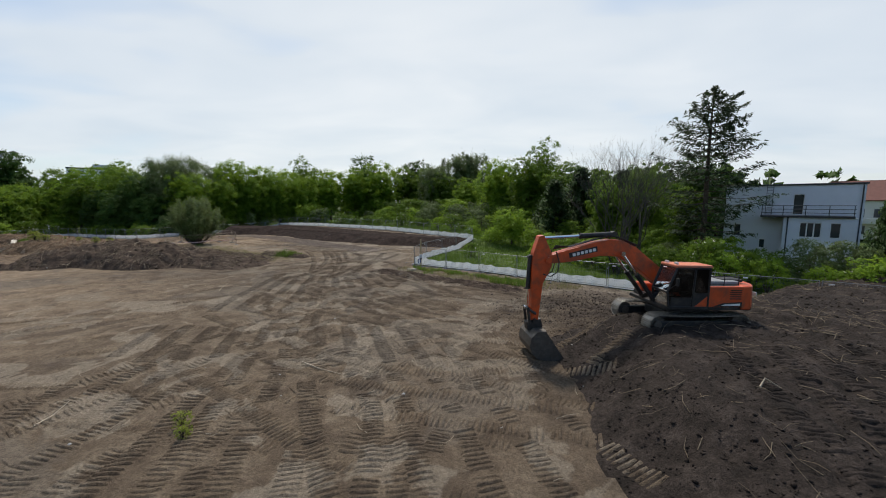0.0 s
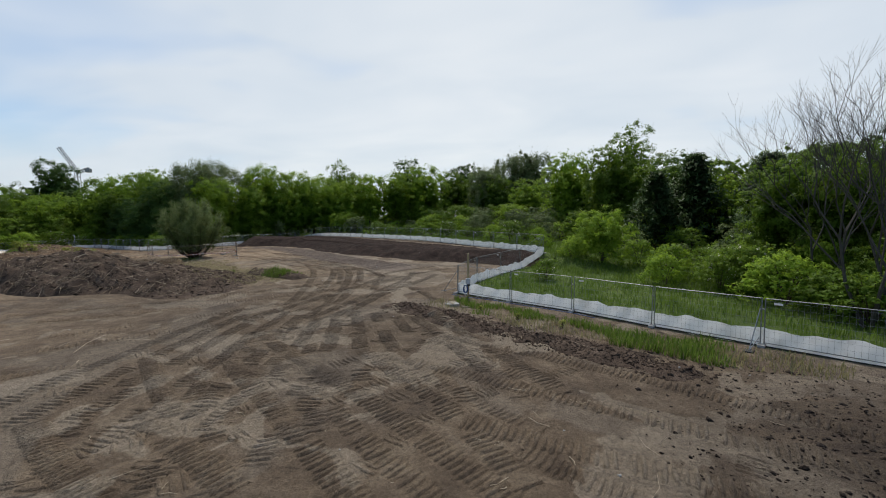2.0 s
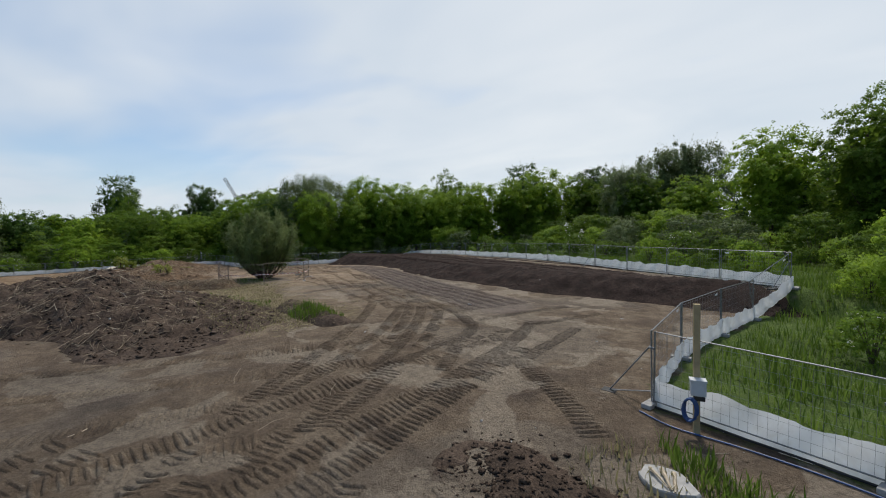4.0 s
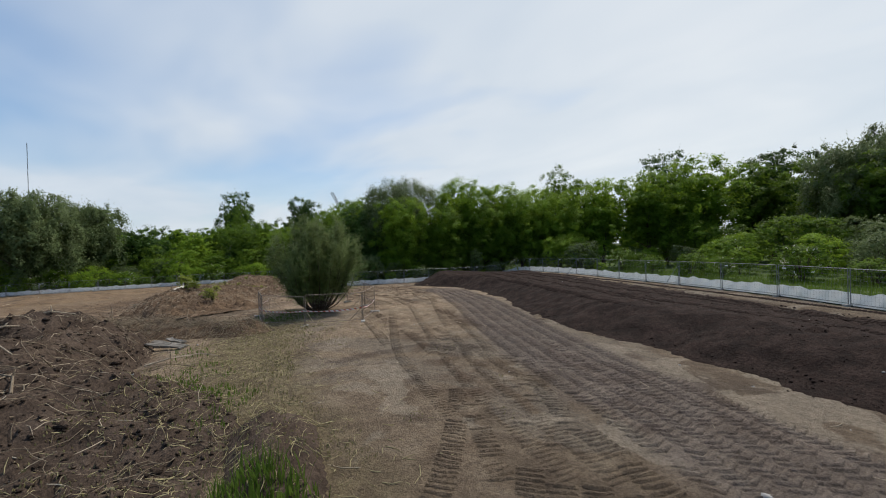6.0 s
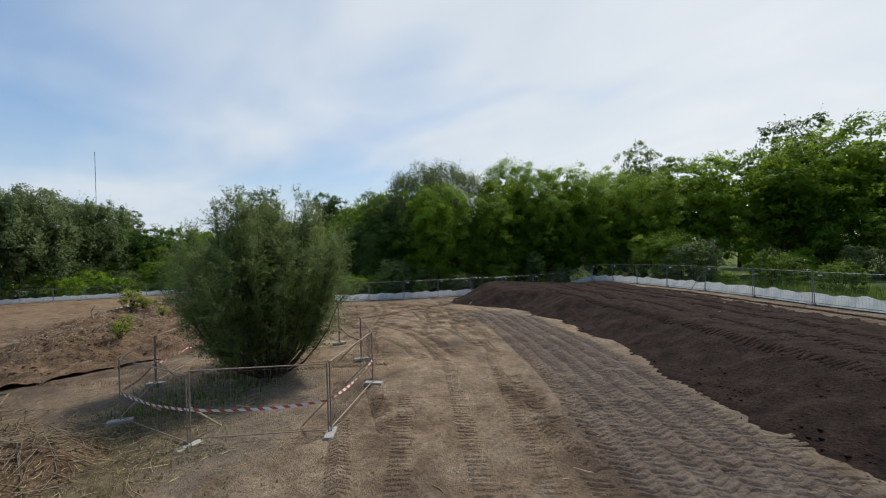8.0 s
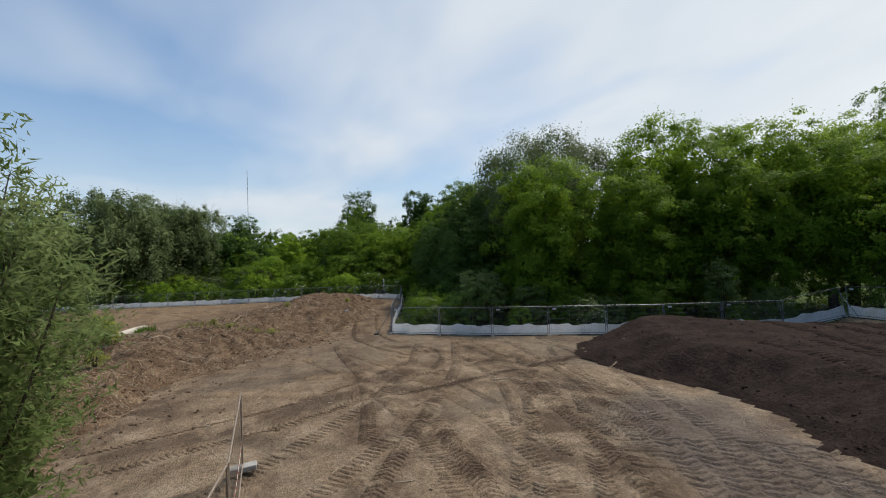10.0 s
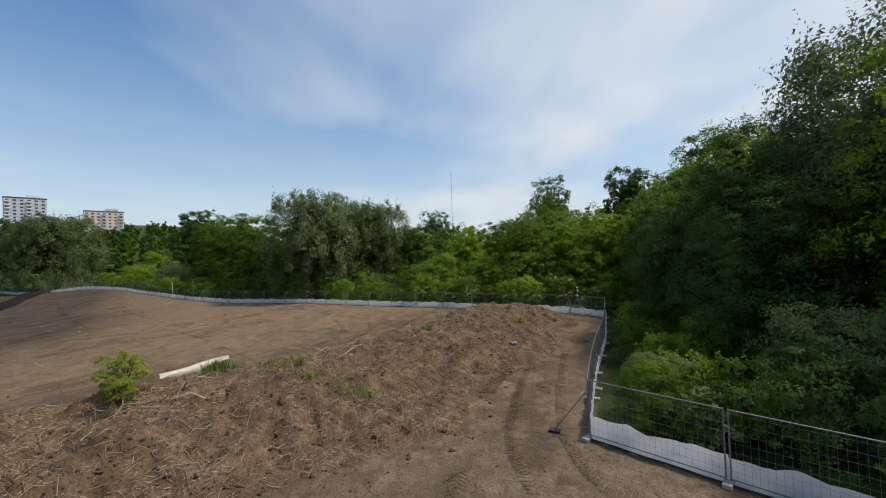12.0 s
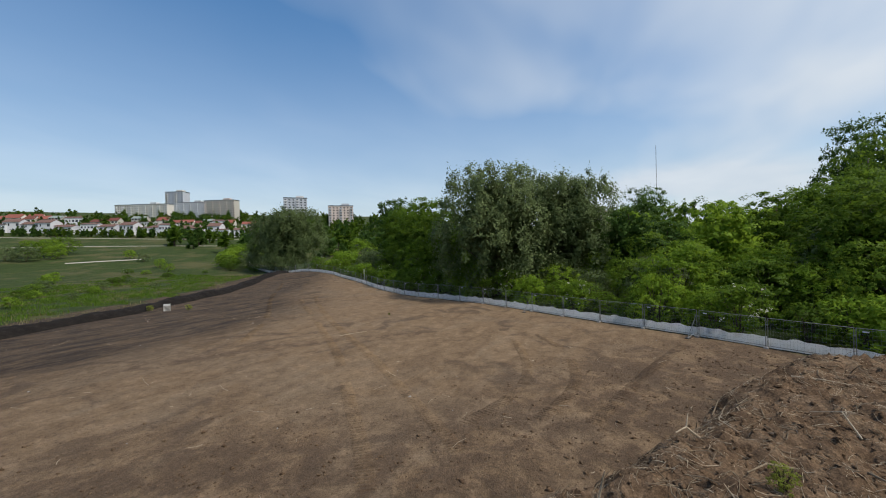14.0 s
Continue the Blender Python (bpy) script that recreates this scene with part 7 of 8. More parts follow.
def cleat_marks(name, label, lines, mat, seed, spacing=0.21, gauge=1.2, width=0.52, height=0.042, chevron=0.0, worn=0.6, sides=(-1, 1)):
    rs = np.random.RandomState(seed)
    V, F, total = [], [], 0
    for li, pts in enumerate(lines):
        for side in sides:
            P, T, N = offset_line(pts, side * gauge, spacing)
            clear = (berm_height(P[:, 0], P[:, 1]) < 0.0) if mat == "ground" else np.ones(len(P), dtype=bool)
            keep = clear & (vnoise(P[:, 0] + 31 * li, P[:, 1] + 7 * side, 0.22, 2) > -worn) & (rs.rand(len(P)) > 0.025)
            P, T, N = P[keep], T[keep], N[keep]
            # a later pass leaves no print where another band already lies
            free = []
            for (x, y), (nx, ny) in zip(P, N):
                cells = [(int((x + nx * u) // 0.3), int((y + ny * u) // 0.3)) for u in (-0.3 * width, 0.0, 0.3 * width)]
                own = (name, mat, seed, li, side)
                free.append(all(PRINTED.get(c, own) == own for c in cells))
                if free[-1]:
                    for c in cells:
                        PRINTED[c] = own
            free = np.array(free, dtype=bool)
            P, T, N = P[free], T[free], N[free]
            m = len(P)
            if m == 0:
                continue
            cross, pitch_w = (-1.12, -0.94, 0.0, 0.94, 1.12), 0.47 * spacing
            h = height * rs.uniform(0.75, 1.15, m)
            skew = rs.normal(0, 0.014, m)
            rows = []
            for u in cross:
                c = P + N * (u * width / 2) + T * (skew * u + chevron * abs(u))[:, None]
                edge = 0.85 if abs(u) > 0.5 else 1.0
                sunk = abs(u) > 1
                w = pitch_w * rs.uniform(0.95, 1.05, m)
                for k, (dt, dz) in enumerate(((-0.82, 0), (-0.36, 1 - sunk), (0.32, 0.92 * (1 - sunk)), (0.82, 0))):
                    q = c + T * (dt * w)[:, None] * edge
                    rows.append(np.stack([q[:, 0], q[:, 1], dz * h * edge * rs.uniform(0.88, 1.1, m) - 0.03 * (1 - dz) + 0.012], 1))
            R = np.stack(rows, 1)                      # m, 20, 3
            R[:, :, 2] += surface_z(R[:, :, 0].ravel(), R[:, :, 1].ravel()).reshape(m, 20)
            V.append(R.reshape(-1, 3))
            k0 = total + np.arange(m) * 20
            for s in range(4):
                for t in range(3):
                    a = k0 + s * 4 + t
                    F.append(np.stack([a, a + 1, a + 5, a + 4], 1))
            total += m * 20
    V = np.concatenate(V)
    me = mesh_np(name, V, np.concatenate(F), mat=M[mat])
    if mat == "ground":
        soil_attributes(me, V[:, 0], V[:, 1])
    tagged(new(name, me), label, "track marks", kind="stuff")


FAN = [
    [(7.0, 19.0), (0.0, 17.5), (-7.0, 19.0), (-14.0, 24.0)],
    [(7.5, 17.0), (2.0, 14.0), (-4.0, 13.5), (-10.0, 16.0), (-14.0, 21.0)],
    [(4.0, 8.0), (2.0, 14.0), (3.0, 20.0), (6.0, 24.5)],
    [(-2.0, 7.0), (-1.0, 13.0), (2.0, 18.5), (7.5, 22.0)],
    [(-12.0, 7.0), (-9.0, 12.0), (-4.0, 16.5), (3.0, 18.0)],
    [(-18.0, 18.0), (-12.0, 20.0), (-5.0, 26.5), (-2.0, 33.0)],
    [(-26.0, 20.0), (-18.0, 24.0), (-12.0, 30.5), (-8.0, 38.0)],
    [(-5.0, 8.0), (-6.5, 18.0), (-4.0, 27.0), (1.5, 31.0)],
    [(-20.0, 30.0), (-14.0, 36.0), (-9.0, 43.0), (-7.0, 50.0)],
    [(-14.0, 50.0), (-22.0, 58.0), (-32.0, 68.5), (-42.0, 78.0)],
    [(-11.0, 53.0), (-17.5, 59.0), (-25.0, 67.0)],
    [(-36.0, 75.0), (-46.0, 80.5), (-54.0, 83.0)],
    [(-44.0, 66.0), (-50.0, 74.0), (-57.0, 78.0)],
    [(-50.0, 80.0), (-50.0, 72.0), (-55.0, 66.0)],
]
PRINTS_EAST = [
    [(-10.5, 29.0), (-8.8, 27.5), (-5.2, 24.5), (-3.4, 22.9), (-1.0, 21.0)], [(-11.5, 32.5), (-9.7, 30.8), (-4.7, 27.0), (-1.9, 24.5), (0.5, 22.5)],
    [(-10.0, 25.0), (-8.1, 24.0), (-5.6, 22.7), (-3.0, 21.0)], [(-14.0, 29.0), (-12.4, 27.6), (-8.9, 24.9), (-7.0, 23.0)], [(-13.0, 24.5), (-10.8, 23.3), (-8.4, 22.3)],
    [(-6.0, 30.8), (-4.2, 28.8), (-2.2, 26.9)], [(-3.0, 33.2), (-0.6, 32.0), (3.9, 29.6), (6.9, 27.6), (9.0, 26.0)], [(-5.0, 30.4), (-2.5, 29.2), (2.5, 27.1), (5.8, 25.6), (8.5, 24.4)],
    [(-1.5, 25.9), (0.4, 25.2), (3.1, 24.4), (5.5, 23.4)], [(-3.5, 28.4), (-2.2, 26.6), (-0.9, 24.9), (0.8, 22.4)],
]
PRINTS_SOUTH = [
    [(-8.3, 18.9), (-4.6, 16.1), (-0.8, 14.9), (3.4, 15.2)], [(-9.5, 17.8), (-7.6, 16.1), (-3.6, 14.0), (-0.5, 13.3), (4.0, 12.1)], [(-5.2, 17.5), (-4.0, 15.5), (-2.7, 13.1), (-2.1, 11.0), (-1.9, 7.5)],
    [(-6.5, 17.0), (-5.7, 15.0), (-4.4, 11.7), (-2.6, 7.8)], [(-3.0, 12.1), (-1.8, 11.8), (0.3, 11.5), (3.0, 10.8)], [(-12.0, 16.0), (-10.5, 14.8), (-7.3, 12.7), (-3.5, 9.8)],
    [(-11.4, 7.5), (-11.3, 9.3), (-10.9, 10.8), (-10.0, 14.5)], [(-8.7, 7.0), (-8.8, 10.5), (-9.0, 13.5)], [(-2.9, 22.7), (0.4, 18.8), (4.5, 18.0)], [(-15.0, 9.0), (-13.0, 13.0), (-12.5, 18.0)],
]
PRINTS_MIDDLE = [
    [(-10.8, 35.5), (-10.1, 37.8), (-9.2, 41.0), (-8.1, 45.9), (-8.0, 50.0)], [(-9.6, 35.5), (-9.0, 38.1), (-8.3, 42.0), (-7.5, 46.1)], [(-9.0, 47.5), (-7.8, 45.4), (-5.3, 42.1), (-4.6, 40.6)],
    [(-14.0, 34.5), (-13.3, 36.5), (-12.7, 38.3), (-11.6, 41.3), (-10.8, 45.0)], [(-11.2, 44.6), (-9.9, 48.2), (-12.9, 51.7), (-16.0, 54.0)],
]
PRINTS_WHEEL = [
    [(-36.0, 63.8), (-32.0, 61.6), (-25.9, 58.4), (-20.0, 54.6)], [(-36.5, 62.8), (-33.1, 60.8), (-26.3, 56.7), (-21.0, 53.5)], [(-29.0, 62.2), (-25.1, 60.0), (-19.0, 56.6)], [(-31.0, 66.0), (-26.8, 63.6), (-21.2, 60.9), (-16.0, 58.6)],
    [(-47.5, 72.6), (-44.7, 70.1), (-41.9, 67.8), (-38.0, 65.5)], [(-48.0, 72.4), (-44.2, 71.6), (-40.3, 70.8), (-36.0, 68.6)], [(-43.9, 68.6), (-40.5, 68.5), (-36.5, 67.0)], [(-48.0, 77.0), (-44.4, 76.1), (-39.7, 74.1), (-36.0, 71.8)],
    [(-55.0, 79.0), (-50.9, 78.6), (-43.9, 78.0), (-39.4, 76.2)], [(-49.2, 72.0), (-49.2, 77.7), (-48.9, 83.5)], [(-60.0, 72.2), (-57.8, 71.8), (-51.4, 71.4), (-46.0, 69.6)],
]
PRINTS_HAUL = [[(-16.8, 51.2), (-19.9, 53.0), (-22.5, 54.6), (-25.4, 56.3), (-29.5, 60.0), (-34.5, 64.5)], [(-15.6, 51.9), (-18.8, 53.9), (-20.7, 55.2), (-23.7, 57.4), (-29.5, 62.4), (-35.4, 67.5)],
               [(-14.8, 52.4), (-18.0, 54.5), (-19.9, 55.8), (-22.8, 58.0), (-28.0, 63.0), (-34.5, 69.5)]]
cleat_marks("track_prints", "long ribbed crawler bands down the haul road", PRINTS_HAUL, "ground", 23, 0.19, 0.0, 0.52, 0.024, 0.0, 0.55, (1,))
LANES = [[tuple(q) for q in offset_line(HAUL, off, 1.5)[0][::2]] for off in (-1.9, -1.15, -0.4, 0.35, 1.1, 1.85)]
cleat_marks("tyre_prints", "close rows of chevron tyre prints along the terrace foot", LANES, "ground", 24, 0.24, 0.0, 0.66, 0.045, 0.16, 1.0, (1,))
cleat_marks("track_prints", "crisp single bands of crawler prints in the clay", PRINTS_EAST + PRINTS_SOUTH + PRINTS_MIDDLE, "ground", 13, 0.19, 0.0, 0.66, 0.052, 0.0, 1.0, (1,))
PRINTS_FILL = [[(-15.0 + 1.5 * k, 24.0 + 0.35 * k), (-15.4 + 1.35 * k, 29.0 + 0.2 * k), (-15.6 + 1.05 * k, 35.5 + 0.1 * k)] for k in range(12)] + [[(-14.0 + 1.7 * k, 8.0), (-14.5 + 1.6 * k, 14.0), (-16.0 + 1.5 * k, 21.0)] for k in range(11)]
cleat_marks("track_prints", "close bands of crawler prints covering the clay", PRINTS_FILL, "ground", 15, 0.19, 0.0, 0.66, 0.044, 0.0, 0.45, (1,))
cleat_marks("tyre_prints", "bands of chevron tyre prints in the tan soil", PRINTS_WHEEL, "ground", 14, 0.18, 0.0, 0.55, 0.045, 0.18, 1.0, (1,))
cleat_marks("track_prints", "bar-shaped prints of crawler tracks pressed into the clay", RUTS[:9] + FAN, "ground", 3, 0.19, 1.2, 0.58, 0.040)
PRINTS_WEST = [[(-78.0, 62.0), (-81.9, 63.1), (-86.0, 62.6), (-92.0, 60.0)], [(-79.5, 64.6), (-84.0, 65.6), (-90.0, 64.2), (-95.0, 61.0)], [(-72.9, 61.1), (-74.9, 59.3), (-79.0, 55.0), (-84.0, 50.0), (-92.0, 40.0), (-106.0, 22.2)],
               [(-76.0, 62.6), (-80.0, 58.0), (-87.5, 48.5), (-95.0, 38.0), (-108.0, 23.5)], [(-80.0, 66.6), (-88.0, 68.6), (-95.0, 71.0)], [(-84.0, 40.0), (-92.0, 33.0), (-104.0, 18.0), (-120.0, 2.0)]]
cleat_marks("track_prints", "faint crawler prints across the red-brown soil", PRINTS_WEST, "ground", 16, 0.2, 0.0, 0.6, 0.034, 0.0, 0.3, (1,))
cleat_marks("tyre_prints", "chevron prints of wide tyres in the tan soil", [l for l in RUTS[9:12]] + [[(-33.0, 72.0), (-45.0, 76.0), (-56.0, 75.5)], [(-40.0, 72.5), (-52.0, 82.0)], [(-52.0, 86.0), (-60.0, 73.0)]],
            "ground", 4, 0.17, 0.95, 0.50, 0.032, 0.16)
BANK = [[(8.2 + 1.45 * k, 1.0), (8.6 + 1.5 * k + 0.5 * math.sin(k * 2.1), 6.0), (9.4 + 1.5 * k, 10.5), (10.6 + 1.45 * k, 13.6)] for k in range(13)]
cleat_marks("track_prints", "bar-shaped track prints across the spoil bank", BANK, "mound", 5, 0.20, 0.0, 0.66, 0.042, 0.0, 0.75, (1,))
cleat_marks("track_prints", "track prints on the flank of the ridge", [[(-66.8, 73.9), (-68.8, 74.7), (-74.7, 77.0), (-78.0, 78.6)], [(-66.5, 70.4), (-67.9, 71.4), (-72.3, 73.9), (-76.0, 75.8)]], "heap", 7, 0.18, 0.0, 0.7, 0.05, 0.0, 1.0, (1,))
cleat_marks("track_prints", "track prints along the top of the dark terrace", [[(-8.0, 66.0), (-22.0, 76.0), (-34.0, 86.0), (-46.0, 95.5)], [(-4.0, 66.5), (-18.0, 78.0), (-30.0, 88.0), (-42.0, 97.5)], [(-18.0, 68.5), (-30.0, 79.5), (-42.0, 88.0)]], "humus", 6)


M["straw"] = plain("bleached_straw", (0.36, 0.31, 0.17), 0.85, vary=0.3, scale=6, spec=0.1)
# ---- clods, roots, litter ----
ICO = np.array([(0, 0, 1), (1, 0, 0), (0, 1, 0), (-1, 0, 0), (0, -1, 0), (0, 0, -1)], dtype=float)
ICO_F = np.array([(0, 1, 2), (0, 2, 3), (0, 3, 4), (0, 4, 1), (5, 2, 1), (5, 3, 2), (5, 4, 3), (5, 1, 4)])


def clods(name, label, x, y, size, mat, seed, flat=0.7):
    rs = np.random.RandomState(seed)
    n = len(x)
    s = size * np.exp(np.clip(rs.normal(0, 0.45, n), -1, 1.1))
    a = rs.uniform(0, math.tau, n)
    P = ICO[None] * (1 + rs.normal(0, 0.2, (n, 6, 1))) + rs.normal(0, 0.25, (n, 6, 3))
    sx, sy = rs.uniform(0.7, 1.4, n), rs.uniform(0.7, 1.2, n)
    X, Y = P[:, :, 0] * sx[:, None], P[:, :, 1] * sy[:, None]
    c, d = np.cos(a)[:, None], np.sin(a)[:, None]
    V = np.stack([X * c - Y * d, X * d + Y * c, P[:, :, 2] * flat], 2) * s[:, None, None]
    z = surface_z(x, y)
    V += np.stack([x, y, z + s * 0.15], 1)[:, None, :]
    F = (ICO_F[None] + (np.arange(n) * 6)[:, None, None]).reshape(-1, 3)
    tagged(new(name, mesh_np(name, V, tris=F, mat=M[mat])), label, "soil clods", kind="stuff")


def scatter(rs, n, bounds, density):
    x, y = rs.uniform(bounds[0], bounds[2], n * 8), rs.uniform(bounds[1], bounds[3], n * 8)
    ok = rs.rand(n * 8) < density(x, y)
    return x[ok][:n], y[ok][:n]


rs = np.random.RandomState(21)
open_ground = lambda x, y: inside(x, y, SITE) * (0.25 + 0.75 * (vnoise(x, y, 0.16, 2) > 0.05)) * (np.maximum.reduce([mound_height(x, y), spoil_w(x, y), spoil_r(x, y), berm_height(x, y)]) < 0.05)
clods("loose_clods", "crumbs and clods of dry clay scattered over the ground", *scatter(rs, 8000, (-100, 5, 12, 100), open_ground), 0.021, "ground", 1)
clods("loose_clods", "dark clods along the foot of the terrace", *scatter(rs, 4500, (-56, 52, 6, 98), lambda x, y: np.exp(-((berm_height(x, y) - 0.1) / 0.22) ** 2) * (berm_height(x, y) > -0.02)), 0.032, "humus", 2)
clods("loose_clods", "grey clods over the spoil bank", *scatter(rs, 15000, (3, -2, 32, 26), lambda x, y: (mound_height(x, y) > 0.02) * (0.5 + 0.5 * (mound_height(x, y) < 1.3))), 0.030, "mound", 3)
clods("loose_clods", "grey clods over the heap", *scatter(rs, 4500, (-56, 36, -20, 56), lambda x, y: (spoil_w(x, y) > 0.02) * 1.0), 0.038, "heap_grey", 4)
clods("loose_clods", "large grey clods over the heap", *scatter(rs, 1500, (-56, 36, -18, 56), lambda x, y: (spoil_w(x, y) > 0.02) * 1.0), 0.065, "heap_grey", 14)
clods("loose_clods", "dark clods pushed up along the grass verge", *scatter(rs, 4200, (-9, 27, 9, 43), lambda x, y: np.exp(-(line_distance(x, y, [(-6.3, 38.6), (-3.6, 37.0), (-1.8, 35.4), (1.6, 33.0), (5.5, 30.4)])[0] / 0.9) ** 2)), 0.034, "heap_grey", 15)
clods("loose_clods", "dark crumbs over the topsoil terrace", *scatter(rs, 4500, (-56, 52, 6, 98), lambda x, y: (berm_height(x, y) > 0.1) * 1.0), 0.022, "humus", 16)
clods("loose_clods", "brown clods over the ridge", *scatter(rs, 15000, (-96, 48, -48, 84), lambda x, y: (spoil_r(x, y) > 0.02) + 0.35 * np.exp(-(line_distance(x, y, SPOIL_R)[0] / 10.0) ** 4)), 0.038, "heap", 5)
clods("loose_clods", "clods churned up between the digger and the fence", *scatter(rs, 3000, (3, 18, 17, 31), lambda x, y: np.exp(-(((x - 9.5) / 4.5) ** 2 + ((y - 24) / 5) ** 2)) * (mound_height(x, y) < 0.4)), 0.030, "mound", 19)
clods("loose_clods", "pale stones in the clay", *scatter(rs, 260, (-100, 5, 20, 90), lambda x, y: inside(x, y, SITE) * 1.0), 0.035, "concrete", 6)


def litter(name, label, x, y, length, radius, mat, seed, lift=0.06):
    """Thin bent twigs and roots lying every way."""
    rs = np.random.RandomState(seed)
    n = len(x)
    a, L = rs.uniform(0, math.tau, n), length * np.exp(rs.normal(0, 0.5, n))
    rise = rs.normal(0.08, 0.22, n)
    V = []
    pts = []
    for t, bend in ((-0.5, 0), (0.0, 1), (0.5, 0)):
        px_, py_ = x + np.cos(a) * L * t - np.sin(a) * L * 0.10 * bend, y + np.sin(a) * L * t + np.cos(a) * L * 0.10 * bend
        pts.append(np.stack([px_, py_, surface_z(px_, py_) + lift + rise * L * (t + 0.4)], 1))
    N = np.stack([-np.sin(a), np.cos(a), np.zeros(n)], 1)
    r = radius * rs.uniform(0.5, 1.6, n)
    for p, k in zip(pts, (1.0, 0.85, 0.4)):
        for u, w in ((-1, -0.5), (1, -0.5), (0, 1)):
            V.append(p + N * (u * r * k)[:, None] + np.array([0, 0, 1.0]) * (w * r * k)[:, None])
    V = np.stack(V, 1).reshape(-1, 3)
    k0, F = np.arange(n) * 9, []
    for s in (0, 3):
        for i in range(3):
            j = (i + 1) % 3
            F.append(np.stack([k0 + s + i, k0 + s + j, k0 + s + 3 + j, k0 + s + 3 + i], 1))
    tagged(new(name, mesh_np(name, V, np.concatenate(F), mat=M[mat])), label, "root litter", kind="stuff")


litter("root_litter", "roots and twigs torn up in the heap", *scatter(rs, 1300, (-56, 38, -22, 56), lambda x, y: (spoil_w(x, y) > 0.0) * (0.4 + 0.6 * (vnoise(x, y, 0.3, 2) > 0))), 0.55, 0.011, "twig", 7)
litter("root_litter", "roots and straw mixed in the ridge", *scatter(rs, 2600, (-94, 50, -50, 82), lambda x, y: (spoil_r(x, y) > 0.0) * (0.4 + 0.6 * (vnoise(x, y, 0.3, 2) > 0))), 0.42, 0.010, "twig", 8)
litter("root_litter", "pale dry roots and straw over the ridge", *scatter(rs, 8000, (-94, 50, -50, 82), lambda x, y: (spoil_r(x, y) > 0.0) * (0.3 + 0.7 * (vnoise(x, y, 0.45, 2) > 0))), 0.24, 0.007, "twig_pale", 38, 0.02)
litter("root_litter", "pale sticks and roots over the grey heap", *scatter(rs, 420, (-52, 38, -22, 50), lambda x, y: (spoil_w(x, y) > 0.1) * (0.3 + 0.7 * (vnoise(x, y, 0.45, 2) > 0))), 0.6, 0.011, "twig_pale", 39, 0.03)
litter("root_litter", "pale straw and twigs over the spoil bank", *scatter(rs, 1500, (6, 2, 34, 26), lambda x, y: (mound_height(x, y) > 0.3) * np.where(vnoise(x, y, 0.25, 2) > 0.0, 1.0, 0.15) * (0.3 + 0.7 * step(x, 9, 18))), 0.55, 0.010, "twig", 9)
litter("root_litter", "pale twigs scattered on bare soil", *scatter(rs, 420, (-95, 6, 8, 90), open_ground), 0.45, 0.010, "twig_pale", 10, 0.02)
litter("straw", "flattened pale straw beside the haul road", *scatter(rs, 2200, (-42, 43, -18, 60), lambda x, y: np.exp(-(line_distance(x, y, [(-20, 46.5), (-28, 50.0), (-35, 54.5), (-38.5, 57.5)])[0] / 2.8) ** 2)), 0.28, 0.009, "straw", 31, 0.015)
litter("root_litter", "torn brushwood beside the willow bush", *scatter(rs, 2400, (-52, 46, -32, 58), lambda x, y: np.exp(-(line_distance(x, y, BRUSH)[0] / 1.5) ** 2)), 0.6, 0.012, "twig", 11)
dry_zone = lambda x, y: np.exp(-(line_distance(x, y, [(-22, 46.5), (-30, 51.0), (-36, 55.5), (-38.5, 57.5)])[0] / 2.6) ** 2) > 0.25 + 0.5 * vnoise(x, y, 0.5, 2)
grass_patch("dry_grass", "flattened yellow grass beside the haul road", dry_zone, (-42, 42, -18, 60), 9000, 0.10, "grass_dry", 12, width=1.1)
grass_patch("verge_grass", "low green grass tufts beside the haul road", lambda x, y: np.hypot((x + 29.5) / 5.5, (y - 49.9 + 0.30 * (x + 29.5)) / 1.3) < 1 + 0.7 * vnoise(x, y, 0.5, 2), (-42, 42, -18, 60), 7000, 0.17, "grass", 13, width=1.2)
grass_patch("grass_tuft", "bright green tuft of grass on a torn clod", lambda x, y: np.hypot((x + 19.2) / 1.9, (y - 47.4) / 0.9) < 1, (-22, 45, -16, 50), 1100, 0.34, "grass", 14)
grass_patch("grass_tuft", "green tuft of grass under the pale slab", lambda x, y: np.hypot((x + 67.6) / 1.2, (y - 61.0) / 0.6) < 1, (-69, 60, -66, 62), 900, 0.40, "grass", 15)
grass_patch("grass_tuft", "rough green weeds in the hollow of the ridge", lambda x, y: (line_distance(x, y, [(-67.2, 63.6), (-66.2, 66.2), (-64.9, 68.9)])[0] < 0.55 + 0.6 * vnoise(x, y, 0.9, 2)), (-69, 62, -63, 71), 1500, 0.24, "weed", 19)
grass_patch("grass_tuft", "grass growing under the willow bush", lambda x, y: (np.hypot(x + 40.5, y - 59.0) < 2.6 + 1.2 * vnoise(x, y, 0.8, 2)), (-45, 55, -36, 64), 1300, 0.22, "grass", 16)
grass_patch("field_weeds", "rough green weeds on the field beyond the windrow", lambda x, y: ~inside(x, y, SITE) & (line_distance(x, y, KERB)[0] > 6.0 + 3.5 * vnoise(x, y, 0.2, 2)) & (vnoise(x, y, 0.25, 3) > -0.12), (-135, -60, -56, 18), 70000, 0.36, "leaf_mid", 17, width=1.3)
grass_patch("field_weeds", "yellowing weeds on the field beyond the windrow", lambda x, y: ~inside(x, y, SITE) & (line_distance(x, y, KERB)[0] > 4.0) & (vnoise(x, y, 0.14, 2) > 0.0), (-140, -40, -58, 18), 16000, 0.34, "grass_dry", 18, width=1.3)


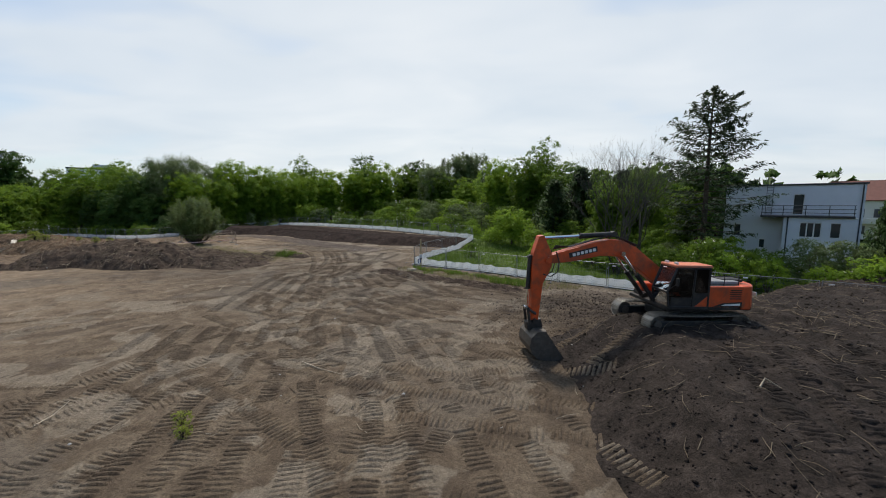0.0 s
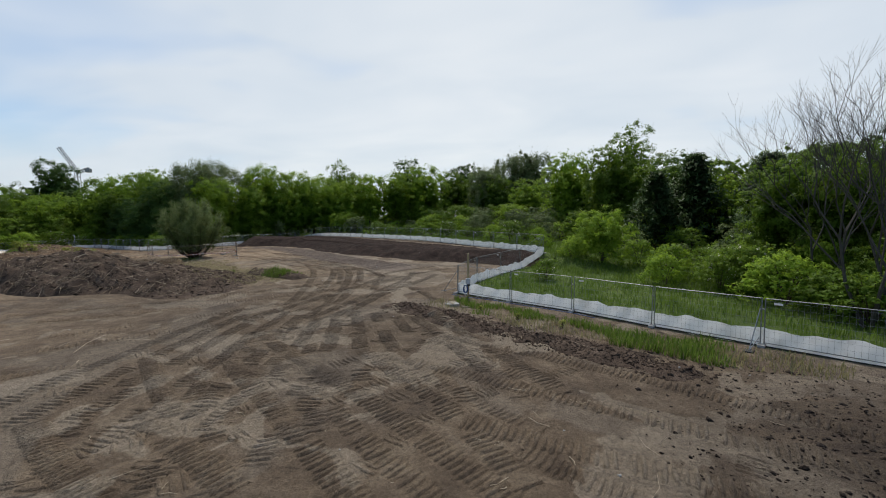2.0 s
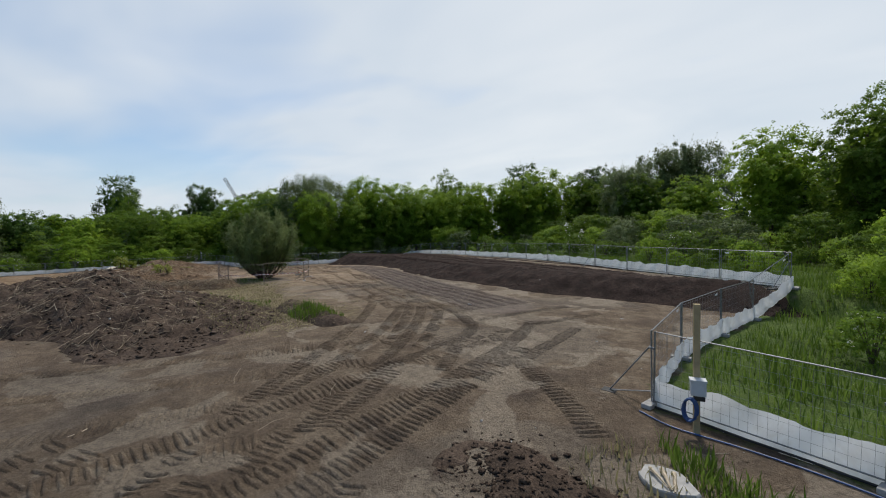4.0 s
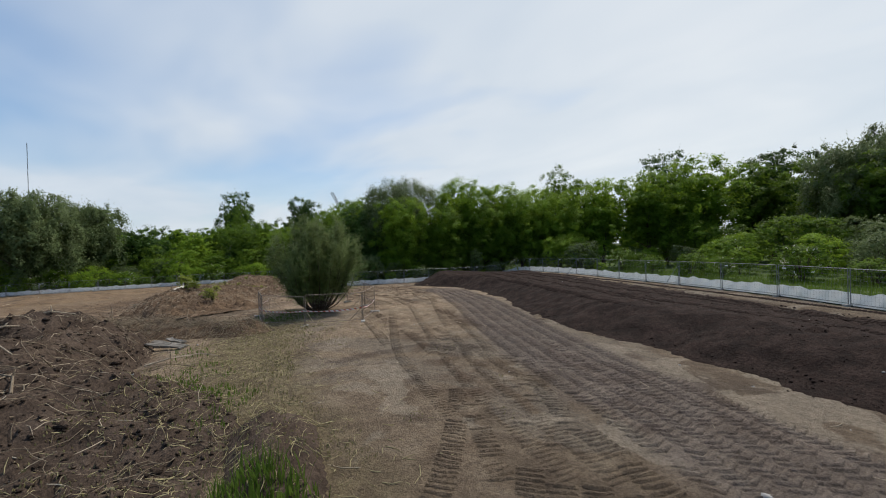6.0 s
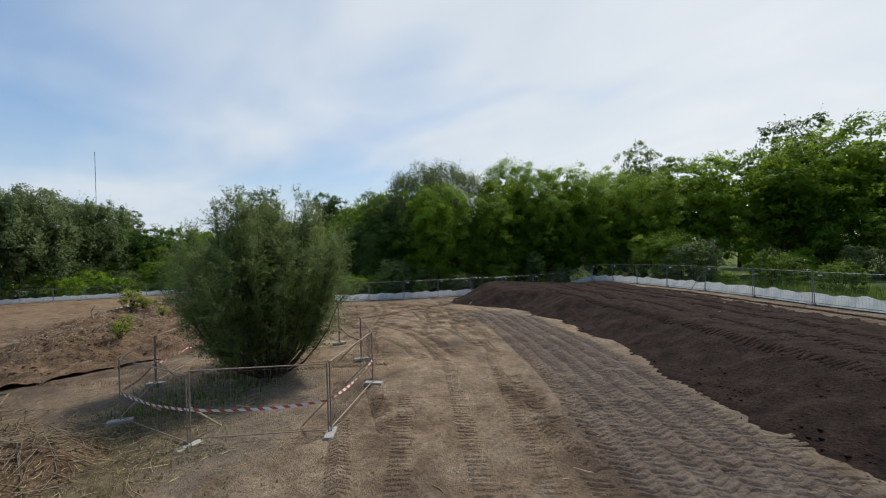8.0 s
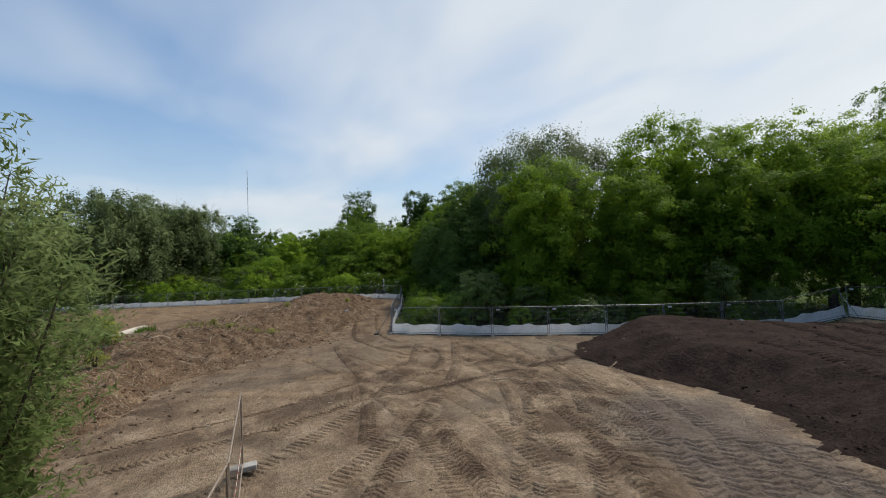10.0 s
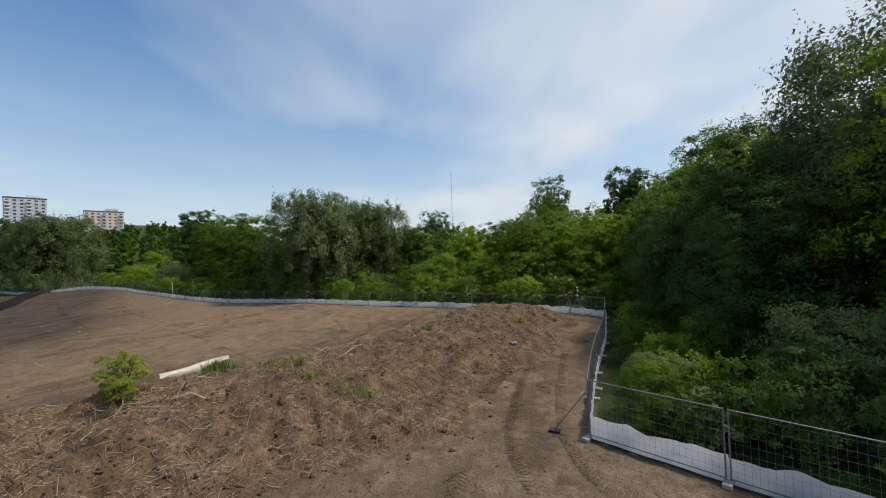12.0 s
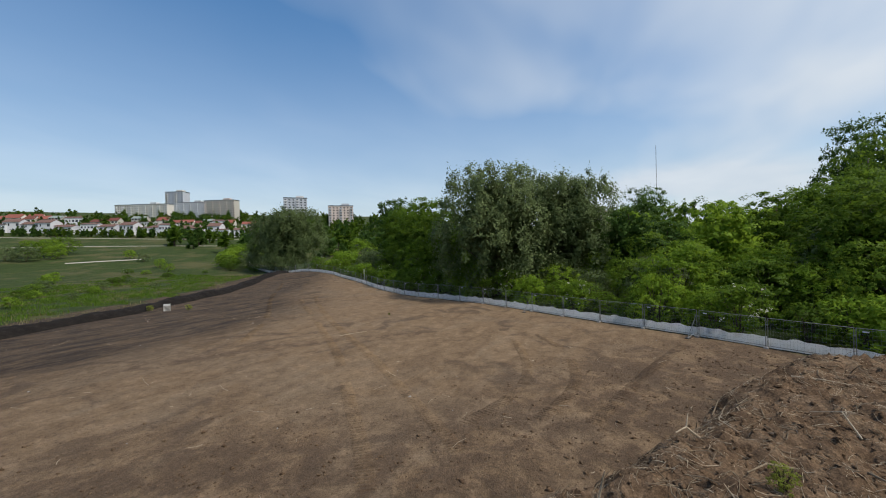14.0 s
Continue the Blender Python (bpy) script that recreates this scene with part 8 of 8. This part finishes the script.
# ---- single branches, slabs and boards ----
def branch(points, r, mat, label, fork=None):
    bm = bmesh.new()
    pts = [Vector((x, y, top_z(x, y) + h)) for x, y, h in points]
    add_path(bm, pts, [r * (1 - 0.6 * i / (len(pts) - 1)) for i in range(len(pts))], 6)
    if fork:
        (i, dx, dy, dz) = fork
        add_path(bm, [pts[i], pts[i] + Vector((dx, dy, dz)) * 0.5 + Vector((0.03, 0, 0.03)), pts[i] + Vector((dx, dy, dz))], [r * 0.6, r * 0.45, r * 0.15], 5)
    me = bpy.data.meshes.new("branch")
    bm.to_mesh(me)
    bm.free()
    me.materials.append(M[mat])
    return tagged(new("branch", me), label, "branch", "loose branches")


branch([(9.3, 10.6, 0.03), (9.55, 10.75, 0.22), (9.85, 10.5, 0.02)], 0.03, "twig_pale", "pale broken stick lying on the spoil bank")
branch([(-6.2, 16.0, 0.04), (-5.2, 15.4, 0.06), (-4.2, 14.9, 0.03)], 0.03, "twig_pale", "long pale stick lying on the clay")
branch([(-13.0, 11.3, 0.02), (-12.9, 11.8, 0.12), (-12.8, 12.3, 0.30)], 0.028, "twig_pale", "pale stick standing out of the clay")
branch([(-66.0, 57.4, 0.05), (-66.9, 57.0, 0.35), (-67.6, 56.9, 0.4), (-68.3, 56.4, 0.15)], 0.05, "twig_pale", "forked pale branch propped on the ridge", (1, 0.3, -0.8, -0.1))
branch([(-65.4, 56.6, 0.05), (-66.2, 55.6, 0.12), (-67.2, 54.9, 0.05)], 0.07, "twig_pale", "thick pale branch lying on the ridge")
branch([(-63.0, 62.0, 0.1), (-64.6, 61.2, 0.15), (-66.0, 60.9, 0.1)], 0.035, "twig", "brown branch on the ridge")
branch([(-59.0, 56.8, 0.0), (-59.1, 56.7, 0.5), (-59.25, 56.9, 0.95)], 0.05, "twig", "broken stump of a sapling standing in the ridge", (1, 0.25, 0.1, 0.3))
branch([(-73.0, 67.3, 0.0), (-73.1, 67.4, 0.5), (-73.0, 67.5, 1.0)], 0.03, "twig_pale", "thin stake standing in the ridge")
branch([(-49.5, 50.2, 0.0), (-49.3, 50.4, 0.6), (-49.0, 50.3, 1.3)], 0.05, "twig_pale", "split pale stake beside the heap", (1, 0.3, -0.2, 0.5))
branch([(-46.5, 53.2, 0.05), (-45.2, 53.8, 0.25), (-43.8, 53.6, 0.1)], 0.05, "twig", "brown branch in the brushwood")
branch([(-34.0, 50.0, 0.03), (-33.2, 50.9, 0.10), (-32.3, 51.3, 0.02)], 0.035, "twig_pale", "pale stick on the dry grass")
branch([(-42.5, 52.2, 0.1), (-40.8, 52.6, 0.4), (-39.3, 52.3, 0.2)], 0.055, "twig", "torn branch in the brushwood", (1, -0.5, 0.3, 0.5))
branch([(24.0, 17.5, 0.05), (25.5, 16.2, 0.35), (27.0, 15.0, 0.08)], 0.05, "twig_pale", "long pale branch across the spoil bank")
branch([(-48.5, 76.2, 0.02), (-47.8, 76.9, 0.06), (-47.0, 77.2, 0.02)], 0.03, "twig_pale", "small pale twig on the tan soil", (1, 0.2, -0.3, 0.05))
branch([(-88.5, 46.0, 0.02), (-89.6, 46.8, 0.12), (-90.8, 47.0, 0.02)], 0.03, "twig_pale", "small pale twig on the red-brown soil")
r = random.Random(77)
for i in range(46):
    if i % 2:
        x, y = r.uniform(-46, -28), r.uniform(43, 50.5)
    else:
        t = r.random()
        x, y = -60 - 27 * t + r.uniform(-1, 4), 58 + 15 * t + r.uniform(-1, 5)
    a, L = r.uniform(0, 6.28), r.uniform(0.7, 2.2)
    branch([(x, y, 0.02), (x + 0.5 * L * math.cos(a), y + 0.5 * L * math.sin(a), r.uniform(0.08, 0.35)), (x + L * math.cos(a + 0.3), y + L * math.sin(a + 0.3), r.uniform(0.0, 0.25))],
           r.uniform(0.018, 0.045), "twig" if r.random() < 0.65 else "twig_pale", "torn branch lying on the soil heap", (1, r.uniform(-0.4, 0.4), r.uniform(-0.4, 0.4), r.uniform(0, 0.4)))


def slab(x, y, length, width, thick, turn, tilt, mat, label, name="concrete_slab", category="slab", lift=0.0):
    rs_ = np.random.RandomState(int(abs(x * 31 + y * 17)) % 10000)
    bm = bmesh.new()
    add_box(bm, (length, width, thick))
    bmesh.ops.subdivide_edges(bm, edges=list(bm.edges), cuts=4, use_grid_fill=True)
    for v in bm.verts:
        v.co += Vector(rs_.normal(0, 0.02, 3)) + Vector((0.06 * math.sin(v.co.y * 9 + v.co.z * 5), 0.05 * math.sin(v.co.x * 3.3), 0)) * (0.6 if abs(v.co.x) > length * 0.4 or abs(v.co.y) > width * 0.4 else 0)
    ob = part(name, bm, M[mat])
    ob.matrix_basis = pose(x, y, top_z(x, y) + thick * 0.5 + lift, tilt[0], tilt[1], turn)
    return tagged(ob, label, category)


M["pale_slab"] = plain("pale_broken_slab", (0.56, 0.51, 0.43), 0.85, vary=0.2, scale=3, spec=0.15, bump=0.5, dirt=(0.24, 0.19, 0.14), dirt_amount=0.6, dirt_scale=1.6)
M["brick_red"] = plain("broken_brick", (0.30, 0.11, 0.07), 0.9, vary=0.3, scale=5, bump=0.4)
slab(-67.7, 59.8, 2.9, 0.52, 0.44, 135, (8, -6), "pale_slab", "long pale broken slab lying on the ridge", lift=0.10)
slab(-91.2, 15.2, 1.5, 0.7, 0.7, 60, (0, 3), "concrete", "grey concrete block beside the black windrow", "concrete_block", "block")
slab(-49.0, 46.4, 1.7, 0.7, 0.14, 30, (18, 12), "pale_slab", "pale broken slab tilted on the heap")
slab(-50.2, 45.3, 1.4, 0.6, 0.12, 75, (30, 5), "pale_slab", "pale broken slab tilted on the heap")
slab(-47.6, 45.6, 1.0, 0.7, 0.12, 10, (10, 25), "concrete", "grey concrete shard on the heap")
slab(-45.4, 46.8, 0.7, 0.5, 0.2, 50, (12, 10), "brick_red", "lump of broken red brickwork on the heap", "brick_rubble", "rubble")
slab(-46.4, 47.4, 0.5, 0.4, 0.2, 95, (5, 22), "brick_red", "lump of broken red brickwork on the heap", "brick_rubble", "rubble")
slab(-36.8, 50.6, 2.2, 0.30, 0.06, 24, (6, 4), "board_grey", "weathered board lying on brushwood", "board", "board", 0.12)
slab(-36.2, 50.2, 1.8, 0.26, 0.06, 40, (3, 8), "board_grey", "weathered board lying on brushwood", "board", "board", 0.20)
slab(-37.6, 51.1, 1.6, 0.28, 0.06, 8, (8, 3), "board_grey", "weathered board lying on brushwood", "board", "board", 0.10)
def stone_disc(x, y, r, label):
    """A broken round slab lying flat."""
    bm = bmesh.new()
    pts = [(r * (1 + 0.10 * math.sin(3 * a + 1) + 0.05 * math.sin(7 * a)) * math.cos(a), 0.68 * r * (1 + 0.08 * math.cos(4 * a)) * math.sin(a)) for a in [i * math.tau / 22 for i in range(22)]]
    rings = [[bm.verts.new((px_ * k, py_ * k, z)) for px_, py_ in pts] for k, z in ((1.0, -0.06), (1.0, 0.05), (0.96, 0.08))]
    for lo, hi in zip(rings, rings[1:]):
        for i in range(22):
            bm.faces.new((lo[i], lo[(i + 1) % 22], hi[(i + 1) % 22], hi[i]))
    bm.faces.new(rings[-1])
    ob = part("stone_slab", bm, M["concrete"])
    ob.matrix_basis = pose(x, y, top_z(x, y) + 0.06, 4, -3, -40)
    return tagged(ob, label, "slab")


stone_disc(-3.3, 39.3, 0.52, "pale rounded slab with sticks lying on it by the verge")
for x, y, dx, dy, w in ((-3.55, 39.5, 0.25, -0.5, 0.035), (-3.35, 39.55, 0.10, -0.62, 0.045), (-3.15, 39.5, -0.05, -0.6, 0.04), (-2.75, 38.95, 0.5, 0.18, 0.03), (-2.7, 38.85, 0.5, 0.10, 0.035), (-2.6, 38.75, 0.45, 0.14, 0.03), (-2.5, 38.65, 0.4, 0.2, 0.03)):
    on = 0.17 if x < -3 else 0.05
    branch([(x, y, on), (x + dx * 0.5, y + dy * 0.5, on + 0.02), (x + dx, y + dy, on)], w, "twig_pale", "short sawn stick lying by the verge")
slab(-74.2, 76.6, 0.45, 0.32, 0.10, 20, (4, 4), "concrete", "grey flat stone sunk in brown soil", lift=-0.04)


# ---- weeds ----
feathery = shrub("weed_bush", 96, 1.25, 0.72, "weed", 9000, 0.050, "large feathery pale green weed beside the ridge", category="weed", droop=-1.2)
feathery.matrix_basis = pose(-63.9, 59.4, top_z(-63.9, 59.4) - 0.04) @ Matrix.Scale(1.25, 4)
feathery2 = copy_thing(feathery, pose(-62.9, 60.0, top_z(-62.9, 60.0) - 0.04, 0, 0, 120) @ Matrix.Scale(0.7, 4))
weed = shrub("weed_plant", 95, 0.9, 0.5, "weed", 2000, 0.05, "leafy green weed growing out of bare soil", category="weed", droop=-0.8)
weed_used = False
for x, y, s in ((-65.6, 66.0, 0.5), (-65.0, 68.7, 0.55), (-67.4, 65.0, 0.6), (-75.0, 71.0, 0.7), (-8.2, 11.2, 0.7), (-7.8, 10.6, 0.5), (-58.0, 60.5, 1.0),
                (-80.5, 78.4, 0.8), (0.5, 36.3, 0.5), (2.6, 35.2, 0.5), (-1.5, 38.2, 0.45), (-50.5, 57.5, 1.1), (-53.0, 58.0, 1.3), (-92.5, 17.5, 0.9), (-90.0, 13.6, 0.9), (-98.2, 44.2, 0.35)):
    m = Matrix.Translation((x, y, top_z(x, y) - 0.03)) @ Matrix.Rotation(x * 3.1, 4, "Z") @ Matrix.Scale(s, 4)
    if weed_used:
        ob = copy_thing(weed, Matrix())
    else:
        ob, weed_used = weed, True
    ob.matrix_basis = m


# ---- fence frames round the willow bush, with striped tape ----
def bare_panel():
    ob = thing("bush_guard_panel", "bare rusty mesh fence panel guarding the willow bush", "fence", "panels round the willow bush")
    W = 3.8
    for x in (0.05, W - 0.05):
        bm = bmesh.new()
        add_rod(bm, (x, 0, 0.06), (x, 0, 2.0), 0.022, sides=6)
        part("post", bm, M["steel_rusty"], ob)
    for z in (1.98, 0.18):
        bm = bmesh.new()
        add_rod(bm, (0.05, 0, z), (W - 0.05, 0, z), 0.018, sides=6)
        part("rail", bm, M["steel_rusty"], ob)
    bm = bmesh.new()
    for i in range(23):
        x = 0.2 + i * (W - 0.4) / 22
        add_rod(bm, (x, 0.012, 0.18), (x, 0.012, 1.97), 0.0025, sides=3, caps=False)
    for i in range(7):
        add_rod(bm, (0.06, 0.016, 0.4 + i * 0.25), (W - 0.06, 0.016, 0.4 + i * 0.25), 0.0025, sides=3, caps=False)
    part("wire_mesh", bm, M["steel_rusty"], ob)
    bm = bmesh.new()
    add_box(bm, (0.26, 0.66, 0.14), Matrix.Translation((W, 0, 0.05)), 0.03)
    part("foot", bm, M["concrete"], ob, "concrete foot block")
    bm = bmesh.new()
    add_rod(bm, (0.05, 0.02, 1.0), (0.35, 1.0, 0.05), 0.025, sides=6)
    part("brace", bm, M["twig_pale"], ob, "slanting pale prop")
    return ob


M["steel_rusty"] = plain("dull_rusty_steel", (0.30, 0.24, 0.19), 0.6, 0.4, vary=0.35, scale=8)
RING = [(-45.4, 60.2), (-42.4, 57.9), (-38.9, 56.5), (-35.3, 57.6), (-32.9, 60.4), (-35.2, 63.4), (-38.3, 64.9), (-42.0, 65.9), (-45.8, 66.2)]
guard, first = bare_panel(), True
for a, b in zip(RING, RING[1:]):
    d = Vector((b[0] - a[0], b[1] - a[1], 0))
    m = Matrix.Translation((a[0], a[1], ground_z(*a))) @ Matrix.Rotation(math.atan2(d.y, d.x), 4, "Z") @ Matrix.Diagonal((d.length / 3.8, 1, 1, 1))
    ob = guard if first else copy_thing(guard, Matrix())
    first = False
    ob.matrix_basis = m


def striped_material():
    m, nt, out = material("red_white_tape")
    uv = nt.nodes.new("ShaderNodeUVMap").outputs[0]
    s = node(nt, "ShaderNodeSeparateXYZ", Vector=uv)
    k = maths(nt, "FRACT", maths(nt, "ADD", maths(nt, "MULTIPLY", s.outputs[0], 3.0), maths(nt, "MULTIPLY", s.outputs[1], 0.3)))
    c = mix(nt, maths(nt, "GREATER_THAN", k, 0.55), (0.75, 0.73, 0.70), (0.50, 0.10, 0.06))
    surface(nt, out, c, 0.5)
    return m


M["tape"] = striped_material()


def tape(a, b, z, sag):
    """A striped plastic ribbon between two posts."""
    n = 24
    V, F = [], []
    L = math.dist(a, b)
    for i in range(n + 1):
        t = i / n
        x, y = a[0] + (b[0] - a[0]) * t, a[1] + (b[1] - a[1]) * t
        h = ground_z(x, y) + z - sag * 4 * t * (1 - t)
        tw = 0.5 * math.sin(t * 9 + a[0])
        V += [(x + 0.035 * math.sin(tw), y, h - 0.04 * math.cos(tw)), (x - 0.035 * math.sin(tw), y, h + 0.04 * math.cos(tw))]
    F = [(2 * i, 2 * i + 2, 2 * i + 3, 2 * i + 1) for i in range(n)]
    me = mesh_np("barrier_tape", V, F, mat=M["tape"], smooth=True)
    uv = me.uv_layers.new(name="UVMap")
    co = np.array([[(k // 2) / n * L, k % 2] for k in range(len(V))])
    idx = np.zeros(len(me.loops), dtype=np.int32)
    me.loops.foreach_get("vertex_index", idx)
    uv.data.foreach_set("uv", co[idx].astype(np.float32).ravel())
    tagged(new("barrier_tape", me), "red and white barrier tape sagging between posts", "tape", "barrier tapes")


for a, b in zip(RING, RING[1:]):
    tape(a, b, 0.95, 0.12)


# ---- supply post with box and hose at the fence corner ----
M["hose_blue"] = plain("blue_water_hose", (0.030, 0.075, 0.20), 0.45, vary=0.15, scale=6, dirt=(0.12, 0.12, 0.13), dirt_amount=0.4)
M["post_wood"] = plain("yellowed_timber", (0.40, 0.31, 0.17), 0.8, vary=0.25, scale=4, spec=0.15, bump=0.3)
M["box_grey"] = plain("grey_plastic_box", (0.50, 0.51, 0.52), 0.5, vary=0.08, dirt=(0.35, 0.32, 0.28))


def supply_post(x, y):
    ob = thing("supply_post", "yellowed timber post with a grey box and coiled blue hose", "post", at=pose(x, y, ground_z(x, y)))
    bm = bmesh.new()
    add_box(bm, (0.13, 0.13, 3.1), Matrix.Translation((0, 0, 1.45)), 0.012)
    part("timber", bm, M["post_wood"], ob)
    bm = bmesh.new()
    add_box(bm, (0.30, 0.20, 0.34), Matrix.Translation((0, -0.17, 1.12)), 0.02)
    box = part("junction_box", bm, M["box_grey"], ob, "grey plastic box")
    bm = bmesh.new()
    add_box(bm, (0.33, 0.24, 0.04), Matrix.Translation((0, -0.17, 1.30)), 0.01)
    part("box_lid", bm, M["box_grey"], box)
    bm = bmesh.new()
    add_box(bm, (0.22, 0.12, 0.10), Matrix.Translation((0.03, -0.15, 0.87)), 0.02)
    add_rod(bm, (-0.05, -0.17, 0.95), (-0.05, -0.17, 0.72), 0.03, sides=8)
    part("tap", bm, M["black_steel"], ob, "dark valve under the box")
    bm = bmesh.new()
    for k in range(4):
        add_path(bm, [(-0.13 + 0.13 * math.cos(t * math.tau / 14) - 0.02 * k, -0.20 - 0.03 * k, 0.62 + 0.26 * math.sin(t * math.tau / 14)) for t in range(15)], 0.024, 6)
    part("hose_coil", bm, M["hose_blue"], ob, "coil of blue hose")
    return ob


sp = supply_post(-2.45, 41.75)
bm = bmesh.new()
line = smooth_line([(-3.6, 42.3), (-3.0, 41.75), (-2.4, 41.55), (-1.6, 41.35), (-0.4, 40.75), (1.2, 39.6), (3.0, 38.35), (4.6, 37.1)], 2)
add_path(bm, [(x, y, top_z(x, y) + 0.03) for x, y in line], 0.020, 7)
hose_ob = part("water_hose", bm, M["hose_blue"])
tagged(hose_ob, "thick blue water hose lying along the fence foot", "hose")


# ---- tripod in the far fence corner ----
def tripod(x, y):
    ob = thing("tripod", "grey tripod mast with a small lamp head at the fence corner", "tripod", at=pose(x, y, ground_z(x, y)))
    for k in range(3):
        a = k * math.tau / 3 + 0.5
        bm = bmesh.new()
        add_rod(bm, (0, 0, 1.75), (1.15 * math.cos(a), 1.15 * math.sin(a), 0.0), 0.028, 0.022, 8)
        add_rod(bm, (0, 0, 0.85), (0.6 * math.cos(a), 0.6 * math.sin(a), 0.82), 0.016, sides=6)
        part("leg", bm, M["steel"], ob)
    bm = bmesh.new()
    add_rod(bm, (0, 0, 0.2), (0, 0, 2.9), 0.03, sides=8)
    part("pole", bm, M["steel"], ob)
    bm = bmesh.new()
    add_box(bm, (0.28, 0.14, 0.12), Matrix.Translation((-0.12, 0, 2.9)), 0.03)
    add_box(bm, (0.14, 0.14, 0.26), Matrix.Translation((0.05, 0, 2.62)), 0.03)
    add_box(bm, (0.16, 0.12, 0.2), Matrix.Translation((0.0, 0, 2.05)), 0.03)
    part("lamp_head", bm, M["white_paint"], ob, "white lamp head")
    return ob


tripod(-89.6, 86.6)
sp2 = thing("survey_rod", "thin pale survey rod standing by the west fence", "rod", at=pose(-128.6, 16.6, ground_z(-128.6, 16.6)))
bm = bmesh.new()
add_rod(bm, (0, 0, -0.1), (0, 0, 3.0), 0.05, sides=6)
part("rod", bm, M["white_paint"], sp2)
